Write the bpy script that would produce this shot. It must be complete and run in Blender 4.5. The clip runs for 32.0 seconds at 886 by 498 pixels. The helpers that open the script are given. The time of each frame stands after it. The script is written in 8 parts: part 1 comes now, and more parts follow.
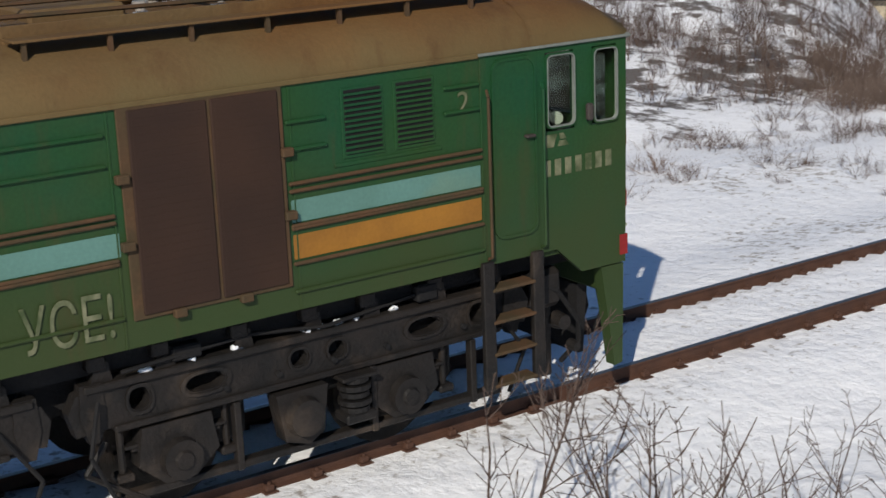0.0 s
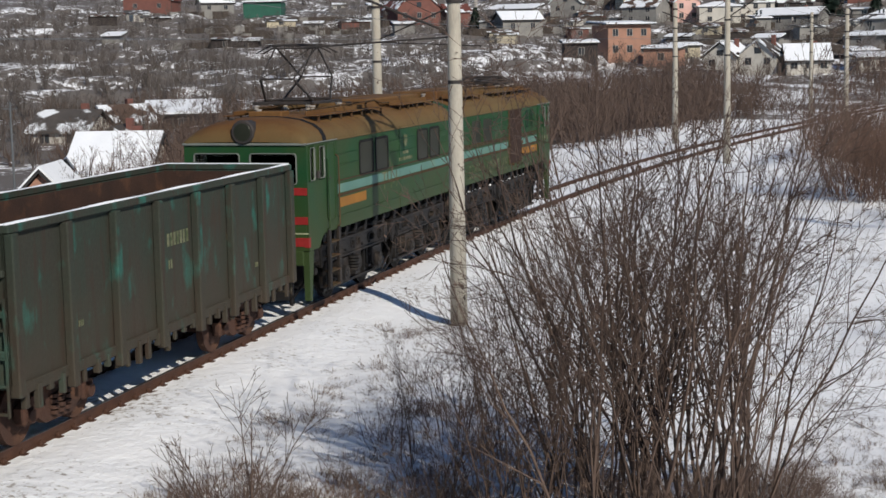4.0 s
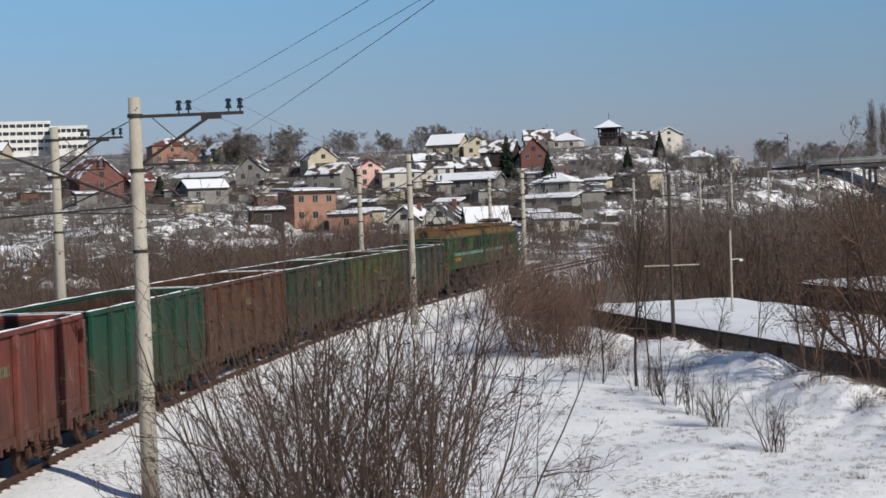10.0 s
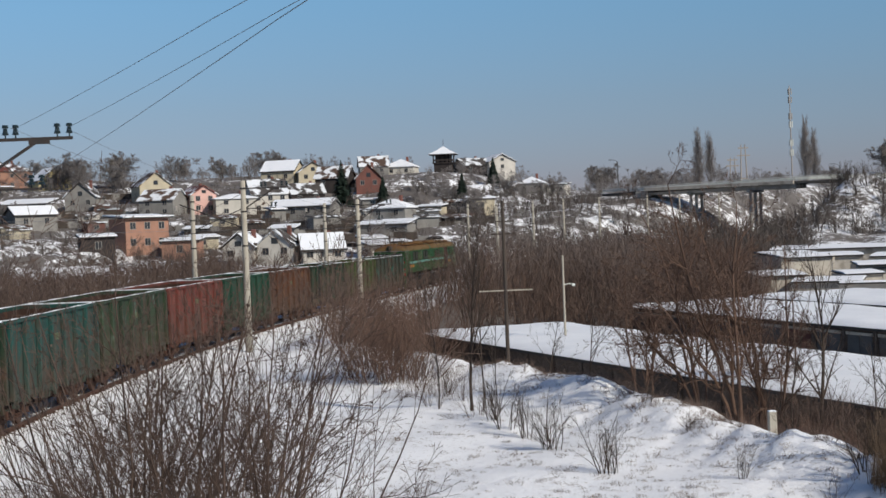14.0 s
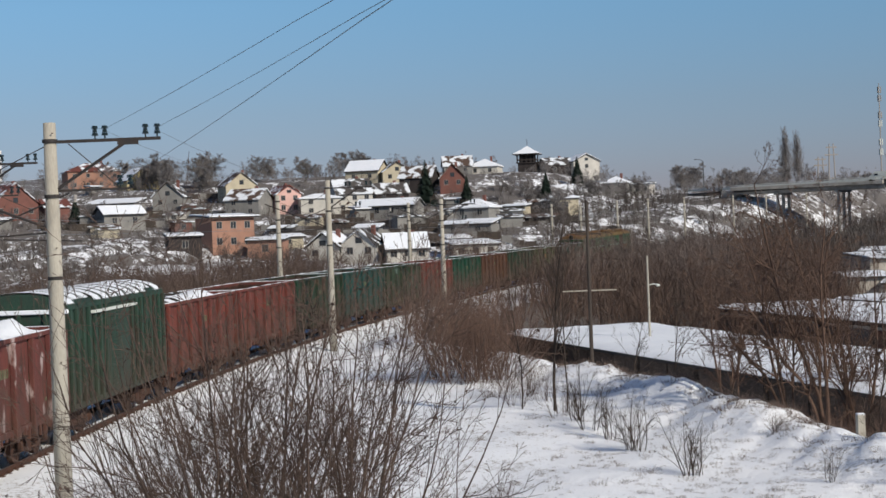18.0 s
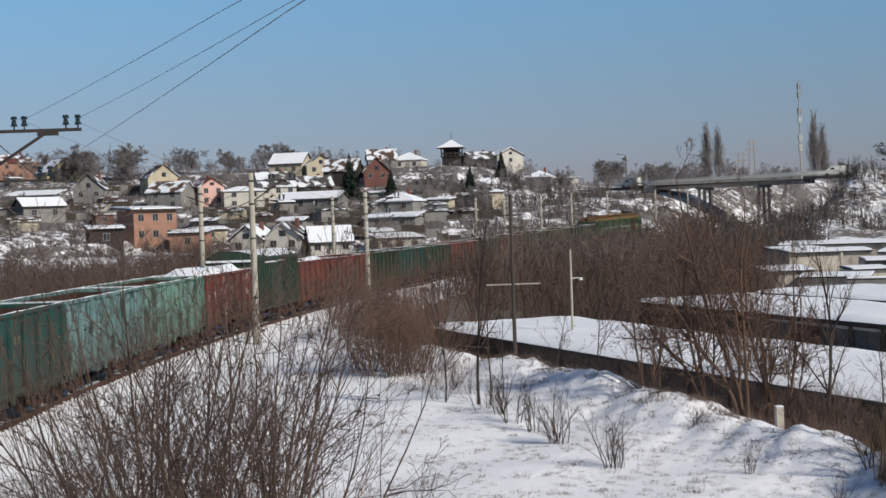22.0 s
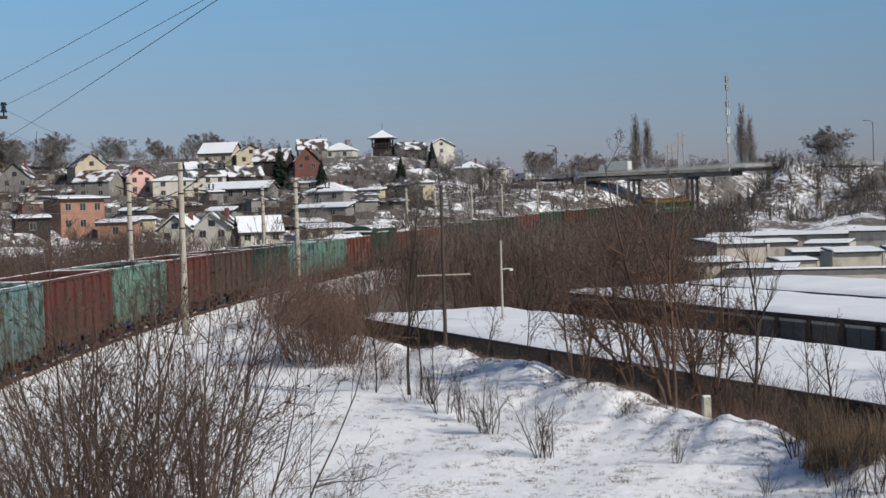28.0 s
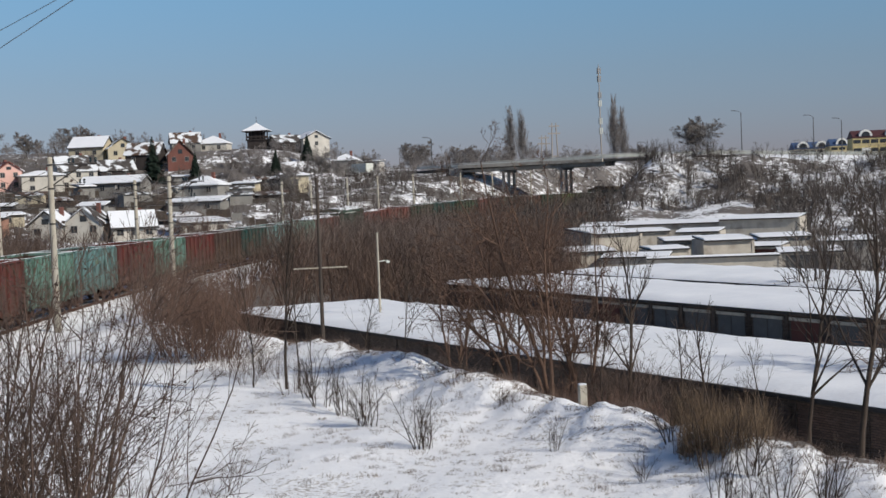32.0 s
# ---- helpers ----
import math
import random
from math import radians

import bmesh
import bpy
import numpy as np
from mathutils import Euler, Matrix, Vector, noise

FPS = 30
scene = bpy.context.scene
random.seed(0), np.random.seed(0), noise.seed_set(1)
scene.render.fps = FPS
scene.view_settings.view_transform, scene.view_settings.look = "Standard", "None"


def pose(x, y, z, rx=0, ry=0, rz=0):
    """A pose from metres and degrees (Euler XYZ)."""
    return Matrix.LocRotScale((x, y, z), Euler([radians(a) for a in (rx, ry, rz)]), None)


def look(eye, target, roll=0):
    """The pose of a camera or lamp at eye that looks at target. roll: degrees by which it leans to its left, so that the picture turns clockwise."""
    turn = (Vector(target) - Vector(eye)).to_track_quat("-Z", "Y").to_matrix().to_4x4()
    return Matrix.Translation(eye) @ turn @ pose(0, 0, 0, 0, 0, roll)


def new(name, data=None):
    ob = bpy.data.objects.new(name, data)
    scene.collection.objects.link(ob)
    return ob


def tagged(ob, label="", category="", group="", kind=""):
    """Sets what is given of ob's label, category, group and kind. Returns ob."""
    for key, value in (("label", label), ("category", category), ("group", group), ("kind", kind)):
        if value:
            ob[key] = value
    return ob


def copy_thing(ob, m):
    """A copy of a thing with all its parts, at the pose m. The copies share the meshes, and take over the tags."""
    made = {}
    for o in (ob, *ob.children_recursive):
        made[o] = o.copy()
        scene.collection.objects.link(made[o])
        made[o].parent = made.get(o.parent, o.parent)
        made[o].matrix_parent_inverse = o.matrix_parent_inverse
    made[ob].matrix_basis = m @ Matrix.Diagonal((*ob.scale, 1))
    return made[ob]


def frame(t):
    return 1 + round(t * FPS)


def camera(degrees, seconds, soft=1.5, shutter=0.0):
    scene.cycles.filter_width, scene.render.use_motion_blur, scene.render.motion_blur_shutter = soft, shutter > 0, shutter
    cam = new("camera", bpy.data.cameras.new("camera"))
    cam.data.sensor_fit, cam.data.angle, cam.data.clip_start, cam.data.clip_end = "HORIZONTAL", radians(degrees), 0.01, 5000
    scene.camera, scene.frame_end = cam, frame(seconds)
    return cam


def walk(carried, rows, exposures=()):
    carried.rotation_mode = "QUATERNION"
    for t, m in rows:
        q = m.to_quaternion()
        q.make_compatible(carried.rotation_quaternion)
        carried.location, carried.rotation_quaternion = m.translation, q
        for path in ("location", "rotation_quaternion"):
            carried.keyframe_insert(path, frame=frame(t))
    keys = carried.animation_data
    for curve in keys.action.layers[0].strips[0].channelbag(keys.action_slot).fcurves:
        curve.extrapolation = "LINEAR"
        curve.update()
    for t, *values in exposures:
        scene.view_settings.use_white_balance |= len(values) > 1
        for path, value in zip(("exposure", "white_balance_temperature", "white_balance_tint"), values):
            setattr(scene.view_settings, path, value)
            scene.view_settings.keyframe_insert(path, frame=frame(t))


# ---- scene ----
# One fixed stand beside a single railway line; the picture pans from the passing engine to the valley.
EYE = Vector((0.0, 0.0, 6.0))
cam = camera(32.7, 32.0, soft=1.55, shutter=0.06)


def aim(yaw, pitch, roll):
    """Camera pose: yaw from +y towards +x, pitch up, roll leaning right."""
    return Matrix.Translation(EYE) @ pose(0, 0, 0, 0, 0, -yaw) @ pose(0, 0, 0, 90 + pitch, 0, 0) @ pose(0, 0, 0, 0, 0, roll)


walk(cam, [
    (0, aim(-55.42, -15.4, -2.19)),
    (0.1, aim(-52.38, -15.1, -1.34)),
    (0.2, aim(-49.01, -14.76, -0.86)),
    (0.3, aim(-46.09, -14.59, -0.86)),
    (0.5, aim(-41.29, -14.32, -0.92)),
    (1, aim(-33.01, -13.19, -1.34)),
    (1.5, aim(-25.93, -11.69, -1.29)),
    (2, aim(-21.76, -10.03, -0.79)),
    (2.5, aim(-18.82, -8.87, -0.64)),
    (4.5, aim(-12.62, -6.94, -0.91)),
    (5, aim(-9.93, -5.92, -0.61)),
    (5.5, aim(-8.32, -5.08, -0.78)),
    (6, aim(-6.94, -4.24, -0.87)),
    (6.5, aim(-5.84, -3.63, -0.96)),
    (7, aim(-4.9, -3.11, -0.96)),
    (7.5, aim(-4.16, -2.62, -0.95)),
    (8, aim(-3.46, -2.21, -1.07)),
    (8.5, aim(-2.96, -2.06, -1.2)),
    (9, aim(-2.74, -1.97, -1.41)),
    (9.5, aim(-2.72, -1.88, -1.8)),
    (10, aim(-2.68, -1.63, -2.07)),
    (10.5, aim(-2.61, -1.42, -2.24)),
    (11, aim(-2.49, -1.29, -2.39)),
    (11.5, aim(-2.29, -1.24, -2.44)),
    (12, aim(-1.08, -1.33, -2.37)),
    (12.5, aim(0.48, -1.1, -2.29)),
    (13, aim(1.62, -0.86, -2.28)),
    (13.5, aim(2.67, -0.81, -2.22)),
    (14, aim(3.59, -0.87, -2.23)),
    (14.5, aim(4.05, -0.93, -2.23)),
    (16.5, aim(4.23, -0.94, -2.04)),
    (17, aim(2.95, -0.87, -2.08)),
    (17.5, aim(1.19, -0.78, -2.14)),
    (18, aim(0.42, -0.76, -2.14)),
    (18.5, aim(0.04, -0.76, -2.1)),
    (19, aim(0, -0.78, -2.12)),
    (19.5, aim(-0.01, -0.8, -2.07)),
    (20, aim(0.32, -0.86, -2.05)),
    (20.5, aim(1.1, -0.92, -2.03)),
    (21, aim(1.88, -0.99, -1.99)),
    (21.5, aim(2.67, -1.05, -1.97)),
    (22, aim(3.29, -1.11, -1.94)),
    (22.5, aim(3.8, -1.16, -1.95)),
    (23, aim(4.16, -1.22, -1.9)),
    (23.5, aim(4.43, -1.24, -1.89)),
    (24, aim(4.54, -1.29, -1.86)),
    (24.5, aim(4.7, -1.31, -1.86)),
    (26.5, aim(4.76, -1.41, -1.8)),
    (27, aim(4.76, -1.44, -1.78)),
    (27.5, aim(5.24, -1.5, -1.76)),
    (28, aim(5.91, -1.55, -1.73)),
    (28.5, aim(6.82, -1.64, -2.05)),
    (29, aim(8.14, -1.75, -2.05)),
    (29.5, aim(9.73, -1.88, -2.03)),
    (30, aim(10.97, -1.97, -1.97)),
    (30.5, aim(11.36, -2.04, -2.11)),
    (31, aim(11.37, -2.04, -2.24)),
    (31.5, aim(11.31, -2.04, -2.29)),
    (32, aim(10.58, -2.01, -2.28)),
])

# ---- light ----
SUN = Vector((0.69 * math.cos(radians(33)), -0.724 * math.cos(radians(33)), math.sin(radians(33))))
world = bpy.data.worlds.new("sky")
scene.world = world
world.use_nodes = True
wn = world.node_tree
sky = wn.nodes.new("ShaderNodeTexSky")
sky.sky_type, sky.sun_disc = "NISHITA", False
sky.sun_elevation, sky.sun_rotation = radians(33), math.atan2(SUN.x, SUN.y)
sky.altitude, sky.air_density, sky.dust_density, sky.ozone_density = 100, 1.0, 0.35, 4.2
tint = wn.nodes.new("ShaderNodeMix")      # cold winter haze, thickest at the horizon
tint.data_type, tint.blend_type = "RGBA", "MULTIPLY"
tint.inputs[0].default_value = 1.0
coord, height, haze = wn.nodes.new("ShaderNodeTexCoord"), wn.nodes.new("ShaderNodeSeparateXYZ"), wn.nodes.new("ShaderNodeValToRGB")
wn.links.new(coord.outputs["Generated"], height.inputs[0])
wn.links.new(height.outputs[2], haze.inputs[0])
bands = haze.color_ramp.elements
bands[1].position = 0.65
for at, col in ((0.65, (0.885, 0.955, 1.06)), (0.0, (0.80, 0.76, 1.00)), (0.025, (0.82, 0.77, 1.05)), (0.08, (0.97, 0.99, 1.14)), (0.15, (1.12, 1.36, 1.45)), (0.32, (1.03, 1.18, 1.26))):
    e = bands[0] if at == 0.0 else bands[-1] if at == 0.65 else bands.new(at)
    e.position, e.color = at, (*(c / 1.6 for c in col), 1)
wn.links.new(sky.outputs[0], tint.inputs[6])
wn.links.new(haze.outputs[0], tint.inputs[7])
wn.links.new(tint.outputs[2], wn.nodes["Background"].inputs[0])
wn.nodes["Background"].inputs[1].default_value = 0.10
sun = new("sun", bpy.data.lights.new("sun", "SUN"))
sun.data.energy, sun.data.angle, sun.data.color = 4.05, radians(0.55), (1.0, 0.925, 0.80)
sun.matrix_world = look(SUN * 50, (0, 0, 0))
scene.view_settings.exposure = 0.0


# ---- small mesh kit ----
class Geo:
    """Collects points and faces of one mesh."""

    def __init__(self):
        self.v, self.f = [], []

    def add(self, pts, faces):
        n = len(self.v)
        self.v.extend(tuple(p) for p in pts)
        self.f.extend(tuple(i + n for i in f) for f in faces)
        return self

    def box(self, x0, x1, y0, y1, z0, z1, c=0.0, m=None):
        """A box; c chamfers its edges."""
        if c <= 0:
            p = [(x, y, z) for z in (z0, z1) for y in (y0, y1) for x in (x0, x1)]
            f = [(0, 2, 3, 1), (4, 5, 7, 6), (0, 1, 5, 4), (2, 6, 7, 3), (0, 4, 6, 2), (1, 3, 7, 5)]
        else:
            p, f, idx = [], [], {}
            lo, hi = (x0, y0, z0), (x1, y1, z1)
            for cx in (0, 1):
                for cy in (0, 1):
                    for cz in (0, 1):
                        s = (cx, cy, cz)
                        for ax in range(3):
                            q = [(hi[k] - c if s[k] else lo[k] + c) for k in range(3)]
                            q[ax] = hi[ax] if s[ax] else lo[ax]
                            idx[(s, ax)] = len(p)
                            p.append(tuple(q))
            for ax in range(3):
                a, b = [k for k in range(3) if k != ax]
                for sd in (0, 1):
                    ring = []
                    for u, w in ((0, 0), (1, 0), (1, 1), (0, 1)):
                        s = [0, 0, 0]
                        s[ax], s[a], s[b] = sd, u, w
                        ring.append(idx[(tuple(s), ax)])
                    f.append(tuple(ring))
                for u in (0, 1):
                    for w in (0, 1):
                        s0, s1 = [0, 0, 0], [0, 0, 0]
                        s0[a], s0[b], s1[a], s1[b], s1[ax] = u, w, u, w, 1
                        f.append((idx[(tuple(s0), a)], idx[(tuple(s1), a)], idx[(tuple(s1), b)], idx[(tuple(s0), b)]))
            for cx in (0, 1):
                for cy in (0, 1):
                    for cz in (0, 1):
                        f.append(tuple(idx[((cx, cy, cz), ax)] for ax in range(3)))
        if m is not None:
            p = [m @ Vector(q) for q in p]
        return self.add(p, f)

    def tube(self, a, b, r0, r1=None, n=8, cap=True):
        a, b = Vector(a), Vector(b)
        r1 = r0 if r1 is None else r1
        d = (b - a).normalized()
        e = d.orthogonal().normalized()
        g = d.cross(e)
        p, f = [], []
        for c, r in ((a, r0), (b, r1)):
            for i in range(n):
                t = 2 * math.pi * i / n
                p.append(c + (e * math.cos(t) + g * math.sin(t)) * r)
        for i in range(n):
            j = (i + 1) % n
            f.append((i, j, n + j, n + i))
        if cap:
            f += [tuple(range(n))[::-1], tuple(range(n, 2 * n))]
        return self.add(p, f)

    def path(self, pts, r, n=6):
        for a, b in zip(pts[:-1], pts[1:]):
            self.tube(a, b, r, r, n)
        return self

    def loft(self, rings, closed=True, cap=True):
        """Skin over rings of equal count."""
        n = len(rings[0])
        p = [q for r in rings for q in r]
        f = []
        for k in range(len(rings) - 1):
            for i in range(n if closed else n - 1):
                j = (i + 1) % n
                f.append((k * n + i, k * n + j, (k + 1) * n + j, (k + 1) * n + i))
        if cap and closed:
            f += [tuple(range(n))[::-1], tuple(range((len(rings) - 1) * n, len(rings) * n))]
        return self.add(p, f)

    def slab(self, poly, h0, h1, axis="z"):
        """A flat polygon pushed out between h0 and h1 along an axis."""
        def put(a, b, h):
            return {"z": (a, b, h), "x": (h, a, b), "y": (a, h, b)}[axis]
        return self.loft([[put(a, b, h0) for a, b in poly], [put(a, b, h1) for a, b in poly]])

    def mesh(self, name, smooth=False):
        me = bpy.data.meshes.new(name)
        me.from_pydata(self.v, [], self.f)
        bm = bmesh.new()
        bm.from_mesh(me)
        bmesh.ops.recalc_face_normals(bm, faces=bm.faces)
        bm.to_mesh(me)
        bm.free()
        if smooth:
            me.shade_smooth()
        return me


def part(name, geo, material, parent=None, label="", m=None, smooth=False):
    me = geo.mesh(name, smooth) if isinstance(geo, Geo) else geo
    if material is not None and not me.materials:
        me.materials.append(material)
    ob = new(name, me)
    if parent is not None:
        ob.parent = parent
    if m is not None:
        ob.matrix_basis = m
    return tagged(ob, label)


def thing(name, label, category, m=None, group="", kind=""):
    ob = new(name)
    ob.empty_display_size = 0.2
    if m is not None:
        ob.matrix_basis = m
    return tagged(ob, label, category, group, kind)


def repaint(ob, material):
    ob.material_slots[0].link = "OBJECT"
    ob.material_slots[0].material = material


# ---- materials ----
def surface(name, base, rough=0.7, second=None, scale=3.0, amount=0.5, fine=40.0, grain=0.12, bump=0.1, metal=0.0,
            stain=None, stain_scale=0.8, stain_low=0.55, stain_high=0.7, streak=1.0, rand=0.0):
    """Procedural paint, stone, wood or snow: base and second colour mixed by broad noise, fine grain, stains, relief."""
    mt = bpy.data.materials.new(name)
    mt.use_nodes = True
    t = mt.node_tree
    n, ln = t.nodes, t.links
    bsdf = n["Principled BSDF"]
    bsdf.inputs["Roughness"].default_value = rough
    bsdf.inputs["Metallic"].default_value = metal
    if metal == 0 and rough >= 0.45:
        bsdf.inputs["Specular IOR Level"].default_value = 0.2
    tc = n.new("ShaderNodeTexCoord")
    mp = n.new("ShaderNodeMapping")
    mp.inputs["Scale"].default_value = (1, 1, streak)
    ln.new(tc.outputs["Object"], mp.inputs["Vector"])
    info = n.new("ShaderNodeObjectInfo")
    ofs = n.new("ShaderNodeVectorMath")
    ofs.operation = "SCALE"
    ln.new(info.outputs["Location"], ofs.inputs[0])
    ofs.inputs["Scale"].default_value = 0.37 if rand else 0.0
    ad = n.new("ShaderNodeVectorMath")
    ln.new(mp.outputs[0], ad.inputs[0])
    ln.new(ofs.outputs[0], ad.inputs[1])

    def noise_of(sc, detail=5.0):
        q = n.new("ShaderNodeTexNoise")
        q.inputs["Scale"].default_value, q.inputs["Detail"].default_value = sc, detail
        ln.new(ad.outputs[0], q.inputs["Vector"])
        return q

    def mixed(fac, a, b):
        q = n.new("ShaderNodeMix")
        q.data_type = "RGBA"
        ln.new(fac, q.inputs[0])
        for sock, val in ((q.inputs[6], a), (q.inputs[7], b)):
            if isinstance(val, tuple):
                sock.default_value = (*val, 1)
            else:
                ln.new(val, sock)
        return q.outputs[2]

    def ramp(src, lo, hi, top=1.0):
        q = n.new("ShaderNodeMapRange")
        q.inputs[1].default_value, q.inputs[2].default_value, q.inputs[4].default_value = lo, hi, top
        ln.new(src, q.inputs[0])
        return q.outputs[0]

    col = base
    broad = noise_of(scale)
    col = mixed(ramp(broad.outputs[0], 0.35, 0.65, amount), base, second or tuple(c * 0.7 for c in base))
    if stain:
        st = noise_of(stain_scale, 9.0)
        col = mixed(ramp(st.outputs[0], stain_low, stain_high, 0.95), col, stain)
    gr = noise_of(fine, 3.0)
    hsv = n.new("ShaderNodeHueSaturation")
    ln.new(col, hsv.inputs["Color"])
    ln.new(ramp(gr.outputs[0], 0.2, 0.8, 2 * grain), hsv.inputs["Value"])
    v = n.new("ShaderNodeMath")
    v.operation = "ADD"
    v.inputs[1].default_value = 1.0 - grain
    ln.new(ramp(gr.outputs[0], 0.2, 0.8, 2 * grain), v.inputs[0])
    last = v.outputs[0]
    if rand:
        r2 = n.new("ShaderNodeMath")
        r2.operation = "MULTIPLY_ADD"
        ln.new(info.outputs["Random"], r2.inputs[0])
        r2.inputs[1].default_value = rand
        ln.new(last, r2.inputs[2])
        last = r2.outputs[0]
    ln.new(last, hsv.inputs["Value"])
    ln.new(hsv.outputs[0], bsdf.inputs["Base Color"])
    if bump:
        bp = n.new("ShaderNodeBump")
        bp.inputs["Strength"].default_value, bp.inputs["Distance"].default_value = bump, 0.05
        mx = n.new("ShaderNodeMath")
        ln.new(broad.outputs[0], mx.inputs[0])
        ln.new(gr.outputs[0], mx.inputs[1])
        ln.new(mx.outputs[0], bp.inputs["Height"])
        ln.new(bp.outputs[0], bsdf.inputs["Normal"])
    return mt


M = {}
M["snow"] = surface("snow", (0.83, 0.85, 0.89), 0.75, (0.78, 0.81, 0.86), 0.9, 0.6, 9, 0.03, 0.35)
M["roof_snow"] = surface("roof_snow", (0.82, 0.84, 0.88), 0.75, (0.74, 0.77, 0.82), 0.6, 0.6, 6, 0.04, 0.3)
M["rail"] = surface("rail_steel", (0.085, 0.042, 0.028), 0.7, (0.05, 0.028, 0.022), 5, 0.6, 60, 0.2, 0.2)
M["rail_top"] = surface("rail_top_steel", (0.16, 0.15, 0.15), 0.4, (0.09, 0.085, 0.08), 3, 0.6, 60, 0.1, 0.05, metal=0.8)
M["concrete"] = surface("concrete", (0.42, 0.39, 0.33), 0.9, (0.33, 0.30, 0.25), 1.5, 0.7, 30, 0.12, 0.3, stain=(0.24, 0.21, 0.17), stain_scale=1.1, streak=0.3)
M["pole_steel"] = surface("painted_pole_steel", (0.13, 0.14, 0.15), 0.6, (0.08, 0.085, 0.09), 1.5, 0.7, 30, 0.1, 0.1)
M["steel_dark"] = surface("dark_steel", (0.035, 0.033, 0.033), 0.6, (0.06, 0.045, 0.038), 3, 0.6, 40, 0.2, 0.15)
M["grime"] = surface("grimy_iron", (0.011, 0.0105, 0.0105), 0.55, (0.022, 0.018, 0.016), 2.5, 0.8, 25, 0.25, 0.25, stain=(0.058, 0.044, 0.034), stain_scale=1.7, stain_low=0.54, stain_high=0.75)
M["black"] = surface("black_iron", (0.010, 0.010, 0.011), 0.8, (0.018, 0.016, 0.015), 3, 0.5, 30, 0.2, 0.2)
M["rust"] = surface("rusty_plate", (0.070, 0.036, 0.026), 0.9, (0.045, 0.027, 0.022), 1.6, 0.8, 30, 0.2, 0.25, stain=(0.10, 0.050, 0.030), stain_scale=2.2)
M["bark"] = surface("bark", (0.060, 0.045, 0.036), 0.9, (0.036, 0.028, 0.024), 2.0, 0.8, 25, 0.2, 0.0)
M["brush"] = surface("brush_bark", (0.165, 0.120, 0.098), 0.9, (0.115, 0.084, 0.070), 0.3, 0.9, 12, 0.15, 0.0)
M["twig"] = surface("twig_bark", (0.122, 0.085, 0.068), 0.9, (0.073, 0.052, 0.045), 0.5, 0.9, 12, 0.15, 0.0)
M["thicket"] = surface("thicket_bark", (0.159, 0.124, 0.110), 0.9, (0.095, 0.076, 0.068), 0.12, 0.9, 12, 0.15, 0.0)
M["tree_twig"] = surface("tree_bark", (0.133, 0.083, 0.061), 0.9, (0.080, 0.051, 0.040), 0.8, 0.9, 12, 0.15, 0.0)
M["red_twig"] = surface("reddish_twig_bark", (0.169, 0.106, 0.080), 0.9, (0.112, 0.075, 0.060), 0.5, 0.9, 12, 0.15, 0.0)
# Lighter copy of grey_twig: distance haze put into the far trees' bark colour.
M["hazed_twig"] = surface("hazed_grey_bark", (0.225, 0.205, 0.198), 0.9, (0.17, 0.155, 0.15), 0.3, 0.9, 12, 0.15, 0.0)
M["grey_twig"] = surface("grey_twig_bark", (0.115, 0.098, 0.088), 0.9, (0.07, 0.060, 0.056), 0.3, 0.9, 12, 0.15, 0.0)
M["dry_grass"] = surface("dry_grass", (0.17, 0.12, 0.078), 0.9, (0.095, 0.066, 0.046), 0.8, 0.9, 10, 0.2, 0.0)
M["fir"] = surface("fir_needles", (0.022, 0.036, 0.026), 0.8, (0.014, 0.022, 0.018), 1.5, 0.6, 20, 0.2, 0.0)


# ---- the line of the track ----
KNOTS = (-10, 20, 40, 60, 80, 100, 120, 150, 190, 260, 330, 420)
BENDS = (0.0, 0.0009, 0.00213, 0.00268, 0.00253, 0.00175, 0.00117, 0.0021, 0.0025, 0.0020, 0.0010, 0.0005)
STEP = 0.5
S_ALL = np.arange(-420, 520, STEP)
turn = np.concatenate([[0], np.cumsum(np.interp(S_ALL[:-1] + STEP / 2, KNOTS, BENDS) * STEP)])
H_ALL = turn - np.interp(0, S_ALL, turn)
mid = (H_ALL[1:] + H_ALL[:-1]) / 2
X_ALL = np.concatenate([[0], np.cumsum(np.sin(mid) * STEP)])
Y_ALL = np.concatenate([[0], np.cumsum(np.cos(mid) * STEP)])
X_ALL += -13.19 - np.interp(0, S_ALL, X_ALL)
Y_ALL -= np.interp(0, S_ALL, Y_ALL)


# the line dips a little in the valley and climbs towards the bridge
RISE = np.interp(S_ALL, (90, 130, 160, 182, 215, 242, 274, 320), (0.0, -0.15, -0.15, 0.0, 0.6, 1.2, 1.65, 2.0))
RISE = np.convolve(np.pad(RISE, 40, mode="edge"), np.ones(81) / 81, "valid")


def track_z(s):
    return np.interp(np.asarray(s, float), S_ALL, RISE)


def track(s, off=0.0):
    """Point and heading on the track, off metres to the right of its centre."""
    x, y, h = (float(np.interp(s, S_ALL, a)) for a in (X_ALL, Y_ALL, H_ALL))
    return Vector((x + off * math.cos(h), y - off * math.sin(h), float(track_z(s)))), h


def step01(a, b, v):
    t = np.clip((v - a) / (b - a), 0, 1)
    return t * t * (3 - 2 * t)


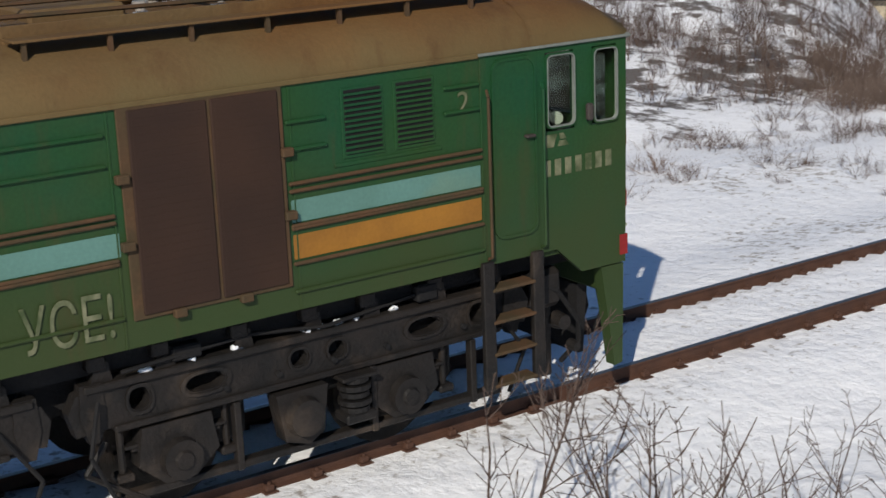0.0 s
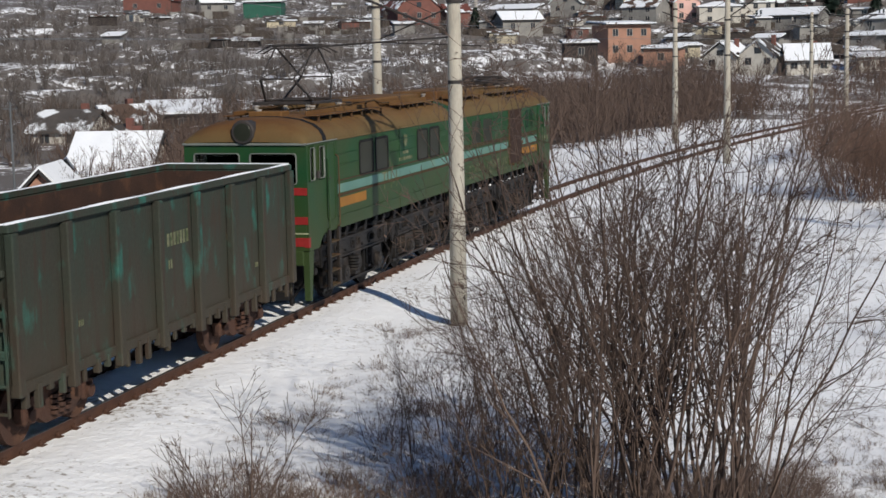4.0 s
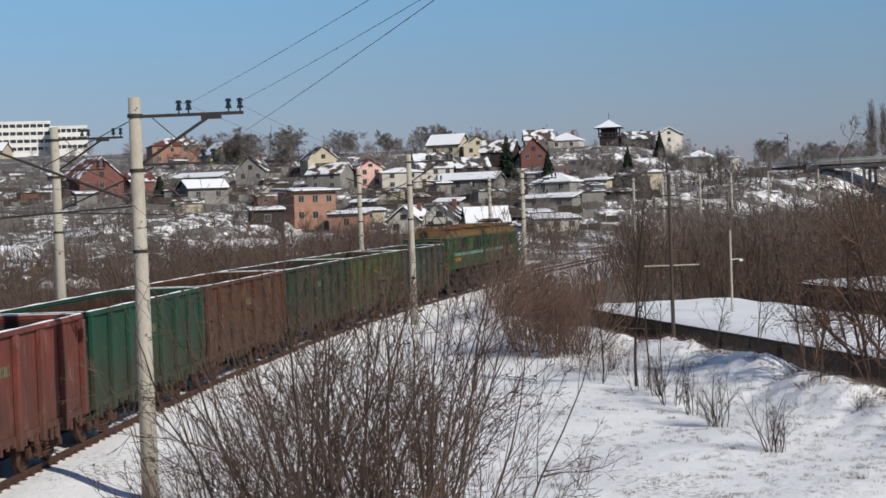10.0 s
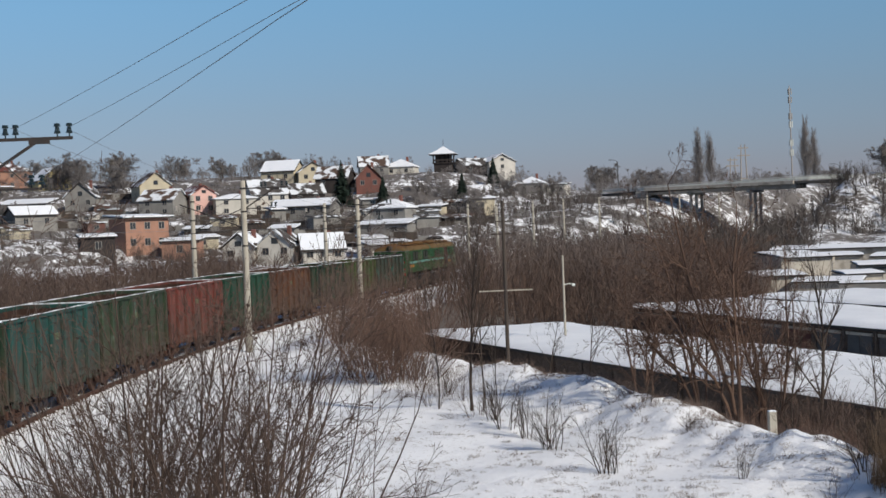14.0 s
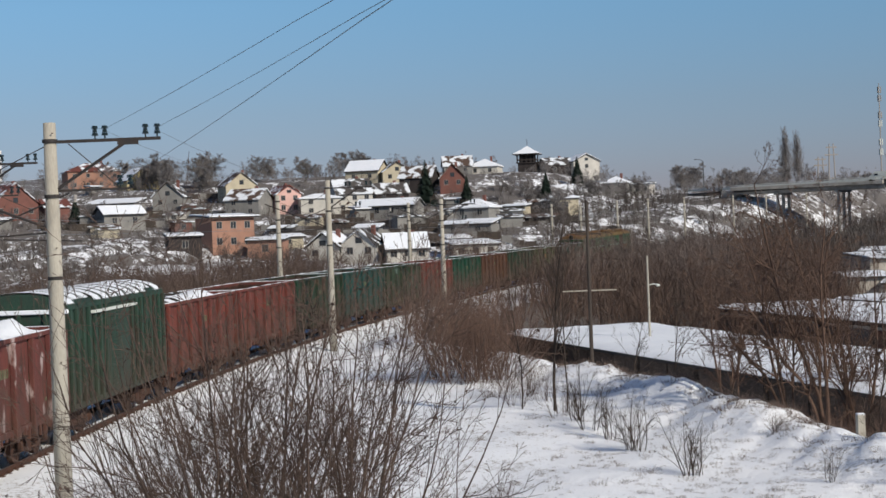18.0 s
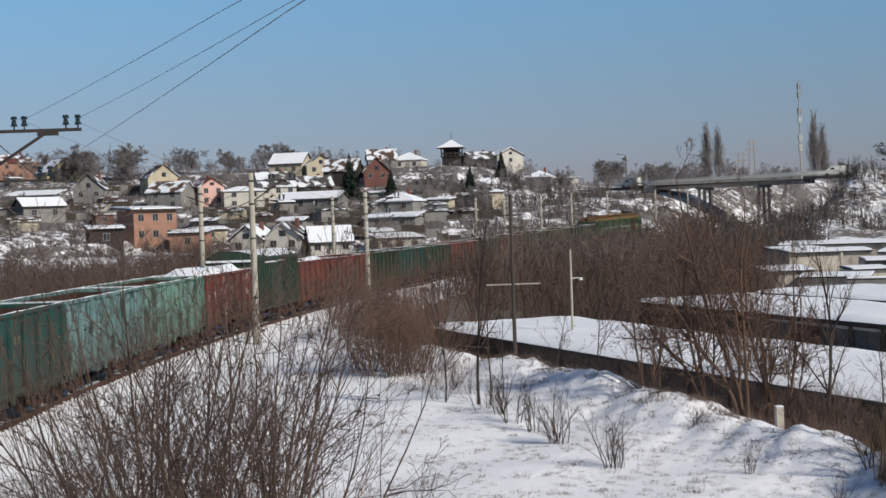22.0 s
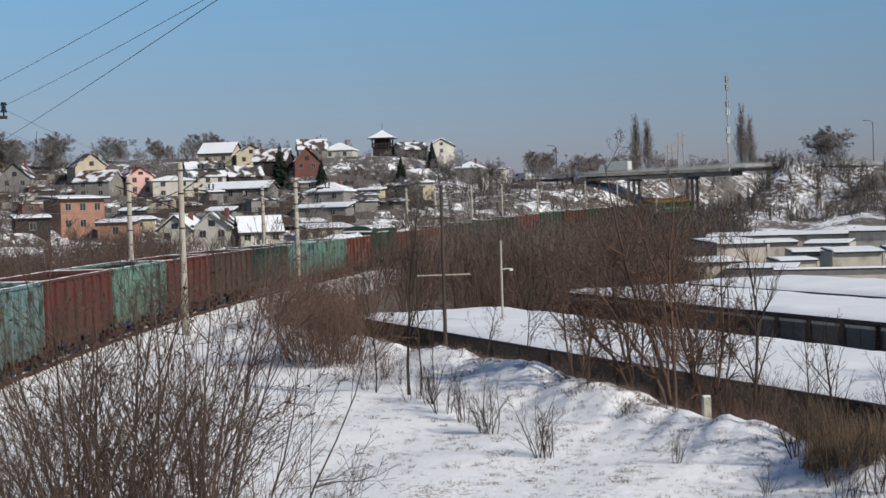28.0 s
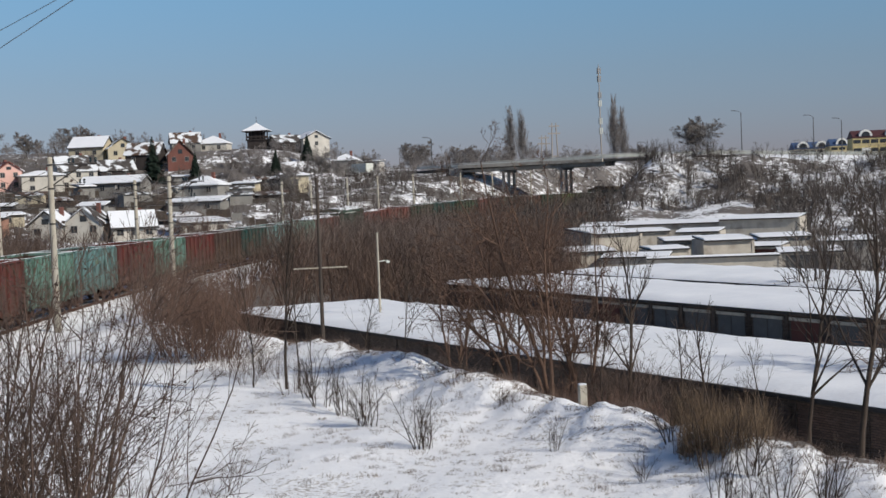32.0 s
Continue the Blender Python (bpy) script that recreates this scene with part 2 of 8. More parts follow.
RANGE = (0, 60, 100, 140, 170, 200, 230, 260, 300, 326, 340, 400, 500, 700, 1500, 4500)
SLOPE_WEST = (-3, -3, -3, -1.5, 0.5, 2.3, 4.2, 6, 9.7, 11.7, 12.8, 17.6, 25.5, 35, 38, 42)
SLOPE_MID = (-2.5, -2.5, -2, -1, 0, 1, 2.4, 4.3, 8, 10.1, 11.3, 20.0, 24.5, 27, 29, 31)
SLOPE_NORTH = (-3, -3, -3, -2, -1, -0.4, 0.6, 2, 6, 8.5, 9.8, 13.5, 15.5, 17, 20, 24)
SLOPE_EAST = (-3.6, -3.6, -3.6, -3.8, -3.4, -2.8, -1.6, -0.2, 2.8, 12.9, 13.2, 13.2, 13.2, 14, 16, 20)


# crest of the snowy bank above the garages
EDGE_Y = (-60, 10, 26, 31, 36, 42, 50, 57, 61.5, 66, 72, 78, 90)
EDGE_X = (24, 18.5, 15.0, 14.0, 12.9, 11.4, 9.9, 8.8, 7.2, 5.2, 2.6, 0.2, -3.0)


def wobble(x, y):
    return (np.sin(x * 0.31 + 1.3) * np.cos(y * 0.27 - 0.4) + 0.6 * np.sin(x * 0.83 - y * 0.59) + 0.4 * np.sin(1.7 * y + 0.9 * x)) * 0.5


# heaps of shovelled snow beyond the track: bearing, range, height, radius
SNOW_MOUNDS = ((-36.2, 48, 0.45, 2.4), (-33.9, 47, 0.75, 2.2), (-31.9, 49, 0.8, 2.0), (-30.2, 48, 1.15, 2.3), (-28.6, 50, 0.4, 1.8), (-26.2, 54, 0.55, 1.9), (-24.8, 55, 0.75, 2.2), (-23.2, 56, 0.45, 1.8))


def terraces(h, x, y, d, az):
    """Garden terraces and hummocks that break up the far slope."""
    ph = h / 1.7 + 0.9 * wobble(x * 0.045, y * 0.06) + 0.35 * wobble(x * 0.17 + 2, y * 0.13)
    f = ph - np.floor(ph)
    stepped = h + 1.7 * (step01(0.62, 1.0, f) - f)
    k = step01(135, 175, d) * step01(430, 380, d) * step01(13.5, 9.5, az)
    lumps = (0.55 * wobble(x * 0.42, y * 0.30) + 0.35 * wobble(x * 0.95 + 4, y * 0.62)) * step01(110, 170, d) * step01(460, 400, d)
    return h + k * (stepped - h) + lumps


def ground_z(x, y, natural=True):
    """Height of the snow-covered ground; natural=False leaves out the terraces of the far slope."""
    x, y = np.asarray(x, float), np.asarray(y, float)
    d, az = np.hypot(x, y), np.degrees(np.arctan2(x, y))
    bands = [np.interp(d, RANGE, b) for b in (SLOPE_WEST, SLOPE_MID, SLOPE_NORTH, SLOPE_EAST)]
    w1, w2, w3 = step01(-16, -6, az), step01(3, 9, az), step01(10, 15, az)
    hill = bands[0] * (1 - w1) + bands[1] * w1
    hill = hill * (1 - w2) + bands[2] * w2
    hill = hill * (1 - w3) + bands[3] * w3
    hill = hill + wobble(x * 0.25, y * 0.25) * 0.9 * step01(90, 200, d)
    hill = hill - 2.6 * step01(19.5, 26, az) * step01(300, 326, d)
    if natural:
        hill = terraces(hill, x, y, d, az)
    xc, hc, sc = np.interp(y, Y_ALL, X_ALL), np.interp(y, Y_ALL, H_ALL), np.interp(y, Y_ALL, S_ALL)
    u = (x - xc) * np.cos(hc)
    u = np.where(y > Y_ALL[-1], 400, u)
    edge = np.interp(y, EDGE_Y, EDGE_X)
    edge = np.maximum(edge, xc + 5.0)
    r = x - edge
    flat = -0.32 + 0.09 * wobble(x * 0.6, y * 0.6) + 0.15 * wobble(x * 1.3 + 3, y * 1.1) * step01(8, 14, np.abs(x - xc)) + (0.20 * wobble(x * 0.9, y * 1.1 + 2) + 0.13 * wobble(x * 2.6 + 1, y * 2.2) + 0.19 * wobble(x * 4.7 + 2, y * 3.6) + 0.11 * wobble(x * 8.3, y * 6.1 + 1)) * np.exp(-((r + 0.8) / 2.6) ** 2) + 0.55 * np.exp(-((r + 1.2) / 1.5) ** 2) - 3.3 * step01(0.0, 8.5, r)
    right = flat * (1 - step01(100, 150, d)) + hill * step01(100, 150, d)
    left = -0.35 + 0.06 * wobble(x, y) + (hill + 0.35) * step01(6, 30, -u)
    # scrubby bank opposite the stand
    bank = (2.1 + 0.5 * wobble(x * 0.5, y * 0.4) + 0.22 * wobble(x * 1.6, y * 1.9)) * step01(12.5, 31, -u) * step01(-37.5, -42, az) * step01(95, 60, d)
    left = left * (1 - step01(-37.5, -42, az) * step01(8, 14, -u) * (d < 95)) + bank - 0.35 * step01(-37.5, -42, az) * step01(8, 14, -u) * (d < 95)
    left = left + 0.16 * wobble(x * 0.9 + 5, y * 1.1) * step01(5.5, 9, -u) * (d < 120)
    heap = np.zeros_like(left)
    for maz, md, mh, mr in SNOW_MOUNDS:
        mx, my = md * math.sin(radians(maz)), md * math.cos(radians(maz))
        heap = np.maximum(heap, mh * np.exp(-(((x - mx) ** 2 + (y - my) ** 2) / mr ** 2) ** 1.4))
    left = left + heap * (1 + 0.45 * wobble(x * 2.3, y * 2.0) + 0.25 * wobble(x * 5.1, y * 4.4 + 1))
    z = np.where(u > 0, right, left)
    tz = track_z(sc)
    bed = tz - 0.13 - 0.05 * (np.abs(u) > 0.7) - 0.2 * step01(1.3, 3.6, np.abs(u))
    k = step01(3.4, 6.0 + step01(60, 200, d) * 12, np.abs(u))
    return bed * (1 - k) + z * k


def on_ground(az, d):
    a = radians(az)
    x, y = d * math.sin(a), d * math.cos(a)
    return Vector((x, y, float(ground_z(x, y))))


# ---- ground: one sheet to the horizon ----
def ground_material():
    mt = surface("snowy_ground", (0.87, 0.88, 0.91), 0.8, (0.82, 0.84, 0.88), 0.35, 0.7, 6, 0.03, 0.3)
    t = mt.node_tree
    n, ln = t.nodes, t.links
    bsdf = n["Principled BSDF"]
    snow_col = bsdf.inputs["Base Color"].links[0].from_socket
    tc = n.new("ShaderNodeTexCoord")
    big, small = n.new("ShaderNodeTexNoise"), n.new("ShaderNodeTexNoise")
    big.inputs["Scale"].default_value, big.inputs["Detail"].default_value = 0.10, 5
    small.inputs["Scale"].default_value, small.inputs["Detail"].default_value = 0.85, 10
    small.inputs["Roughness"].default_value = 0.68
    for q in (big, small):
        ln.new(tc.outputs["Object"], q.inputs["Vector"])
    att = n.new("ShaderNodeAttribute")
    att.attribute_name = "scrub"
    s1 = n.new("ShaderNodeMath")
    s1.operation = "MULTIPLY_ADD"
    ln.new(big.outputs[0], s1.inputs[0])
    s1.inputs[1].default_value = 0.75
    ln.new(small.outputs[0], s1.inputs[2])
    s2 = n.new("ShaderNodeMath")
    ln.new(s1.outputs[0], s2.inputs[0])
    ln.new(att.outputs["Fac"], s2.inputs[1])
    rg = n.new("ShaderNodeMapRange")
    rg.inputs[1].default_value, rg.inputs[2].default_value, rg.inputs[4].default_value = 1.14, 1.21, 0.92
    ln.new(s2.outputs[0], rg.inputs[0])
    mx = n.new("ShaderNodeMix")
    mx.data_type = "RGBA"
    ln.new(rg.outputs[0], mx.inputs[0])
    ln.new(snow_col, mx.inputs[6])
    mx.inputs[7].default_value = (0.072, 0.056, 0.046, 1)
    # tiny stalks and crumbs of earth lying in the snow, in loose patches
    fleck, drift = n.new("ShaderNodeTexNoise"), n.new("ShaderNodeTexNoise")
    fleck.inputs["Scale"].default_value, fleck.inputs["Detail"].default_value, fleck.inputs["Roughness"].default_value = 7.0, 6, 0.7
    drift.inputs["Scale"].default_value, drift.inputs["Detail"].default_value = 0.35, 5
    for q in (fleck, drift):
        ln.new(tc.outputs["Object"], q.inputs["Vector"])
    s3 = n.new("ShaderNodeMath")
    s3.operation = "MULTIPLY_ADD"
    ln.new(drift.outputs[0], s3.inputs[0])
    s3.inputs[1].default_value = 0.55
    ln.new(fleck.outputs[0], s3.inputs[2])
    rf = n.new("ShaderNodeMapRange")
    rf.inputs[1].default_value, rf.inputs[2].default_value, rf.inputs[4].default_value = 0.86, 0.96, 0.75
    ln.new(s3.outputs[0], rf.inputs[0])
    mf = n.new("ShaderNodeMix")
    mf.data_type = "RGBA"
    ln.new(rf.outputs[0], mf.inputs[0])
    ln.new(mx.outputs[2], mf.inputs[6])
    mf.inputs[7].default_value = (0.20, 0.155, 0.115, 1)
    ln.new(mf.outputs[2], bsdf.inputs["Base Color"])
    # trodden, lumpy snow
    lump = n.new("ShaderNodeTexNoise")
    lump.inputs["Scale"].default_value, lump.inputs["Detail"].default_value = 1.6, 7
    ln.new(tc.outputs["Object"], lump.inputs["Vector"])
    b2 = n.new("ShaderNodeBump")
    b2.inputs["Strength"].default_value, b2.inputs["Distance"].default_value = 0.42, 0.16
    ln.new(lump.outputs[0], b2.inputs["Height"])
    ln.new(bsdf.inputs["Normal"].links[0].from_socket, b2.inputs["Normal"])
    crust = n.new("ShaderNodeTexNoise")
    crust.inputs["Scale"].default_value, crust.inputs["Detail"].default_value, crust.inputs["Roughness"].default_value = 5.5, 6, 0.65
    ln.new(tc.outputs["Object"], crust.inputs["Vector"])
    b3 = n.new("ShaderNodeBump")
    b3.inputs["Strength"].default_value, b3.inputs["Distance"].default_value = 0.48, 0.08
    ln.new(crust.outputs[0], b3.inputs["Height"])
    ln.new(b2.outputs[0], b3.inputs["Normal"])
    ln.new(b3.outputs[0], bsdf.inputs["Normal"])
    return mt


def build_ground():
    az = np.concatenate([np.arange(-180, -66, 3.0), np.arange(-66, 34, 0.3), np.arange(34, 180, 3.0)])
    d = np.concatenate([[0.0], np.geomspace(3.5, 150, 400), np.arange(151.8, 432, 1.8), np.geomspace(436, 4600, 28)])
    A, D = np.meshgrid(np.radians(az), d)
    X, Y = D * np.sin(A), D * np.cos(A)
    Z = ground_z(X, Y)
    na, nd = len(az), len(d)
    me = bpy.data.meshes.new("ground")
    idx = np.arange(na * nd).reshape(nd, na)
    q = np.stack([idx[:-1, :], idx[1:, :], np.roll(idx, -1, 1)[1:, :], np.roll(idx, -1, 1)[:-1, :]], -1).reshape(-1, 4)
    me.from_pydata(np.stack([X, Y, Z], -1).reshape(-1, 3).tolist(), [], q[:, ::-1].tolist())
    me.shade_smooth()
    # how much scrub breaks through the snow
    xc, hc = np.interp(Y, Y_ALL, X_ALL), np.interp(Y, Y_ALL, H_ALL)
    u = (X - xc) * np.cos(hc)
    deg = np.degrees(A)
    s = np.where(u < 0, 0.33 * step01(7, 14, -u), 0.0)
    s = np.where((u < 0) & (D > 130), 0.335 + 0.07 * step01(240, 300, D), s)
    s = np.where((u < -13) & (D <= 130), 0.29 + 0.21 * step01(-34, -28, deg), s)
    s = np.where((deg < -22) & (D > 100), 0.41, s)
    edge = np.interp(Y, EDGE_Y, EDGE_X)
    s = np.where(u > 0, 0.0 + 0.12 * step01(-1, 3, X - edge) + 0.20 * np.exp(-((X - edge + 0.2) / 1.6) ** 2) * (Y > 20), s)
    s = np.where(np.abs(u) < 3.2, -0.3, s)
    s = np.where((deg > 3) & (D > 200), 0.33 + 0.04 * np.sin(deg * 0.9), s)
    s = np.where((deg > 4) & (deg < 13.5) & (D > 205) & (D < 350), 0.33, s)
    s = np.where((u > 7) & (deg > -1) & (deg < 13.5) & (D > 84) & (D <= 215), 0.52, s)
    a = me.attributes.new("scrub", "FLOAT", "POINT")
    a.data.foreach_set("value", s.reshape(-1).astype(np.float32))
    me.materials.append(ground_material())
    tagged(new("ground", me), "snow-covered ground with dry grass and scrub showing through", "ground", kind="structure")


build_ground()


# ---- railway track ----
def rail_profile(kind):
    if kind == "foot":
        return [(-0.066, -0.18), (0.066, -0.18), (0.066, -0.168), (0.012, -0.150), (0.012, -0.045), (0.036, -0.034), (0.036, -0.006), (-0.036, -0.006), (-0.036, -0.034), (-0.012, -0.045), (-0.012, -0.150), (-0.066, -0.168)]
    return [(-0.036, -0.0055), (0.036, -0.0055), (0.034, -0.001), (0.026, 0.0), (-0.026, 0.0), (-0.034, -0.001)]


def build_track():
    line = thing("railway_track", "single rusty railway track, sleepers buried in snow", "railway track", kind="structure")
    ss = np.concatenate([np.arange(-60, 130, 2.0), np.arange(130, 440, 5.0)])
    for off in (-0.797, 0.797):
        for kind, mt in (("foot", M["rail"]), ("head", M["rail_top"])):
            rings = []
            for s in ss:
                p, h = track(s, off)
                c, w = math.cos(h), math.sin(h)
                rings.append([(p.x + a * c, p.y - a * w, p.z + b) for a, b in rail_profile(kind)])
            part("rail" if kind == "foot" else "rail_head", Geo().loft(rings), mt, line)
    clip = Geo()
    clip.box(-0.16, 0.16, -0.08, 0.08, -0.205, -0.165, 0.01).box(-0.12, -0.05, -0.05, 0.05, -0.17, -0.105, 0.012).box(0.05, 0.12, -0.05, 0.05, -0.17, -0.105, 0.012)
    clip.tube((0.085, 0, -0.12), (0.085, 0, -0.075), 0.018, n=6).tube((-0.085, 0, -0.12), (-0.085, 0, -0.075), 0.018, n=6)
    me = clip.mesh("rail_fastening")
    me.materials.append(M["rail"])
    rest = Geo()
    for k, s in enumerate(np.arange(-8, 205, 0.55)):
        for off in (-0.797, 0.797):
            p, h = track(float(s), off)
            m = Matrix.Translation(p) @ pose(0, 0, 0, 0, 0, -math.degrees(h))
            if 6 < s < 84:
                part("rail_fastening", me, None, line, m=m)
            else:
                rest.box(-0.15, 0.15, -0.08, 0.08, -0.2, -0.11, 0, m)
    tagged(part("far_fastenings", rest, M["rail"], line), "rusty rail fastenings", kind="stuff")


build_track()


# ---- engine ----
M["engine_green"] = surface("engine_green_paint", (0.010, 0.056, 0.023), 0.5, (0.018, 0.056, 0.014), 0.8, 0.9, 30, 0.16, 0.06, stain=(0.042, 0.050, 0.015), stain_scale=0.45, stain_low=0.5, stain_high=0.75)
def rising_dirt(mt, low, high, colour, most):
    """A film of brake dust and road dirt, thickest at the bottom of the body."""
    t = mt.node_tree
    n, ln = t.nodes, t.links
    bsdf = n["Principled BSDF"]
    src = bsdf.inputs["Base Color"].links[0].from_socket
    tc, sep, no = n.new("ShaderNodeTexCoord"), n.new("ShaderNodeSeparateXYZ"), n.new("ShaderNodeTexNoise")
    ln.new(tc.outputs["Object"], sep.inputs[0])
    no.inputs["Scale"].default_value, no.inputs["Detail"].default_value = 1.7, 8
    ln.new(tc.outputs["Object"], no.inputs["Vector"])
    ad = n.new("ShaderNodeMath")
    ad.operation = "MULTIPLY_ADD"
    ln.new(no.outputs[0], ad.inputs[0])
    ad.inputs[1].default_value = (high - low) * -0.9
    ln.new(sep.outputs[2], ad.inputs[2])
    mr = n.new("ShaderNodeMapRange")
    off = (high - low) * 0.45
    mr.inputs[1].default_value, mr.inputs[2].default_value = low - off, high - off
    mr.inputs[3].default_value, mr.inputs[4].default_value = most, 0.0
    ln.new(ad.outputs[0], mr.inputs[0])
    mx = n.new("ShaderNodeMix")
    mx.data_type = "RGBA"
    ln.new(mr.outputs[0], mx.inputs[0])
    ln.new(src, mx.inputs[6])
    mx.inputs[7].default_value = (*colour, 1)
    ln.new(mx.outputs[2], bsdf.inputs["Base Color"])
    return mt


def rust_runs(mt, colour, most=0.8, low=0.56, high=0.70, wide=2.2):
    """Narrow rusty streaks running down from seams."""
    t = mt.node_tree
    n, ln = t.nodes, t.links
    bsdf = n["Principled BSDF"]
    src = bsdf.inputs["Base Color"].links[0].from_socket
    tc, mp, no = n.new("ShaderNodeTexCoord"), n.new("ShaderNodeMapping"), n.new("ShaderNodeTexNoise")
    mp.inputs["Scale"].default_value = (wide, wide, 0.35)
    ln.new(tc.outputs["Object"], mp.inputs[0])
    no.inputs["Scale"].default_value, no.inputs["Detail"].default_value, no.inputs["Roughness"].default_value = 1.6, 9, 0.68
    ln.new(mp.outputs[0], no.inputs["Vector"])
    mr = n.new("ShaderNodeMapRange")
    mr.inputs[1].default_value, mr.inputs[2].default_value, mr.inputs[4].default_value = low, high, most
    ln.new(no.outputs[0], mr.inputs[0])
    mx = n.new("ShaderNodeMix")
    mx.data_type = "RGBA"
    ln.new(mr.outputs[0], mx.inputs[0])
    ln.new(src, mx.inputs[6])
    mx.inputs[7].default_value = (*colour, 1)
    ln.new(mx.outputs[2], bsdf.inputs["Base Color"])
    return mt


rising_dirt(M["engine_green"], 1.7, 3.5, (0.034, 0.050, 0.017), 0.85)
rust_runs(M["engine_green"], (0.060, 0.042, 0.018), 0.55, 0.55, 0.75)
M["engine_roof"] = surface("rusty_ochre_roof", (0.150, 0.078, 0.028), 0.75, (0.095, 0.040, 0.014), 0.55, 0.9, 25, 0.14, 0.12, stain=(0.13, 0.10, 0.05), stain_scale=0.35, stain_low=0.5, stain_high=0.8)
rising_dirt(M["engine_roof"], 3.9, 4.45, (0.115, 0.088, 0.038), 0.8)
rust_runs(M["engine_roof"], (0.07, 0.032, 0.014), 0.6, 0.54, 0.72, 1.2)
M["shutter"] = surface("brown_shutter", (0.040, 0.021, 0.014), 0.75, (0.028, 0.016, 0.012), 1.2, 0.7, 40, 0.10, 0.03)
M["rust_trim"] = surface("rusty_trim", (0.085, 0.046, 0.024), 0.8, (0.050, 0.040, 0.022), 3.0, 0.8, 30, 0.15, 0.1)
M["teal_stripe"] = surface("pale_teal_paint", (0.105, 0.215, 0.185), 0.55, (0.085, 0.17, 0.14), 1.2, 0.7, 30, 0.08, 0.04, stain=(0.15, 0.22, 0.15), stain_scale=0.9, stain_low=0.58, stain_high=0.8)
M["orange_stripe"] = surface("orange_paint", (0.30, 0.135, 0.022), 0.6, (0.20, 0.09, 0.02), 1.3, 0.7, 30, 0.08, 0.04)
M["cream"] = surface("cream_paint", (0.40, 0.41, 0.29), 0.6, (0.20, 0.23, 0.12), 2.5, 0.9, 30, 0.15, 0.0)
M["cab_frame"] = surface("grey_window_rubber", (0.17, 0.19, 0.17), 0.6, (0.14, 0.15, 0.14), 4, 0.8, 30, 0.1, 0.0)
M["faded_letter"] = surface("faded_letter_paint", (0.18, 0.18, 0.11), 0.7, (0.05, 0.07, 0.03), 4.5, 1.0, 30, 0.15, 0.0)
M["white_frame"] = surface("white_frame_paint", (0.62, 0.64, 0.60), 0.5, (0.48, 0.50, 0.45), 3, 0.6, 30, 0.08, 0.0)
# Deeper red than red_paint: shade on the tank end put into the paint.
M["tank_red"] = surface("shaded_tank_paint", (0.10, 0.013, 0.012), 0.6, (0.065, 0.012, 0.011), 1.2, 0.7, 20, 0.15, 0.1)
M["red_paint"] = surface("red_paint", (0.25, 0.020, 0.020), 0.55, (0.16, 0.018, 0.016), 2, 0.7, 30, 0.1, 0.03)
M["dull_glass"] = surface("dusty_glass", (0.018, 0.021, 0.015), 0.3, (0.034, 0.036, 0.027), 1.5, 0.7, 20, 0.1, 0.0)
M["cab_dark"] = surface("dark_cab_lining", (0.016, 0.018, 0.018), 0.8, (0.026, 0.026, 0.024), 2, 0.6, 20, 0.1, 0.0)
M["porcelain"] = surface("grey_porcelain", (0.33, 0.30, 0.27), 0.35, (0.22, 0.20, 0.18), 4, 0.6, 30, 0.1, 0.0)
glass = bpy.data.materials.new("window_glass")
glass.use_nodes = True
glass.node_tree.nodes["Principled BSDF"].inputs["Roughness"].default_value = 0.04
glass.node_tree.nodes["Principled BSDF"].inputs["Transmission Weight"].default_value = 1.0
glass.node_tree.nodes["Principled BSDF"].inputs["IOR"].default_value = 1.3
glass.node_tree.nodes["Principled BSDF"].inputs["Base Color"].default_value = (0.36, 0.42, 0.38, 1)
M["glass"] = glass
M["dull_glass"].node_tree.nodes["Principled BSDF"].inputs["Specular IOR Level"].default_value = 0.12

SLOGAN = 0.68
SEC = 11.45          # length of one engine section's body
SILL, GUT, HALF = 1.82, 3.92, 1.50


def letters(text, size, material, parent, m, label):
    """Painted letters as a thin raised mesh."""
    cu = bpy.data.curves.new("lettering", "FONT")
    cu.body, cu.size, cu.extrude, cu.align_x = text, size, 0.002, "LEFT"
    ob = new("lettering", cu)
    dg = bpy.context.evaluated_depsgraph_get()
    me = bpy.data.meshes.new_from_object(ob.evaluated_get(dg))
    bpy.data.objects.remove(ob)
    me.materials.clear()
    return part("lettering", me, material, parent, label, m)


SIDE = Matrix(((0, 0, 1, 0), (1, 0, 0, 0), (0, 1, 0, 0), (0, 0, 0, 1)))   # text plane onto the right-hand side


def roof_ring(y, drop=0.0, squeeze=1.0, base=GUT):
    pts = [(1.0, 0.0), (0.985, 0.13), (0.93, 0.27), (0.82, 0.39), (0.62, 0.50), (0.35, 0.56), (0.0, 0.58)]
    r = [(HALF * a * squeeze, y, base + b * (1 - drop)) for a, b in pts]
    return r + [(-x, yy, z) for x, yy, z in r[-2::-1]]


def ring_slab(g, outer, inner, h0, h1):
    """A flat ring between two outlines of equal count on the side plane."""
    n = len(outer)
    p = [(h, a, b) for h in (h0, h1) for poly in (outer, inner) for a, b in poly]
    f = []
    for i in range(n):
        j = (i + 1) % n
        f += [(i, j, n + j, n + i), (2 * n + i, 3 * n + i, 3 * n + j, 2 * n + j), (i, 2 * n + i, 2 * n + j, j), (n + i, n + j, 3 * n + j, 3 * n + i)]
    return g.add(p, f)


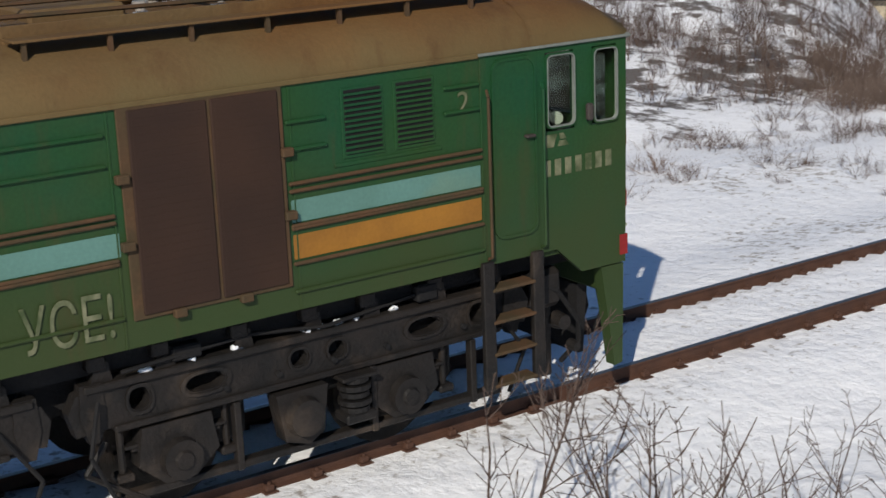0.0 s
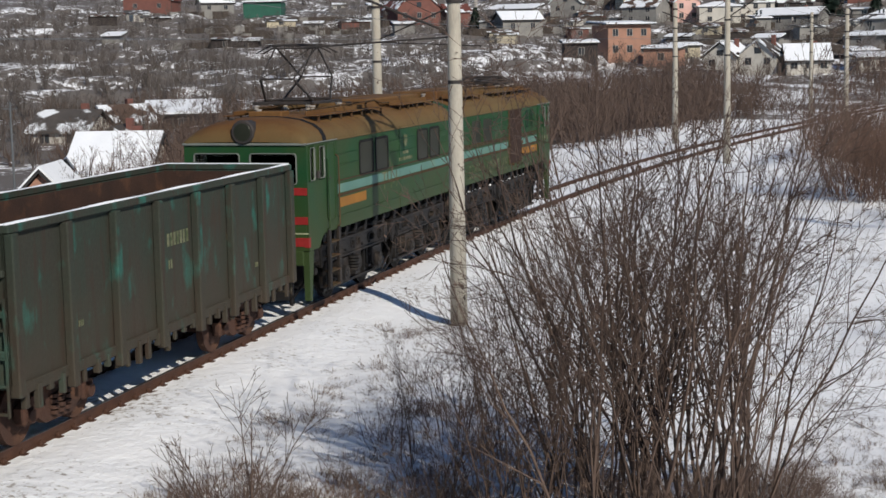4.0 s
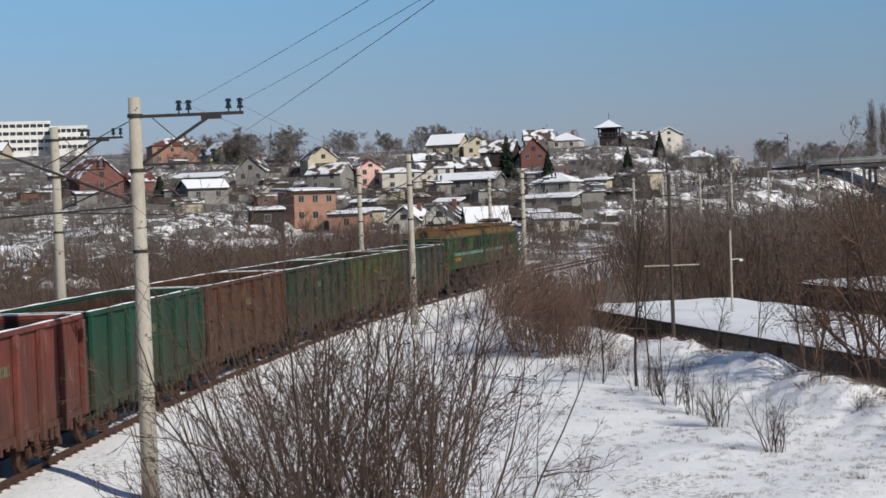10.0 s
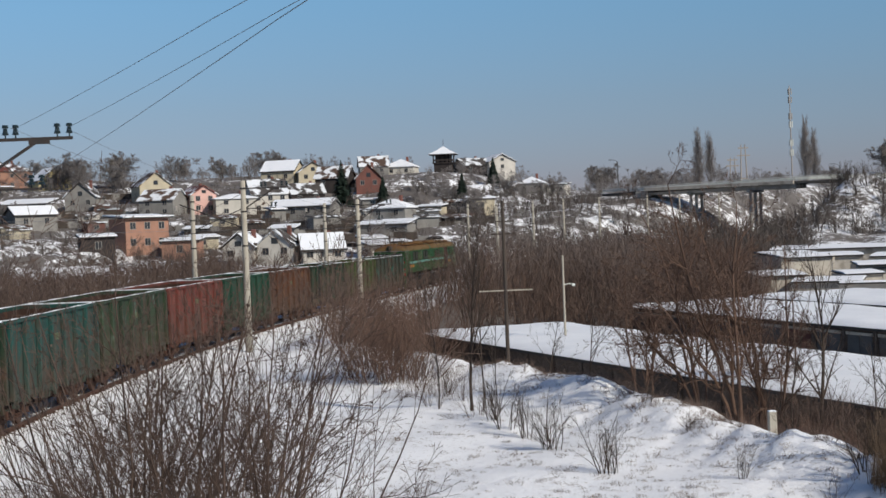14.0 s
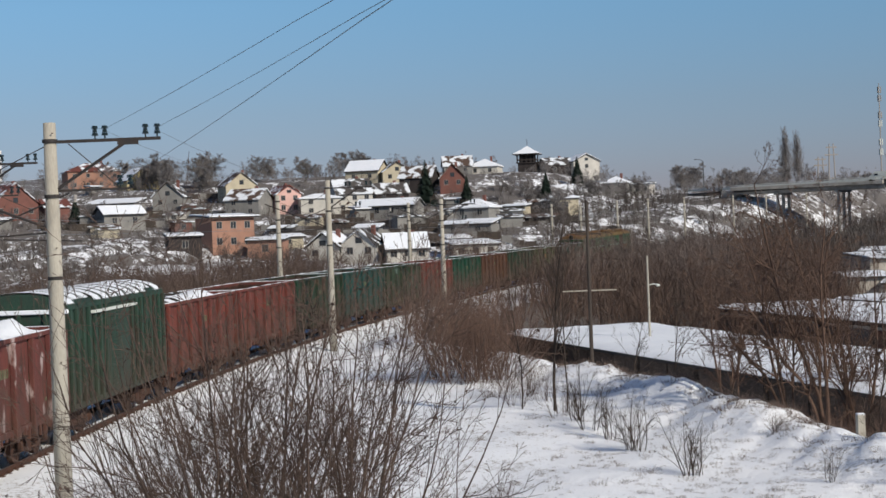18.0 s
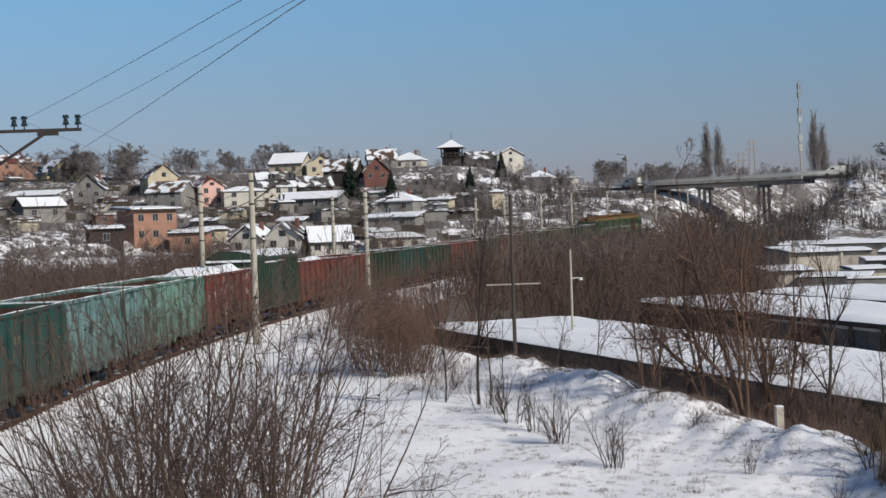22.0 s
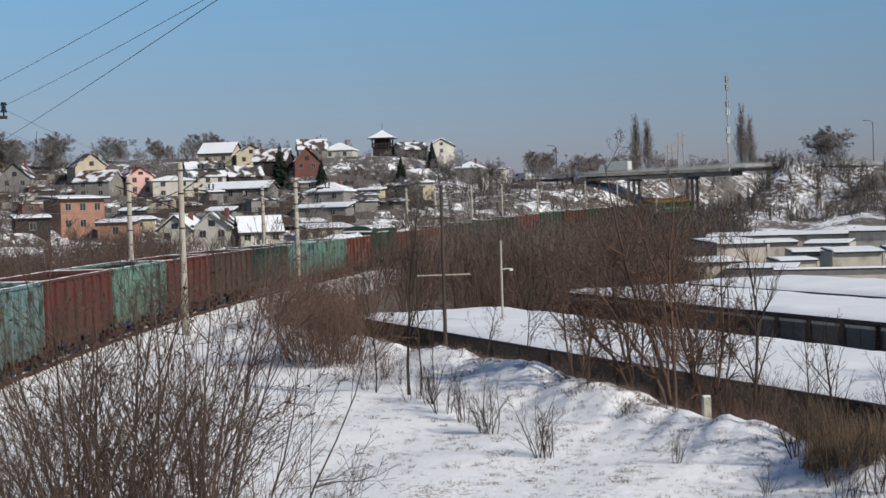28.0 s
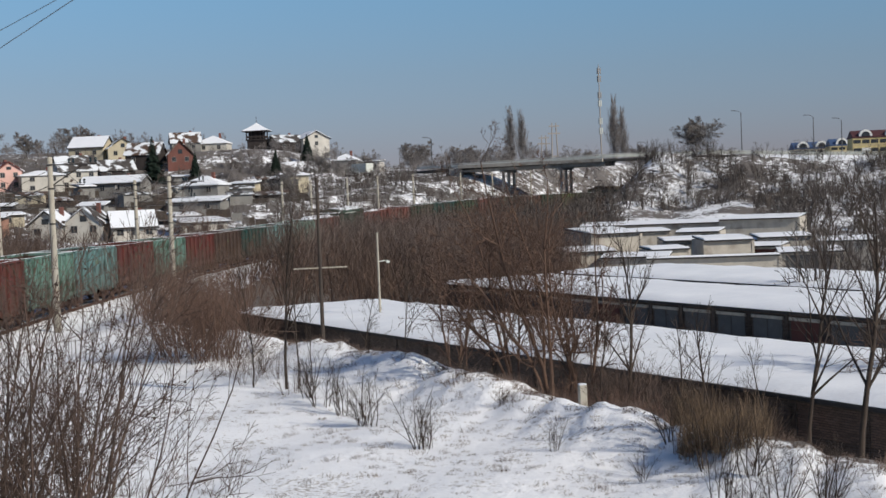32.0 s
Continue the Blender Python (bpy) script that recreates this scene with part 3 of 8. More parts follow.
def bogie_side(parent, x, y0, y1, geo_name="side_frame"):
    """Pressed side frame with oval lightening holes, out of bars round the holes."""
    g = Geo()
    L = y1 - y0
    z0, z1 = 1.05, 1.46
    t0, t1 = (x - 0.07, x + 0.07) if x > 0 else (x - 0.07, x + 0.07)
    holes = [0.10, 0.24, 0.45, 0.54, 0.76, 0.90]
    ww = [0.10, 0.20, 0.09, 0.09, 0.20, 0.10]
    hs = [0.10, 0.08, 0.075, 0.075, 0.08, 0.10]
    edge = y0
    for h, w, hh in zip(holes, ww, hs):
        a, b = y0 + h * L - w, y0 + h * L + w
        c = 1.26
        g.box(t0, t1, edge, a, z0, z1)
        n = 10
        # plate above and below the oval hole
        for sgn in (1, -1):
            top = z1 if sgn > 0 else z0
            arc = [(a + (b - a) * i / n, c + sgn * hh * math.sqrt(max(0.0, 1 - abs(2 * i / n - 1) ** 3))) for i in range(n + 1)]
            poly = arc + [(b, top), (a, top)]
            g.slab(poly, t0, t1, "x")
        edge = b
    g.box(t0, t1, edge, y1, z0, z1)
    # pressed rims round the holes and a curved nose at each end
    for h, w, hh in zip(holes, ww, hs):
        yc = y0 + h * L
        rim = [(yc + (w + 0.015) * math.copysign(abs(math.cos(a)) ** 0.7, math.cos(a)), 1.26 + (hh + 0.015) * math.sin(a)) for a in np.linspace(0, 2 * math.pi, 17)[:-1]]
        out = [(yc + (yy - yc) * 1.22, 1.26 + (zz - 1.26) * 1.3) for yy, zz in rim]
        ring_slab(g, out, rim, t1 - 0.005 if x > 0 else t0 - 0.022, t1 + 0.022 if x > 0 else t0 + 0.005)
    for ye, sg in ((y0, -1), (y1, 1)):
        g.slab([(ye, z0), (ye, z1), (ye + sg * 0.12, z1 - 0.05), (ye + sg * 0.2, z1 - 0.2), (ye + sg * 0.14, z0 - 0.02)], t0, t1, "x")
    g.box(t0 - 0.05, t1 + 0.05, y0 - 0.05, y1 + 0.05, z1 - 0.04, z1 + 0.03, 0.012)
    g.box(t0 - 0.04, t1 + 0.05, y0 + 0.2, y1 - 0.2, z0 - 0.04, z0 + 0.02, 0.012)
    part(geo_name, g, M["grime"], parent, m=None)
    if x > 0:
        rs = random.Random(int(abs(y0) * 10))
        for k in range(9):
            yy, ww_ = rs.uniform(y0 + 0.1, y1 - 0.1), rs.uniform(0.03, 0.09)
            lump = [[(x + rs.uniform(0.0, 0.05) + 0.05 * math.cos(a) * f, yy + ww_ * math.sin(a) * f, z1 + 0.03 + h) for a in np.linspace(0, 2 * math.pi, 8)[:-1]] for f, h in ((1.0, 0.0), (0.7, 0.03), (0.15, 0.045))]
            part("snow_clump", Geo().loft(lump), M["roof_snow"], parent, "clump of snow", smooth=True)


def wheelset(parent, y, r, inner=0.79):
    ax = part("wheelset", Geo().tube((-0.9, 0, 0), (0.9, 0, 0), 0.085, n=10)
              .tube((inner - 0.07, 0, 0), (inner + 0.07, 0, 0), r, n=26).tube((-inner - 0.07, 0, 0), (-inner + 0.07, 0, 0), r, n=26)
              .tube((inner + 0.07, 0, 0), (inner + 0.10, 0, 0), r * 0.62, r * 0.52, 20).tube((-inner - 0.1, 0, 0), (-inner - 0.07, 0, 0), r * 0.52, r * 0.62, 20)
              .box(inner + 0.06, inner + 0.105, -r * 0.8, r * 0.8, -0.04, 0.04), M["grime"] if r > 0.5 else M["rust"], parent, m=pose(0, y, r))
    WHEELS.append((ax, y, r))
    return ax


WHEELS = []


def loco_bogie(sec, y0, y1):
    bg = new("bogie")
    bg.parent = sec
    for x in (1.18, -1.18):
        bogie_side(bg, x, y0, y1)
        g = Geo()
        for k, f in enumerate((0.17, 0.70)):
            yc = y0 + f * (y1 - y0)
            g2 = Geo()
            sx = math.copysign(1, x)
            g2.slab([(yc - 0.34, 0.98), (yc - 0.40, 0.62), (yc - 0.15, 0.40), (yc + 0.15, 0.40), (yc + 0.40, 0.62), (yc + 0.34, 0.98)], x - 0.10, x + 0.10, "x")
            g2.tube((x, yc, 0.62), (x + sx * 0.2, yc, 0.62), 0.21, 0.19, 18).tube((x + sx * 0.2, yc, 0.62), (x + sx * 0.23, yc, 0.62), 0.10, 0.08, 12)
            part("axle_box", g2, M["grime"], bg)
            wheelset(bg, yc, 0.60)
            for e in (-0.52, 0.52):
                sp = Geo().tube((x, yc + e, 0.58), (x, yc + e, 1.0), 0.035, n=8).box(x - 0.09, x + 0.09, yc + e - 0.09, yc + e + 0.09, 0.50, 0.58, 0.02)
                part("spring_hanger", sp, M["grime"], bg)
            lf = Geo()
            for i in range(6):
                w = 0.50 - 0.06 * i
                lf.box(x - 0.06, x + 0.06, yc - w, yc + w, 0.80 - 0.035 * i, 0.832 - 0.035 * i, 0.006)
            part("leaf_spring", lf, M["grime"], bg)
        mid_y = y0 + 0.44 * (y1 - y0)
        sand = Geo().slab([(mid_y - 0.28, 0.98), (mid_y + 0.28, 0.98), (mid_y + 0.22, 0.52), (mid_y + 0.05, 0.42), (mid_y - 0.20, 0.50)], x - 0.02, x + 0.18, "x")
        part("brake_cylinder", sand.tube((x + 0.1, mid_y, 0.72), (x + 0.1 + math.copysign(0.18, x), mid_y, 0.72), 0.22, 0.18, 18), M["grime"], bg)
        coil = Geo()
        yq = y0 + 0.57 * (y1 - y0)
        for i in range(5):
            coil.tube((x + math.copysign(0.12, x), yq, 0.62 + 0.075 * i), (x + math.copysign(0.12, x), yq, 0.67 + 0.075 * i), 0.17 if i % 2 else 0.15, n=14)
        coil.box(x - 0.02, x + 0.26 if x > 0 else x + 0.02, yq - 0.2, yq + 0.2, 0.96, 1.0, 0.01).box(min(x, x + math.copysign(0.26, x)), max(x, x + math.copysign(0.26, x)), yq - 0.17, yq + 0.17, 0.52, 0.62, 0.02)
        part("coil_spring", coil, M["grime"], bg)
        rod = Geo().path([(x + math.copysign(0.1, x), y0 + 0.1, 0.95), (x + math.copysign(0.14, x), y0 - 0.12, 0.7), (x + math.copysign(0.1, x), y0 + 0.45, 0.3)], 0.028)
        rod.box(x - 0.03, x + 0.1, y0 + 0.2, y1 - 0.2, 0.33, 0.40, 0.01)
        for f in (0.30, 0.62, 0.88):
            yy = y0 + f * (y1 - y0)
            rod.box(x + 0.02, x + 0.12, yy - 0.035, yy + 0.035, 0.32, 1.0, 0.01)
        part("brake_rigging", rod, M["grime"], bg)
        pipe = Geo().path([(x + math.copysign(0.12, x), y0 + 0.3, 1.56), (x + math.copysign(0.05, x), y0 + 1.6, 1.60), (x + math.copysign(0.10, x), y0 + 2.4, 1.52), (x + math.copysign(0.02, x), y1 - 0.9, 1.62)], 0.02)
        pipe.box(x - 0.1, x + 0.1, y0 + 0.8, y0 + 1.1, 1.52, 1.66, 0.02).box(x - 0.1, x + 0.1, y1 - 1.2, y1 - 0.95, 1.52, 1.70, 0.02)
        part("sand_pipe", pipe, M["black"], bg)
    for x in (1.18, -1.18):
        sx = math.copysign(1, x)
        for k, f in enumerate((0.03, 0.16, 0.33, 0.49, 0.63, 0.80, 0.95)):
            yy = y0 + f * (y1 - y0)
            part("frame_bracket", Geo().slab([(yy - 0.11, 1.44), (yy + 0.11, 1.44), (yy + 0.07, 1.66), (yy - 0.05, 1.70)], x - 0.08, x + 0.06, "x").box(x + sx * 0.02 - 0.07, x + sx * 0.02 + 0.07, yy - 0.13, yy + 0.04, 1.60, 1.74, 0.015), M["grime"], bg)
        for yy in (y0 + 0.02, y1 - 0.02):
            part("end_knee", Geo().slab([(yy - 0.05, 0.95), (yy + 0.05, 0.95), (yy + 0.12, 1.20), (yy + 0.10, 1.50), (yy - 0.10, 1.50), (yy - 0.12, 1.20)], x - 0.02, x + sx * 0.09, "x"), M["grime"], bg)
        part("brake_hose", Geo().path([(x + sx * 0.15, y0 + 0.05, 1.35), (x + sx * 0.26, y0 - 0.10, 0.9), (x + sx * 0.22, y0 + 0.10, 0.45), (x + sx * 0.14, y0 + 0.42, 0.24)], 0.022), M["black"], bg)
        part("brake_hose", Geo().path([(x + sx * 0.12, y1 - 0.3, 1.3), (x + sx * 0.22, y1 + 0.02, 0.8), (x + sx * 0.16, y1 - 0.15, 0.35)], 0.022), M["black"], bg)
        for f in (0.28, 0.40, 0.53, 0.66, 0.86):
            yy = y0 + f * (y1 - y0)
            part("bolt_boss", Geo().tube((x + sx * 0.06, yy, 1.16), (x + sx * 0.11, yy, 1.16), 0.035, 0.03, 8), M["black"], bg)
    for f in (0.17, 0.70):
        yc = y0 + f * (y1 - y0)
        part("traction_motor", Geo().box(-0.7, 0.7, yc + 0.1, yc + 1.0, 0.35, 1.15, 0.08), M["black"], bg)
    for bx in ((y0, y0 + 0.16, 0.95, 1.5, 0.02), (y1 - 0.16, y1, 0.95, 1.5, 0.02), ((y0 + y1) / 2 - 0.3, (y0 + y1) / 2 + 0.3, 0.8, 1.45, 0.04)):
        part("cross_beam", Geo().box(-1.12, 1.12, *bx), M["black"], bg)
    return bg


def rounded(y0, y1, z0, z1, r, n=4):
    pts = []
    for cy, cz, a0 in ((y1 - r, z1 - r, 0), (y0 + r, z1 - r, 90), (y0 + r, z0 + r, 180), (y1 - r, z0 + r, 270)):
        for i in range(n + 1):
            a = radians(a0 + 90 * i / n)
            pts.append((cy + r * math.cos(a), cz + r * math.sin(a)))
    return pts


def pantograph(sec, y, raised):
    pg = new("pantograph")
    pg.parent = sec
    z = 4.72
    base = Geo().box(-0.8, 0.8, y - 0.95, y - 0.87, z, z + 0.07, 0.01).box(-0.8, 0.8, y + 0.87, y + 0.95, z, z + 0.07, 0.01)
    base.box(-0.75, -0.68, y - 0.95, y + 0.95, z, z + 0.07, 0.01).box(0.68, 0.75, y - 0.95, y + 0.95, z, z + 0.07, 0.01)
    part("base_frame", base, M["steel_dark"], pg)
    for x in (-0.72, 0.72):
        for yy in (y - 0.9, y + 0.9):
            ins = Geo()
            for i in range(4):
                ins.tube((x, yy, z - 0.24 + 0.06 * i), (x, yy, z - 0.20 + 0.06 * i), 0.085 if i % 2 else 0.06, n=10)
            part("insulator", ins, M["porcelain"], pg)
    knee, top = (0.62, 1.38) if raised else (0.14, 0.22)
    spread = 1.30 if raised else 1.9
    hi, head = Geo(), Geo()
    for s in (-1, 1):
        lo = Geo()
        for x0, x1 in ((-0.62, -0.42), (0.62, 0.42)):
            lo.tube((x0, y + s * 0.55, z + 0.07), (x1, y + s * spread, z + knee), 0.03, n=7)
            hi.tube((x1, y + s * spread, z + knee), (x1 * 1.3, y, z + top), 0.022, n=7)
        lo.tube((-0.42, y + s * spread, z + knee), (0.42, y + s * spread, z + knee), 0.022, n=7)
        lo.tube((-0.62, y + s * 0.55, z + 0.1), (0.62, y + s * 0.55, z + 0.1), 0.03, n=7)
        hi.tube((0.42, y + s * spread, z + knee), (-0.45, y, z + top), 0.015, n=6)
        part("lower_frame", lo, M["steel_dark"], pg)
    for s in (-0.22, 0.22):
        head.box(-0.62, 0.62, y + s - 0.05, y + s + 0.05, z + top, z + top + 0.06, 0.012)
        head.tube((0.6, y + s, z + top + 0.03), (0.98, y + s, z + top - 0.16), 0.02, n=6).tube((-0.6, y + s, z + top + 0.03), (-0.98, y + s, z + top - 0.16), 0.02, n=6)
    head.box(-0.5, 0.5, y - 0.25, y + 0.25, z + top - 0.06, z + top - 0.02, 0.008)
    part("upper_frame", hi, M["steel_dark"], pg)
    part("collector_head", head, M["steel_dark"], pg)


def engine_section(lead):
    """One half of the engine. y = 0 is its cab end, the body runs to -SEC; the lead half faces forwards."""
    sec = thing("locomotive_section", "green electric locomotive half with rusty ochre roof and teal stripe" if lead else "green electric locomotive half with raised pantograph and teal stripe", "locomotive", group="locomotive halves")
    E0, E1 = 0.0, -SEC
    # body shell with a slightly raked cab face
    low = [(HALF, SILL), (HALF, GUT), (-HALF, GUT), (-HALF, SILL)]
    g = Geo()
    rings = []
    for y, sq, zb in ((E1, 1, SILL), (-1.15, 1, SILL)):
        rings.append([(x * sq, y, z if z > 2 else zb) for x, z in low])
    g.loft(rings, cap=True)
    # cab walls as panels round the windows
    z0 = 1.52
    for sx in (1, -1):
        a, b = (HALF - 0.06, HALF) if sx > 0 else (-HALF, -HALF + 0.06)
        g.slab([(-1.15, SILL), (-0.95, SILL), (-0.62, z0), (-0.02, z0), (0.0, 3.06), (-1.15, 3.06)], a, b, "x")
        g.box(a, b, -1.15, -1.07, 3.06, 3.86)
        g.box(a, b, -0.70, -0.46, 3.06, 3.86)
        g.box(a, b, -0.13, 0.0, 3.06, 3.86)
        g.box(a, b, -1.15, 0.0, 3.86, GUT)
    face = [(-HALF, 1.52, 0.0), (HALF, 1.52, 0.0), (HALF, 3.02, 0.0), (-HALF, 3.02, 0.0)]
    g.box(-HALF + 0.06, HALF - 0.06, -0.07, 0.0, 1.52, 3.02)
    g.box(-HALF + 0.06, -1.25, -0.07, 0.0, 3.02, 3.72).box(1.25, HALF - 0.06, -0.07, 0.0, 3.02, 3.72).box(-0.13, 0.13, -0.07, 0.0, 3.02, 3.72)
    g.box(-HALF + 0.06, HALF - 0.06, -0.07, 0.0, 3.72, GUT)
    g.box(-HALF + 0.06, HALF - 0.06, -1.15, -0.07, 1.75, 1.85)
    part("body", g, M["engine_green"], sec)
    part("cab_lining", Geo().box(-1.40, 1.40, -1.14, -1.10, 1.9, 3.85).box(-1.3, 1.3, -0.62, -0.12, 1.9, 2.95, 0.05).box(-0.95, -0.45, -1.08, -0.85, 2.5, 3.3, 0.08), M["cab_dark"], sec)
    # Added sheet, no real cab fitting: stops bright snow showing through the cab.
    part("cab_curtain", Geo().box(-1.39, -1.36, -1.08, -0.1, 1.9, 3.88), M["cab_dark"], sec, "added dark sheet that blocks the cab windows on one side")
    part("cab_floor", Geo().box(-1.36, 1.40, -1.08, -0.1, 1.86, 1.9), M["cab_dark"], sec)
    gauge = Geo()
    for gx, gy in ((1.15, -0.66), (0.95, -0.64)):
        gauge.tube((gx, gy, 3.10), (gx + 0.05, gy - 0.03, 3.12), 0.07, n=14)
    part("dial", gauge, M["white_frame"], sec, "small white dials behind the glass")
    roof = Geo().loft([roof_ring(E1), roof_ring(E1 + 0.02), roof_ring(-1.0), roof_ring(-0.55, 0.06), roof_ring(-0.2, 0.22, 1.0), roof_ring(0.03, 0.55, 1.0), roof_ring(0.05, 0.9, 1.0)], closed=False)
    part("roof", roof, M["engine_roof"], sec, "rusty ochre curved roof", smooth=True)
    part("roof_band", Geo().loft([[(x * 1.004, y, GUT + (z - GUT) * 1.012) for x, y, z in roof_ring(yy)] for yy in (-1.25, -1.02)], closed=False), M["engine_roof" if lead else "black"], sec)
    gut = Geo()
    for sx in (1, -1):
        gut.box(sx * HALF - 0.03, sx * HALF + 0.03, E1, -1.9, GUT - 0.02, GUT + 0.03, 0.008)
    part("gutter", gut, M["engine_roof"], sec)
    wg = Geo()
    for sx in (1, -1):
        wg.box(sx * HALF - 0.03, sx * HALF + 0.03, -1.9, 0.05, GUT - 0.005, GUT + 0.022, 0.006)
    part("cab_gutter", wg.box(-HALF, HALF, 0.0, 0.05, GUT - 0.02, GUT + 0.035, 0.008), M["cab_frame"], sec, "pale cab gutter")
    # rounded dark end frame towards the other half
    outline = [(HALF, SILL - 0.1)] + [(x, z) for x, y, z in roof_ring(0)] + [(-HALF, SILL - 0.1)]
    part("gangway_frame", Geo().loft([[(x * 0.985, E1 - 0.27, z) for x, z in outline], [(x * 0.99, E1 + 0.01, z) for x, z in outline]]), M["engine_green"], sec)
    for sx in (1, -1):
        X = sx * HALF

        def strip(name, y0, y1, z0, z1, out, mat_, c=0.006):
            return part(name, Geo().box(min(X, X + sx * out), max(X, X + sx * out), y0, y1, z0, z1, c), mat_, sec)

        # side windows with white rubber frames
        for y0, y1, za, zb in ((-1.07, -0.70, 3.10, 3.84), (-0.46, -0.13, 3.08, 3.84)):
            fr = part("cab_window", ring_slab(Geo(), rounded(y0 - 0.010, y1 + 0.010, za - 0.010, zb + 0.010, 0.07), rounded(y0 + 0.012, y1 - 0.012, za + 0.012, zb - 0.012, 0.06), X - sx * 0.01, X + sx * 0.03), M["engine_green"], sec, "green-framed cab side window")
            part("frame_line", ring_slab(Geo(), rounded(y0 + 0.004, y1 - 0.004, za + 0.004, zb - 0.004, 0.065), rounded(y0 + 0.016, y1 - 0.016, za + 0.016, zb - 0.016, 0.055), X - sx * 0.01, X + sx * 0.034), M["cab_frame"], fr, "thin pale rubber seal")
            pane = part("pane", Geo().slab(rounded(y0, y1, za, zb, 0.06), X - sx * 0.035, X - sx * 0.029, "x"), M["glass"], fr)
            pane.visible_shadow = False
        part("mirror", Geo().box(min(X + sx * 0.02, X + sx * 0.09), max(X + sx * 0.02, X + sx * 0.09), -0.58, -0.50, 3.12, 3.30, 0.02), M["steel_dark"], sec)
        # door with its raised outline and handle
        dr = part("cab_door", Geo().slab(rounded(-1.72, -1.22, 2.08, 3.84, 0.12), X, X + sx * 0.012, "x"), M["engine_green"], sec)
        part("door_edge", ring_slab(Geo(), rounded(-1.745, -1.195, 2.055, 3.865, 0.13), rounded(-1.715, -1.225, 2.085, 3.835, 0.11), X, X + sx * 0.022), M["engine_green"], dr)
        part("door_handle", Geo().box(min(X, X + sx * 0.07), max(X, X + sx * 0.07), -1.36, -1.24, 3.05, 3.08, 0.01), M["steel_dark"], dr)
        for yy, mt in ((-1.83, "rust_trim"), (-1.15, "engine_green")):
            part("handrail", Geo().path([(X, yy + 0.03, 3.58), (X + sx * 0.07, yy, 3.52), (X + sx * 0.07, yy, 1.92), (X, yy, 1.88)], 0.016), M[mt], sec)
        # steps
        lad = new("ladder")
        lad.parent = sec
        for yy in (-1.93, -1.30):
            part("ladder_side", Geo().box(min(X - sx * 0.02, X + sx * 0.05), max(X - sx * 0.02, X + sx * 0.05), yy, yy + 0.14, 0.50, 1.86, 0.01), M["grime"], lad)
        for zz in (0.52, 0.86, 1.20, 1.54):
            part("ladder_step", Geo().box(min(X - sx * 0.14, X + sx * 0.06), max(X - sx * 0.14, X + sx * 0.06), -1.82, -1.28, zz, zz + 0.035, 0.006), M["rust_trim"], lad)
        if sx > 0:
            # big brown shutter doors
            sh = part("shutter_frame", Geo().box(min(X, X + sx * 0.025), max(X, X + sx * 0.025), -5.62, -4.06, 2.06, 3.93, 0.008), M["rust_trim"], sec)
            for y0, y1 in ((-5.53, -4.80), (-4.765, -4.11)):
                leaf = part("shutter_leaf", Geo().box(min(X, X + sx * 0.045), max(X, X + sx * 0.045), y0, y1, 2.10, 3.88, 0.01), M["shutter"], sh)
                slats = Geo()
                for i in range(24):
                    zz = 2.16 + i * 0.07
                    slats.box(min(X + sx * 0.04, X + sx * 0.052), max(X + sx * 0.04, X + sx * 0.0475), y0 + 0.04, y1 - 0.04, zz, zz + 0.035)
                part("slats", slats, M["shutter"], leaf)
            for y, z in ((-5.62, 3.3), (-5.62, 2.72), (-4.05, 3.3), (-4.05, 2.72), (-5.2, 2.05), (-4.55, 2.05)):
                part("hinge", Geo().box(min(X, X + sx * 0.075), max(X, X + sx * 0.075), y - 0.06, y + 0.06, z - 0.03, z + 0.05, 0.01), M["rust_trim"], sh)
            # louvres
            for y0, y1 in ((-3.42, -3.02), (-2.85, -2.45)):
                lv = part("louvre", Geo().box(min(X, X + sx * 0.012), max(X, X + sx * 0.012), y0 - 0.03, y1 + 0.03, 3.15, 3.80, 0.004), M["engine_green"], sec)
                for i in range(12):
                    zz = 3.19 + i * 0.049
                    part("slat", Geo().box(min(X, X + sx * 0.03), max(X, X + sx * 0.03), y0, y1, zz, zz + 0.022, 0.004), M["engine_green"], lv)
                # Thin black sheet paints in the shade between the slats.
                part("louvre_shadow_gap", Geo().box(min(X + sx * 0.012, X + sx * 0.0135), max(X + sx * 0.012, X + sx * 0.0135), y0, y1, 3.18, 3.78), M["black"], lv)
            strip("louvre_panel", -3.55, -2.35, 3.08, 3.12, 0.01, M["engine_green"])
            # stripes and pressed ribs
            strip("teal_stripe", -4.02, -1.90, 2.645, 2.855, 0.006, M["teal_stripe"], 0.002)
            strip("teal_stripe", E1 + 0.12, -5.68, 2.645, 2.855, 0.006, M["teal_stripe"], 0.002)
            strip("orange_stripe", -4.02, -1.90, 2.30, 2.53, 0.006, M["orange_stripe"], 0.002)
            for y0, y1, rows in ((-4.04, -1.88, (2.245, 2.575, 2.60, 2.92, 2.99)), (E1 + 0.10, -5.70, (2.09, 2.57, 2.60, 2.93, 2.99)), (-4.04, -3.62, (3.30, 3.55)), (-2.32, -1.90, (3.40, 3.64)), (-7.4, -5.74, (3.42, 3.68)), (E1 + 0.12, -10.0, (3.30, 3.62)), (-4.04, -1.88, (1.98,))):
                for z in rows:
                    part("pressed_rib", Geo().box(min(X, X + sx * 0.036), max(X, X + sx * 0.036), y0, y1, z, z + 0.036, 0.012), M["engine_green"] if z > 3.0 or z < 2.2 else M["rust_trim"], sec)
        else:
            strip("teal_stripe", E1 + 0.12, -1.90, 2.645, 2.855, 0.006, M["teal_stripe"], 0.002)
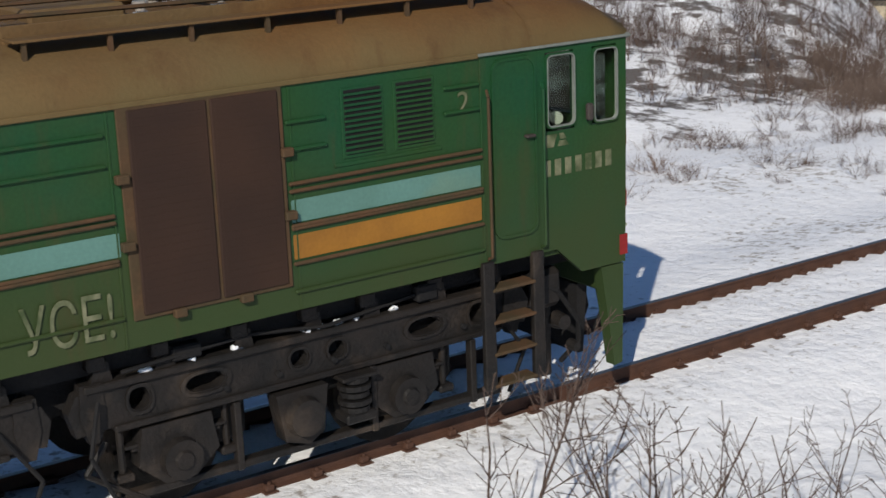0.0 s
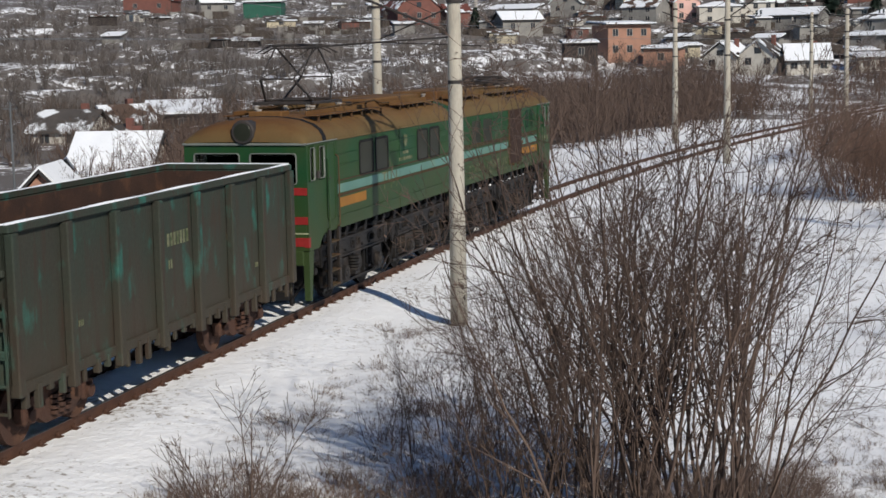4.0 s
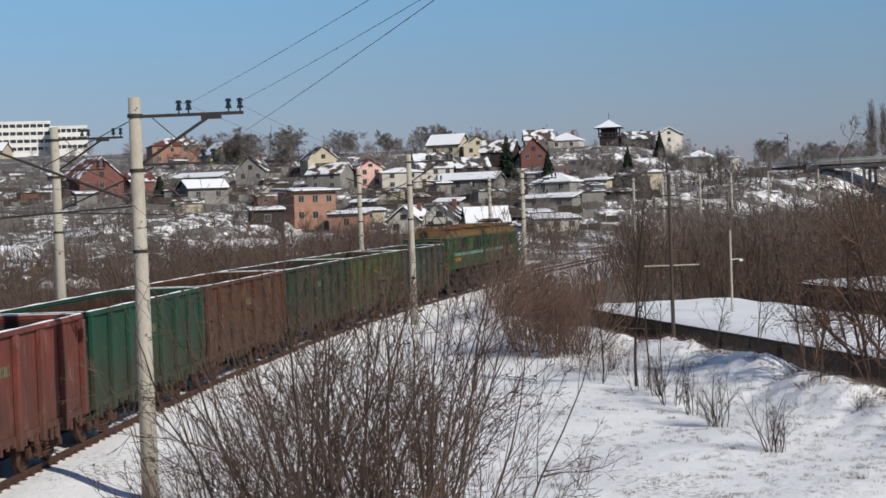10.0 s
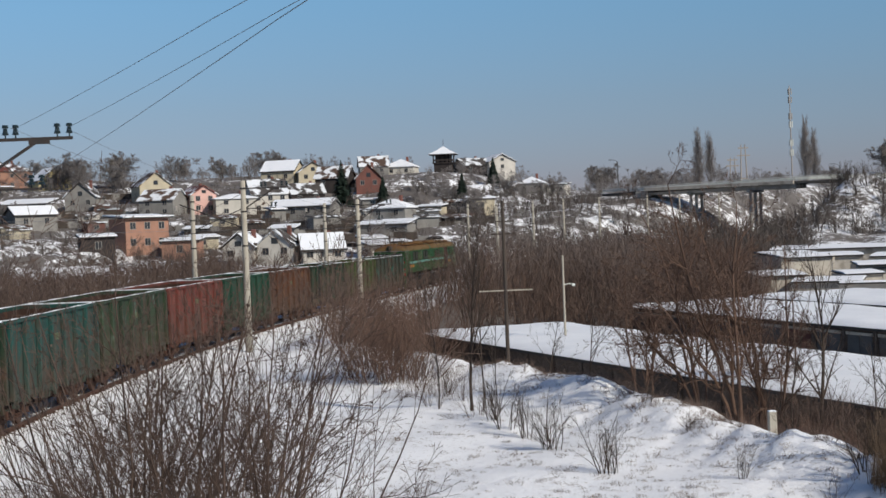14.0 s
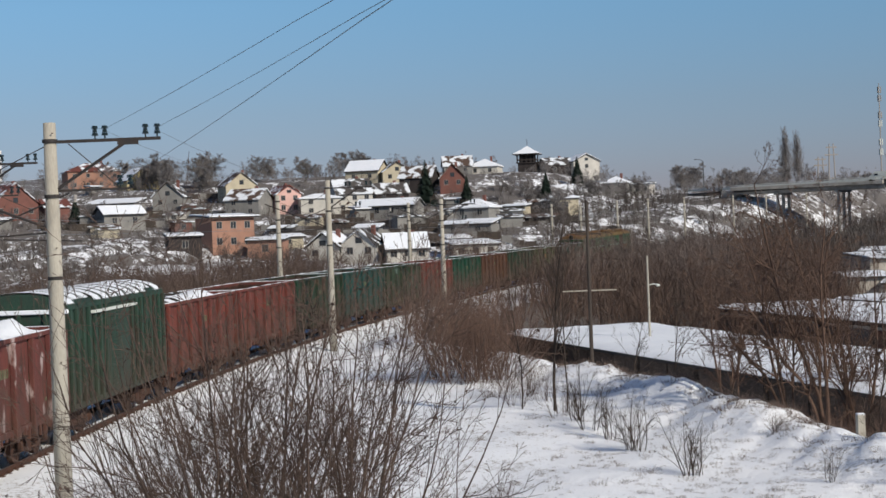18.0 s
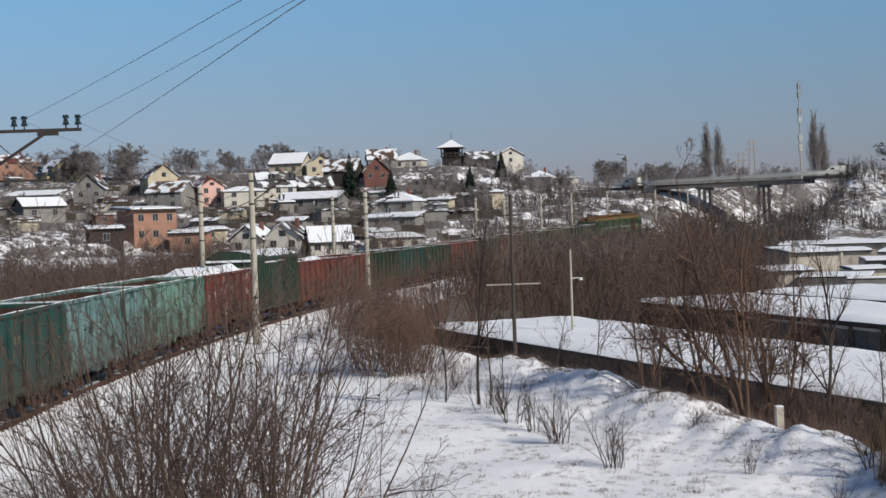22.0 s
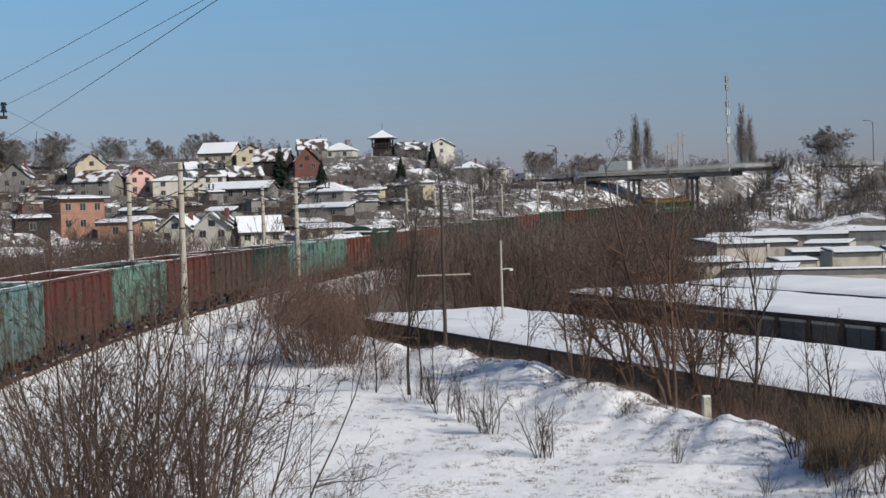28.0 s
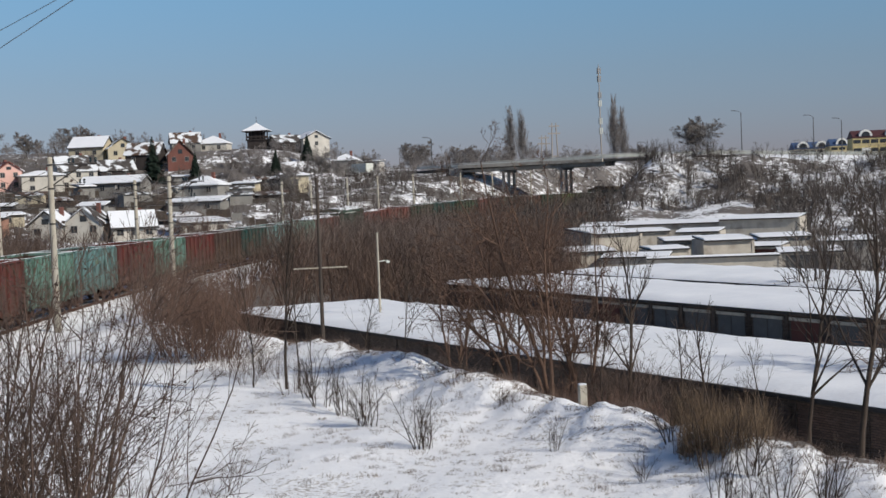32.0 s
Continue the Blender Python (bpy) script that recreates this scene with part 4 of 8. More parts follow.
            strip("orange_stripe", -3.9, -2.0, 2.30, 2.53, 0.006, M["orange_stripe"], 0.002)
            for y0, y1, rows in ((E1 + 0.10, -1.88, (2.09, 2.57, 2.60, 2.93)), (-3.4, -1.9, (3.30, 3.55)), (-8.0, -5.8, (3.30, 3.62)), (E1 + 0.12, -10.4, (3.30, 3.62))):
                for z in rows:
                    part("pressed_rib", Geo().box(X - 0.022, X, y0, y1, z, z + 0.028, 0.009), M["engine_green"] if z > 3.0 or z < 2.2 else M["rust_trim"], sec)
        # engine-room windows
        for y0, y1 in ((-9.85, -8.86), (-8.62, -7.62)) if sx > 0 else ((-4.45, -3.5), (-5.6, -4.7), (-9.1, -8.2), (-10.2, -9.35)):
            w = part("side_window", ring_slab(Geo(), rounded(y0 - 0.06, y1 + 0.06, 2.92, 3.80, 0.12), rounded(y0, y1, 2.98, 3.74, 0.09), X - sx * 0.005, X + sx * 0.02), M["engine_green"] if sx > 0 else M["black"], sec)
            part("pane", Geo().slab(rounded(y0, y1, 2.98, 3.74, 0.09), X - sx * 0.004, X + sx * 0.008, "x"), M["dull_glass"], w)
        # seams
        for yy in (-5.70, -1.87, -3.98) if sx > 0 else (-1.87, -6.6):
            strip("panel_seam", yy - 0.012, yy + 0.012, SILL, GUT - 0.03, 0.008, M["engine_green"])
        # lower pilot plate beside the coupler
        part("pilot_plate", Geo().slab([(-0.34, 1.50), (-0.03, 1.50), (-0.05, 0.38), (-0.16, 0.36)], min(X - sx * 0.16, X - sx * 0.02), max(X - sx * 0.16, X - sx * 0.02), "x"), M["engine_green"], sec)
        part("corner_stripe", Geo().box(min(X - sx * 0.1, X + sx * 0.006), max(X - sx * 0.1, X + sx * 0.006), -0.10, 0.008, 1.60, 1.82), M["red_paint"], sec)
    # cab face
    for x0, x1 in ((-1.25, -0.13), (0.13, 1.25)):
        outer = [(a, b) for a, b in rounded(x0 - 0.012, x1 + 0.012, 3.012, 3.728, 0.08)]
        inner = [(a, b) for a, b in rounded(x0 + 0.012, x1 - 0.012, 3.03, 3.71, 0.07)]
        n = len(outer)
        p = [(a, y, b) for y in (-0.02, 0.03) for poly in (outer, inner) for a, b in poly]
        f = []
        for i in range(n):
            j = (i + 1) % n
            f += [(i, j, n + j, n + i), (2 * n + i, 3 * n + i, 3 * n + j, 2 * n + j), (i, 2 * n + i, 2 * n + j, j), (n + i, n + j, 3 * n + j, 3 * n + i)]
        ws = part("windscreen", Geo().add(p, f), M["cab_frame"], sec, "grey-framed windscreen")
        part("pane", Geo().slab([(a, b) for a, b in rounded(x0, x1, 3.03, 3.71, 0.07)], -0.04, -0.034, "y"), M["glass"], ws).visible_shadow = False
    hl = part("headlight", Geo().tube((0, -0.35, 4.20), (0, 0.06, 4.20), 0.26, 0.28, 26).tube((0, 0.06, 4.20), (0, 0.10, 4.20), 0.28, 0.25, 26), M["steel_dark"], sec)
    part("lamp_glass", Geo().tube((0, 0.09, 4.20), (0, 0.105, 4.20), 0.22, 0.20, 26), M["dull_glass"], hl)
    for z in (1.62, 2.12, 2.78):
        part("red_band", Geo().box(-HALF + 0.01, HALF - 0.01, 0.0, 0.014, z, z + 0.17 if z > 1.7 else z + 0.2, 0.003), M["red_paint"], sec)
    part("yellow_line", Geo().box(-HALF + 0.01, HALF - 0.01, 0.0, 0.012, 1.90, 1.93), M["cream"], sec)
    for x in (-1.0, 1.0):
        part("marker_lamp", Geo().tube((x, 0.0, 2.02), (x, 0.09, 2.02), 0.11, 0.10, 18), M["white_frame"], sec)
    part("buffer_beam", Geo().box(-1.36, 1.36, -0.22, 0.02, 1.18, 1.52, 0.02), M["engine_green"], sec)
    part("coupler", Geo().box(-0.14, 0.14, -0.3, 0.26, 0.92, 1.18, 0.03).box(-0.22, 0.16, 0.20, 0.44, 0.88, 1.22, 0.05), M["grime"], sec)
    part("pilot", Geo().loft([[(-0.9, -0.2, 0.36), (0.9, -0.2, 0.36), (0.9, -0.2, 1.16), (-0.9, -0.2, 1.16)], [(-0.9, -0.12, 0.36), (0.9, -0.12, 0.36), (0.9, -0.05, 1.16), (-0.9, -0.05, 1.16)]]), M["black"], sec)
    for sx in (1, -1):
        part("guard_iron", Geo().box(sx * 0.8 - 0.05, sx * 0.8 + 0.05, -0.62, -0.52, 0.16, 1.2, 0.02), M["grime"], sec)
        part("sand_box", Geo().box(sx * 1.1 - 0.2, sx * 1.1 + 0.2, -1.12, -0.72, 1.12, 1.55, 0.06), M["grime"], sec)
        part("brake_pipe", Geo().path([(sx * 1.2, -1.2, 1.5), (sx * 1.3, -0.8, 1.3), (sx * 1.28, -0.5, 0.9), (sx * 1.1, -0.35, 0.6), (sx * 0.85, -0.4, 0.3)], 0.03), M["black"], sec)
        part("valve", Geo().tube((sx * 1.2, -0.75, 0.95), (sx * 1.36, -0.75, 0.95), 0.1, 0.08, 12), M["grime"], sec)
        part("valve", Geo().tube((sx * 1.2, -0.55, 0.62), (sx * 1.32, -0.55, 0.62), 0.07, 0.05, 12), M["grime"], sec)
    for x in (0.5, -0.5, 0.75):
        part("air_hose", Geo().path([(x, 0.02, 1.1), (x, 0.22, 1.0), (x, 0.28, 0.72), (x, 0.18, 0.52)], 0.022), M["black"], sec)
    # underframe and its dark clutter
    part("underframe", Geo().box(-1.16, 1.16, E1 + 0.05, -0.3, 1.55, SILL + 0.01).box(-0.9, 0.9, E1 + 0.3, -0.6, 1.15, 1.62), M["black"], sec)
    loco_bogie(sec, -6.0, -1.35)
    loco_bogie(sec, -11.25, -6.55)
    # roof gear: walkways on brackets, hatches, cable runs
    for sx in (1, -1):
        for y0, y1 in ((-10.9, -7.6), (-6.3, -1.5)):
            wk = part("roof_walkway", Geo().box(min(sx * 0.92, sx * 1.20), max(sx * 0.92, sx * 1.20), y0, y1, 4.48, 4.505, 0.006), M["engine_roof"], sec)
            for i in range(int((y1 - y0) / 0.75) + 1):
                yy = y0 + 0.1 + 0.75 * i
                part("bracket", Geo().box(sx * 1.15 - 0.02, sx * 1.15 + 0.02, yy - 0.02, yy + 0.02, 4.24, 4.48), M["rust_trim"], wk)
            part("edge_board", Geo().box(min(sx * 0.90, sx * 0.93), max(sx * 0.90, sx * 0.93), y0, y1, 4.50, 4.60, 0.004), M["engine_roof"], wk)
        part("roof_cable", Geo().path([(sx * 0.8, E1 + 0.6, 4.52), (sx * 0.8, -7.3, 4.56), (sx * 0.72, -6.9, 4.66), (sx * 0.8, -2.0, 4.60)], 0.022), M["rust_trim"], sec)
    hatch = Geo().box(-0.72, 0.72, -10.8, -6.4, 4.40, 4.70, 0.04)
    part("roof_hatch", hatch, M["engine_roof"], sec)
    part("hatch_rail", Geo().path([(0.62, -10.6, 4.70), (0.62, -10.6, 4.86), (0.62, -6.6, 4.86), (0.62, -6.6, 4.70)], 0.014).path([(0.62, -8.6, 4.70), (0.62, -8.6, 4.86)], 0.014), M["rust_trim"], sec)
    for bx in ((-0.5, 0.5, -5.9, -5.0, 4.44, 4.66, 0.03), (-0.3, 0.55, -2.0, -1.5, 4.42, 4.60, 0.03), (0.35, 0.8, -6.25, -5.95, 4.42, 4.58, 0.02)):
        part("roof_box", Geo().box(*bx), M["engine_roof"], sec)
    for yy in (-6.2, -4.8, -1.7, -11.0):
        ins = Geo()
        for i in range(4):
            ins.tube((0.35, yy, 4.45 + 0.05 * i), (0.35, yy, 4.49 + 0.05 * i), 0.075 if i % 2 else 0.05, n=10)
        part("roof_insulator", ins, M["porcelain"], sec)
    part("busbar", Geo().path([(0.35, -11.2, 4.68), (0.35, -6.2, 4.72), (0.35, -1.7, 4.68)], 0.018), M["rust_trim"], sec)
    pantograph(sec, -3.3, not lead)
    part("horn", Geo().tube((0.55, -0.9, 4.42), (0.55, -0.55, 4.42), 0.03, 0.07, 12), M["steel_dark"], sec)
    # jumper cables between the halves
    part("jumper_cable", Geo().path([(0.9, E1 - 0.2, 3.9), (1.0, E1 - 0.3, 3.2), (0.9, E1 - 0.25, 2.3)], 0.03), M["black"], sec)
    # lettering
    if lead:
        letters("БЕЗПЕКА  ПОНАД  УСЕ!", 0.56, M["faded_letter"], sec, Matrix.Translation((HALF + 0.02, -10.2, 1.97)) @ SIDE @ Matrix.Diagonal((SLOGAN, 1, 1, 1)), "cream painted safety slogan")
        letters("2", 0.30, M["faded_letter"], sec, Matrix.Translation((HALF + 0.01, -2.16, 3.40)) @ SIDE, "cream painted figure two")
        badge = Geo().slab([(-1.10, 2.90), (-0.98, 2.90), (-0.93, 3.03), (-1.08, 3.03)], HALF, HALF + 0.008, "x").slab([(-0.92, 2.90), (-0.78, 2.90), (-0.82, 2.955), (-0.90, 2.955)], HALF, HALF + 0.008, "x").slab([(-0.89, 2.97), (-0.81, 2.97), (-0.85, 3.03), (-0.90, 3.03)], HALF, HALF + 0.008, "x")
        part("badge", badge, M["faded_letter"], sec, "cream painted emblem")
        for i in range(7):
            bar = Geo().box(HALF, HALF + 0.006, -1.10 + i * 0.135, -1.02 + i * 0.135, 2.60, 2.77)
            part("number_bar", bar, M["faded_letter"], sec, "cream painted bar")
    else:
        crest = Geo().box(-HALF - 0.008, -HALF, -7.2, -7.05, 3.42, 3.72).box(-HALF - 0.008, -HALF, -7.28, -7.24, 3.50, 3.72).box(-HALF - 0.008, -HALF, -7.01, -6.97, 3.50, 3.72)
        for i in range(5):
            crest.box(-HALF - 0.006, -HALF, -7.36 + i * 0.1, -7.29 + i * 0.1, 3.22, 3.33)
        for i in range(9):
            crest.box(-HALF - 0.006, -HALF, -7.7 + i * 0.13, -7.6 + i * 0.13, 3.05, 3.14)
        tagged(part("crest", crest, M["faded_letter"], sec, "pale crest above bars of faded writing"), kind="stuff")
        letters("ТЧ-1", 0.62, M["faded_letter"], sec, Matrix.Translation((-HALF - 0.012, -5.1, 2.42)) @ Matrix(((0, 0, -1, 0), (-1, 0, 0, 0), (0, 1, 0, 0), (0, 0, 0, 1))), "pale depot letters")
    return sec


# ---- wagons ----
def wagon_paint(name, base, dirt, rust=(0.085, 0.05, 0.034), low=0.52, high=0.72):
    return rust_runs(rising_dirt(surface(name, base, 0.75, dirt, 1.5, 0.95, 28, 0.2, 0.2, stain=rust, stain_scale=2.1, stain_low=low, stain_high=high, streak=0.55, rand=0.01), 0.9, 2.9, (0.062, 0.044, 0.032), 0.6), (0.045, 0.030, 0.022), 0.8, 0.52, 0.64, 3.4)


PITCH, BODY = 11.96, 11.30
PAINT = {
    "murky": wagon_paint("murky_green_wagon_paint", (0.030, 0.042, 0.032), (0.038, 0.038, 0.030), (0.028, 0.11, 0.088), low=0.56, high=0.66),
    "lime": wagon_paint("grass_green_wagon_paint", (0.064, 0.098, 0.032), (0.036, 0.058, 0.024), (0.050, 0.038, 0.022), 0.45, 0.60),
    "dark_green": wagon_paint("dark_green_wagon_paint", (0.015, 0.043, 0.025), (0.021, 0.033, 0.022)),
    "rust": wagon_paint("rust_brown_wagon_paint", (0.105, 0.046, 0.026), (0.062, 0.032, 0.022), (0.16, 0.085, 0.045), 0.58, 0.74),
    "green": wagon_paint("green_wagon_paint", (0.013, 0.062, 0.038), (0.014, 0.045, 0.030), low=0.6, high=0.8),
    "red": wagon_paint("red_wagon_paint", (0.165, 0.045, 0.034), (0.110, 0.036, 0.030), (0.23, 0.12, 0.10), low=0.56, high=0.78),
    "red_worn": wagon_paint("worn_red_wagon_paint", (0.150, 0.045, 0.036), (0.100, 0.034, 0.030), (0.42, 0.33, 0.31), low=0.58, high=0.66),
    "worn_green": wagon_paint("worn_green_wagon_paint", (0.033, 0.056, 0.030), (0.022, 0.037, 0.026), (0.148, 0.207, 0.178), 0.6, 0.75),
    "teal": wagon_paint("dark_teal_wagon_paint", (0.016, 0.070, 0.061), (0.018, 0.048, 0.043)),
    "mint": wagon_paint("pale_mint_wagon_paint", (0.155, 0.265, 0.225), (0.100, 0.190, 0.160), (0.040, 0.075, 0.055), 0.54, 0.62),
    "sky": wagon_paint("pale_blue_wagon_paint", (0.145, 0.250, 0.245), (0.100, 0.185, 0.185), (0.037, 0.060, 0.058), 0.54, 0.62),
    "brown": wagon_paint("dark_brown_wagon_paint", (0.075, 0.045, 0.037), (0.05, 0.037, 0.033)),
    "maroon": wagon_paint("maroon_wagon_paint", (0.13, 0.034, 0.030), (0.085, 0.030, 0.028)),
}
M["rust_inside"] = surface("rusty_wagon_lining", (0.055, 0.030, 0.022), 0.9, (0.035, 0.022, 0.018), 1.6, 0.8, 30, 0.2, 0.25, stain=(0.09, 0.045, 0.028), stain_scale=2.2)
M["load"] = surface("dark_load", (0.03, 0.028, 0.027), 0.95, (0.05, 0.045, 0.042), 3, 0.6, 20, 0.2, 0.4)


def wagon_bogie(parent, y, side_mat):
    bg = new("bogie")
    bg.parent = parent
    for x in (1.02, -1.02):
        g = Geo().slab([(y - 1.12, 0.62), (y - 1.12, 0.42), (y - 0.72, 0.42), (y - 0.42, 0.24), (y + 0.42, 0.24), (y + 0.72, 0.42), (y + 1.12, 0.42), (y + 1.12, 0.62), (y + 0.5, 0.86), (y - 0.5, 0.86)], x - 0.07, x + 0.07, "x")
        part("side_frame", g, side_mat, bg)
        for e in (-0.2, 0.0, 0.2):
            sp = Geo()
            for i in range(4):
                sp.tube((x + math.copysign(0.09, x), y + e, 0.34 + 0.09 * i), (x + math.copysign(0.09, x), y + e, 0.40 + 0.09 * i), 0.09 if i % 2 else 0.075, n=10)
            part("coil_spring", sp, side_mat, bg)
        for e in (-0.92, 0.92):
            part("axle_box", Geo().box(x - 0.1, x + 0.1, y + e - 0.17, y + e + 0.17, 0.33, 0.62, 0.04).tube((x, y + e, 0.475), (x + math.copysign(0.16, x), y + e, 0.475), 0.13, 0.11, 14), side_mat, bg)
    part("bolster", Geo().box(-1.0, 1.0, y - 0.2, y + 0.2, 0.55, 0.88, 0.03), side_mat, bg)
    for e in (-0.92, 0.92):
        wheelset(bg, y + e, 0.475)
    return bg


def build_gondola():
    w = thing("gondola_wagon", "weathered open steel gondola wagon", "freight wagon", group="wagons of the train")
    Lh, Wd, z0, z1 = BODY / 2, 1.46, 1.12, 3.44
    for sx in (1, -1):
        a, b = sorted((sx * Wd, sx * (Wd - 0.05)))
        part("side_wall", Geo().box(a, b, -Lh, Lh, z0, z1), PAINT["lime"], w)
        a, b = sorted((sx * (Wd - 0.05), sx * (Wd - 0.058)))
        part("inner_lining", Geo().box(a, b, -Lh + 0.06, Lh - 0.06, z0 + 0.12, z1 - 0.02), M["rust_inside"], w)
        a, b = sorted((sx * (Wd - 0.06), sx * (Wd + 0.10)))
        part("top_chord", Geo().box(a, b, -Lh - 0.02, Lh + 0.02, z1, z1 + 0.13, 0.02), PAINT["lime"], w)
        part("rim_snow", Geo().loft([[(sx * Wd + e * 0.07, y, z1 + 0.128 + hgt * (0.6 + 0.4 * math.sin(y * 2.3 + sx))) for e, hgt in ((-1, 0.0), (-0.5, 0.025), (0.4, 0.03), (0.9, 0.0))] for y in np.linspace(-Lh, Lh, 26)]), M["roof_snow"], w, "thin snow along the rim")
        for i in range(8):
            y = -Lh + 0.09 + i * (2 * Lh - 0.18) / 7
            wd = 0.095
            a, b = sorted((sx * Wd, sx * (Wd + 0.15)))
            part("side_post", Geo().box(a, b, y - wd, y + wd, z0 - (0.30 if 0 < i < 7 else 0.12), z1, 0.02), PAINT["lime"], w)
        a, b = sorted((sx * (Wd - 0.03), sx * (Wd + 0.05)))
        part("side_sill", Geo().box(a, b, -Lh, Lh, z0 - 0.12, z0 + 0.06, 0.015), PAINT["lime"], w)
        locks = Geo()
        rg = random.Random(4 + sx)
        for i in range(30):
            y = -Lh + 0.3 + i * (2 * Lh - 0.6) / 29
            h = rg.uniform(0.12, 0.34)
            a, b = sorted((sx * (Wd - 0.02), sx * (Wd + rg.uniform(0.03, 0.09))))
            locks.box(a, b, y - 0.05, y + rg.uniform(0.03, 0.08), z0 - 0.08 - h, z0 - 0.02, 0.01)
        tagged(part("latch_strip", locks, PAINT["lime"], w), "row of floor hatch locks", kind="stuff")
        if sx > 0:
            for px, pz, n, hh in ((-0.32, 2.55, 7, 0.24), (-0.30, 2.15, 2, 0.16), (3.9, 2.6, 3, 0.15), (4.0, 2.3, 4, 0.1), (2.3, 2.35, 2, 0.12), (-3.6, 1.7, 3, 0.10), (3.7, 1.6, 3, 0.1)):
                marks = Geo()
                for k in range(n):
                    marks.box(Wd, Wd + 0.004, px + k * hh * 0.55, px + k * hh * 0.55 + hh * 0.36, pz, pz + hh)
                tagged(part("stencil", marks, M["faded_letter"], w, "faded stencil of plain bars"), kind="stuff")
    for sy in (1, -1):
        a, b = sorted((sy * Lh, sy * (Lh - 0.05)))
        part("end_wall", Geo().box(-Wd, Wd, a, b, z0, z1), PAINT["lime"], w)
        a, b = sorted((sy * (Lh - 0.05), sy * (Lh - 0.058)))
        part("inner_lining", Geo().box(-Wd + 0.06, Wd - 0.06, a, b, z0 + 0.12, z1 - 0.02), M["rust_inside"], w)
        a, b = sorted((sy * (Lh - 0.04), sy * (Lh + 0.09)))
        part("end_chord", Geo().box(-Wd, Wd, a, b, z1 + 0.002, z1 + 0.128, 0.02), PAINT["lime"], w)
        part("end_rim_snow", Geo().box(-Wd, Wd, a + 0.02, b - 0.02, z1 + 0.128, z1 + 0.15, 0.01), M["roof_snow"], w)
        for zz in (1.6, 2.2, 2.8):
            a, b = sorted((sy * Lh, sy * (Lh + 0.09)))
            part("end_rib", Geo().box(-Wd, Wd, a, b, zz, zz + 0.12, 0.02), PAINT["lime"], w)
        st = Geo()
        yy = sorted((sy * (Lh + 0.05), sy * (Lh + 0.09)))
        for k in range(5):
            st.box(1.08, 1.44, yy[0], yy[1], 0.75 + 0.42 * k, 0.79 + 0.42 * k)
        part("end_ladder", st.box(1.06, 1.09, yy[0], yy[1], 0.72, 2.5).box(1.43, 1.46, yy[0], yy[1], 0.72, 2.5), PAINT["lime"], w)
        part("coupler", Geo().box(-0.13, 0.13, min(sy * Lh, sy * (Lh + 0.33)), max(sy * Lh, sy * (Lh + 0.33)), 0.92, 1.18, 0.03), M["grime"], w)
    part("floor", Geo().box(-Wd + 0.05, Wd - 0.05, -Lh + 0.06, Lh - 0.06, z0, z0 + 0.12), M["rust_inside"], w)
    part("centre_sill", Geo().box(-0.3, 0.3, -Lh, Lh, 0.85, z0, 0.02), M["grime"], w)
    for y in (-3.0, -1.0, 1.0, 3.0):
        part("cross_bearer", Geo().box(-Wd + 0.05, Wd - 0.05, y - 0.08, y + 0.08, 0.92, z0, 0.02), M["grime"], w)
    part("brake_tank", Geo().tube((0.55, -0.8, 0.82), (0.55, 0.4, 0.82), 0.18, n=14).tube((-0.5, 0.7, 0.78), (-0.5, 1.1, 0.78), 0.2, n=14), M["grime"], w)
    wagon_bogie(w, Lh - 1.95, M["rust"])
    wagon_bogie(w, -Lh + 1.95, M["rust"])
    return w


def heap(parent, material, name, top, seed, label, low=2.9):
    """A lumpy load filling a gondola."""
    g = Geo()
    nx, ny = 9, 44
    xs, ys = np.linspace(-1.38, 1.38, nx), np.linspace(-BODY / 2 + 0.08, BODY / 2 - 0.08, ny)
    pts = []
    for y in ys:
        for x in xs:
            rim = (1 - abs(x / 1.38) ** 4) * (1 - abs(2 * y / (BODY - 0.16)) ** 10)
            z = low + (top - low) * (0.68 * rim + 0.32) + 0.30 * rim * noise.noise(Vector((x * 0.9, y * 1.1, seed))) + 0.10 * noise.noise(Vector((x * 3, y * 3, seed)))
            pts.append((x, y, z))
    f = [(j * nx + i, j * nx + i + 1, (j + 1) * nx + i + 1, (j + 1) * nx + i) for j in range(ny - 1) for i in range(nx - 1)]
    g.add(pts, f)
    g.box(-1.37, 1.37, -BODY / 2 + 0.09, BODY / 2 - 0.09, 1.3, low + (top - low) * 0.40)
    part(name, g, material, parent, label, smooth=True)


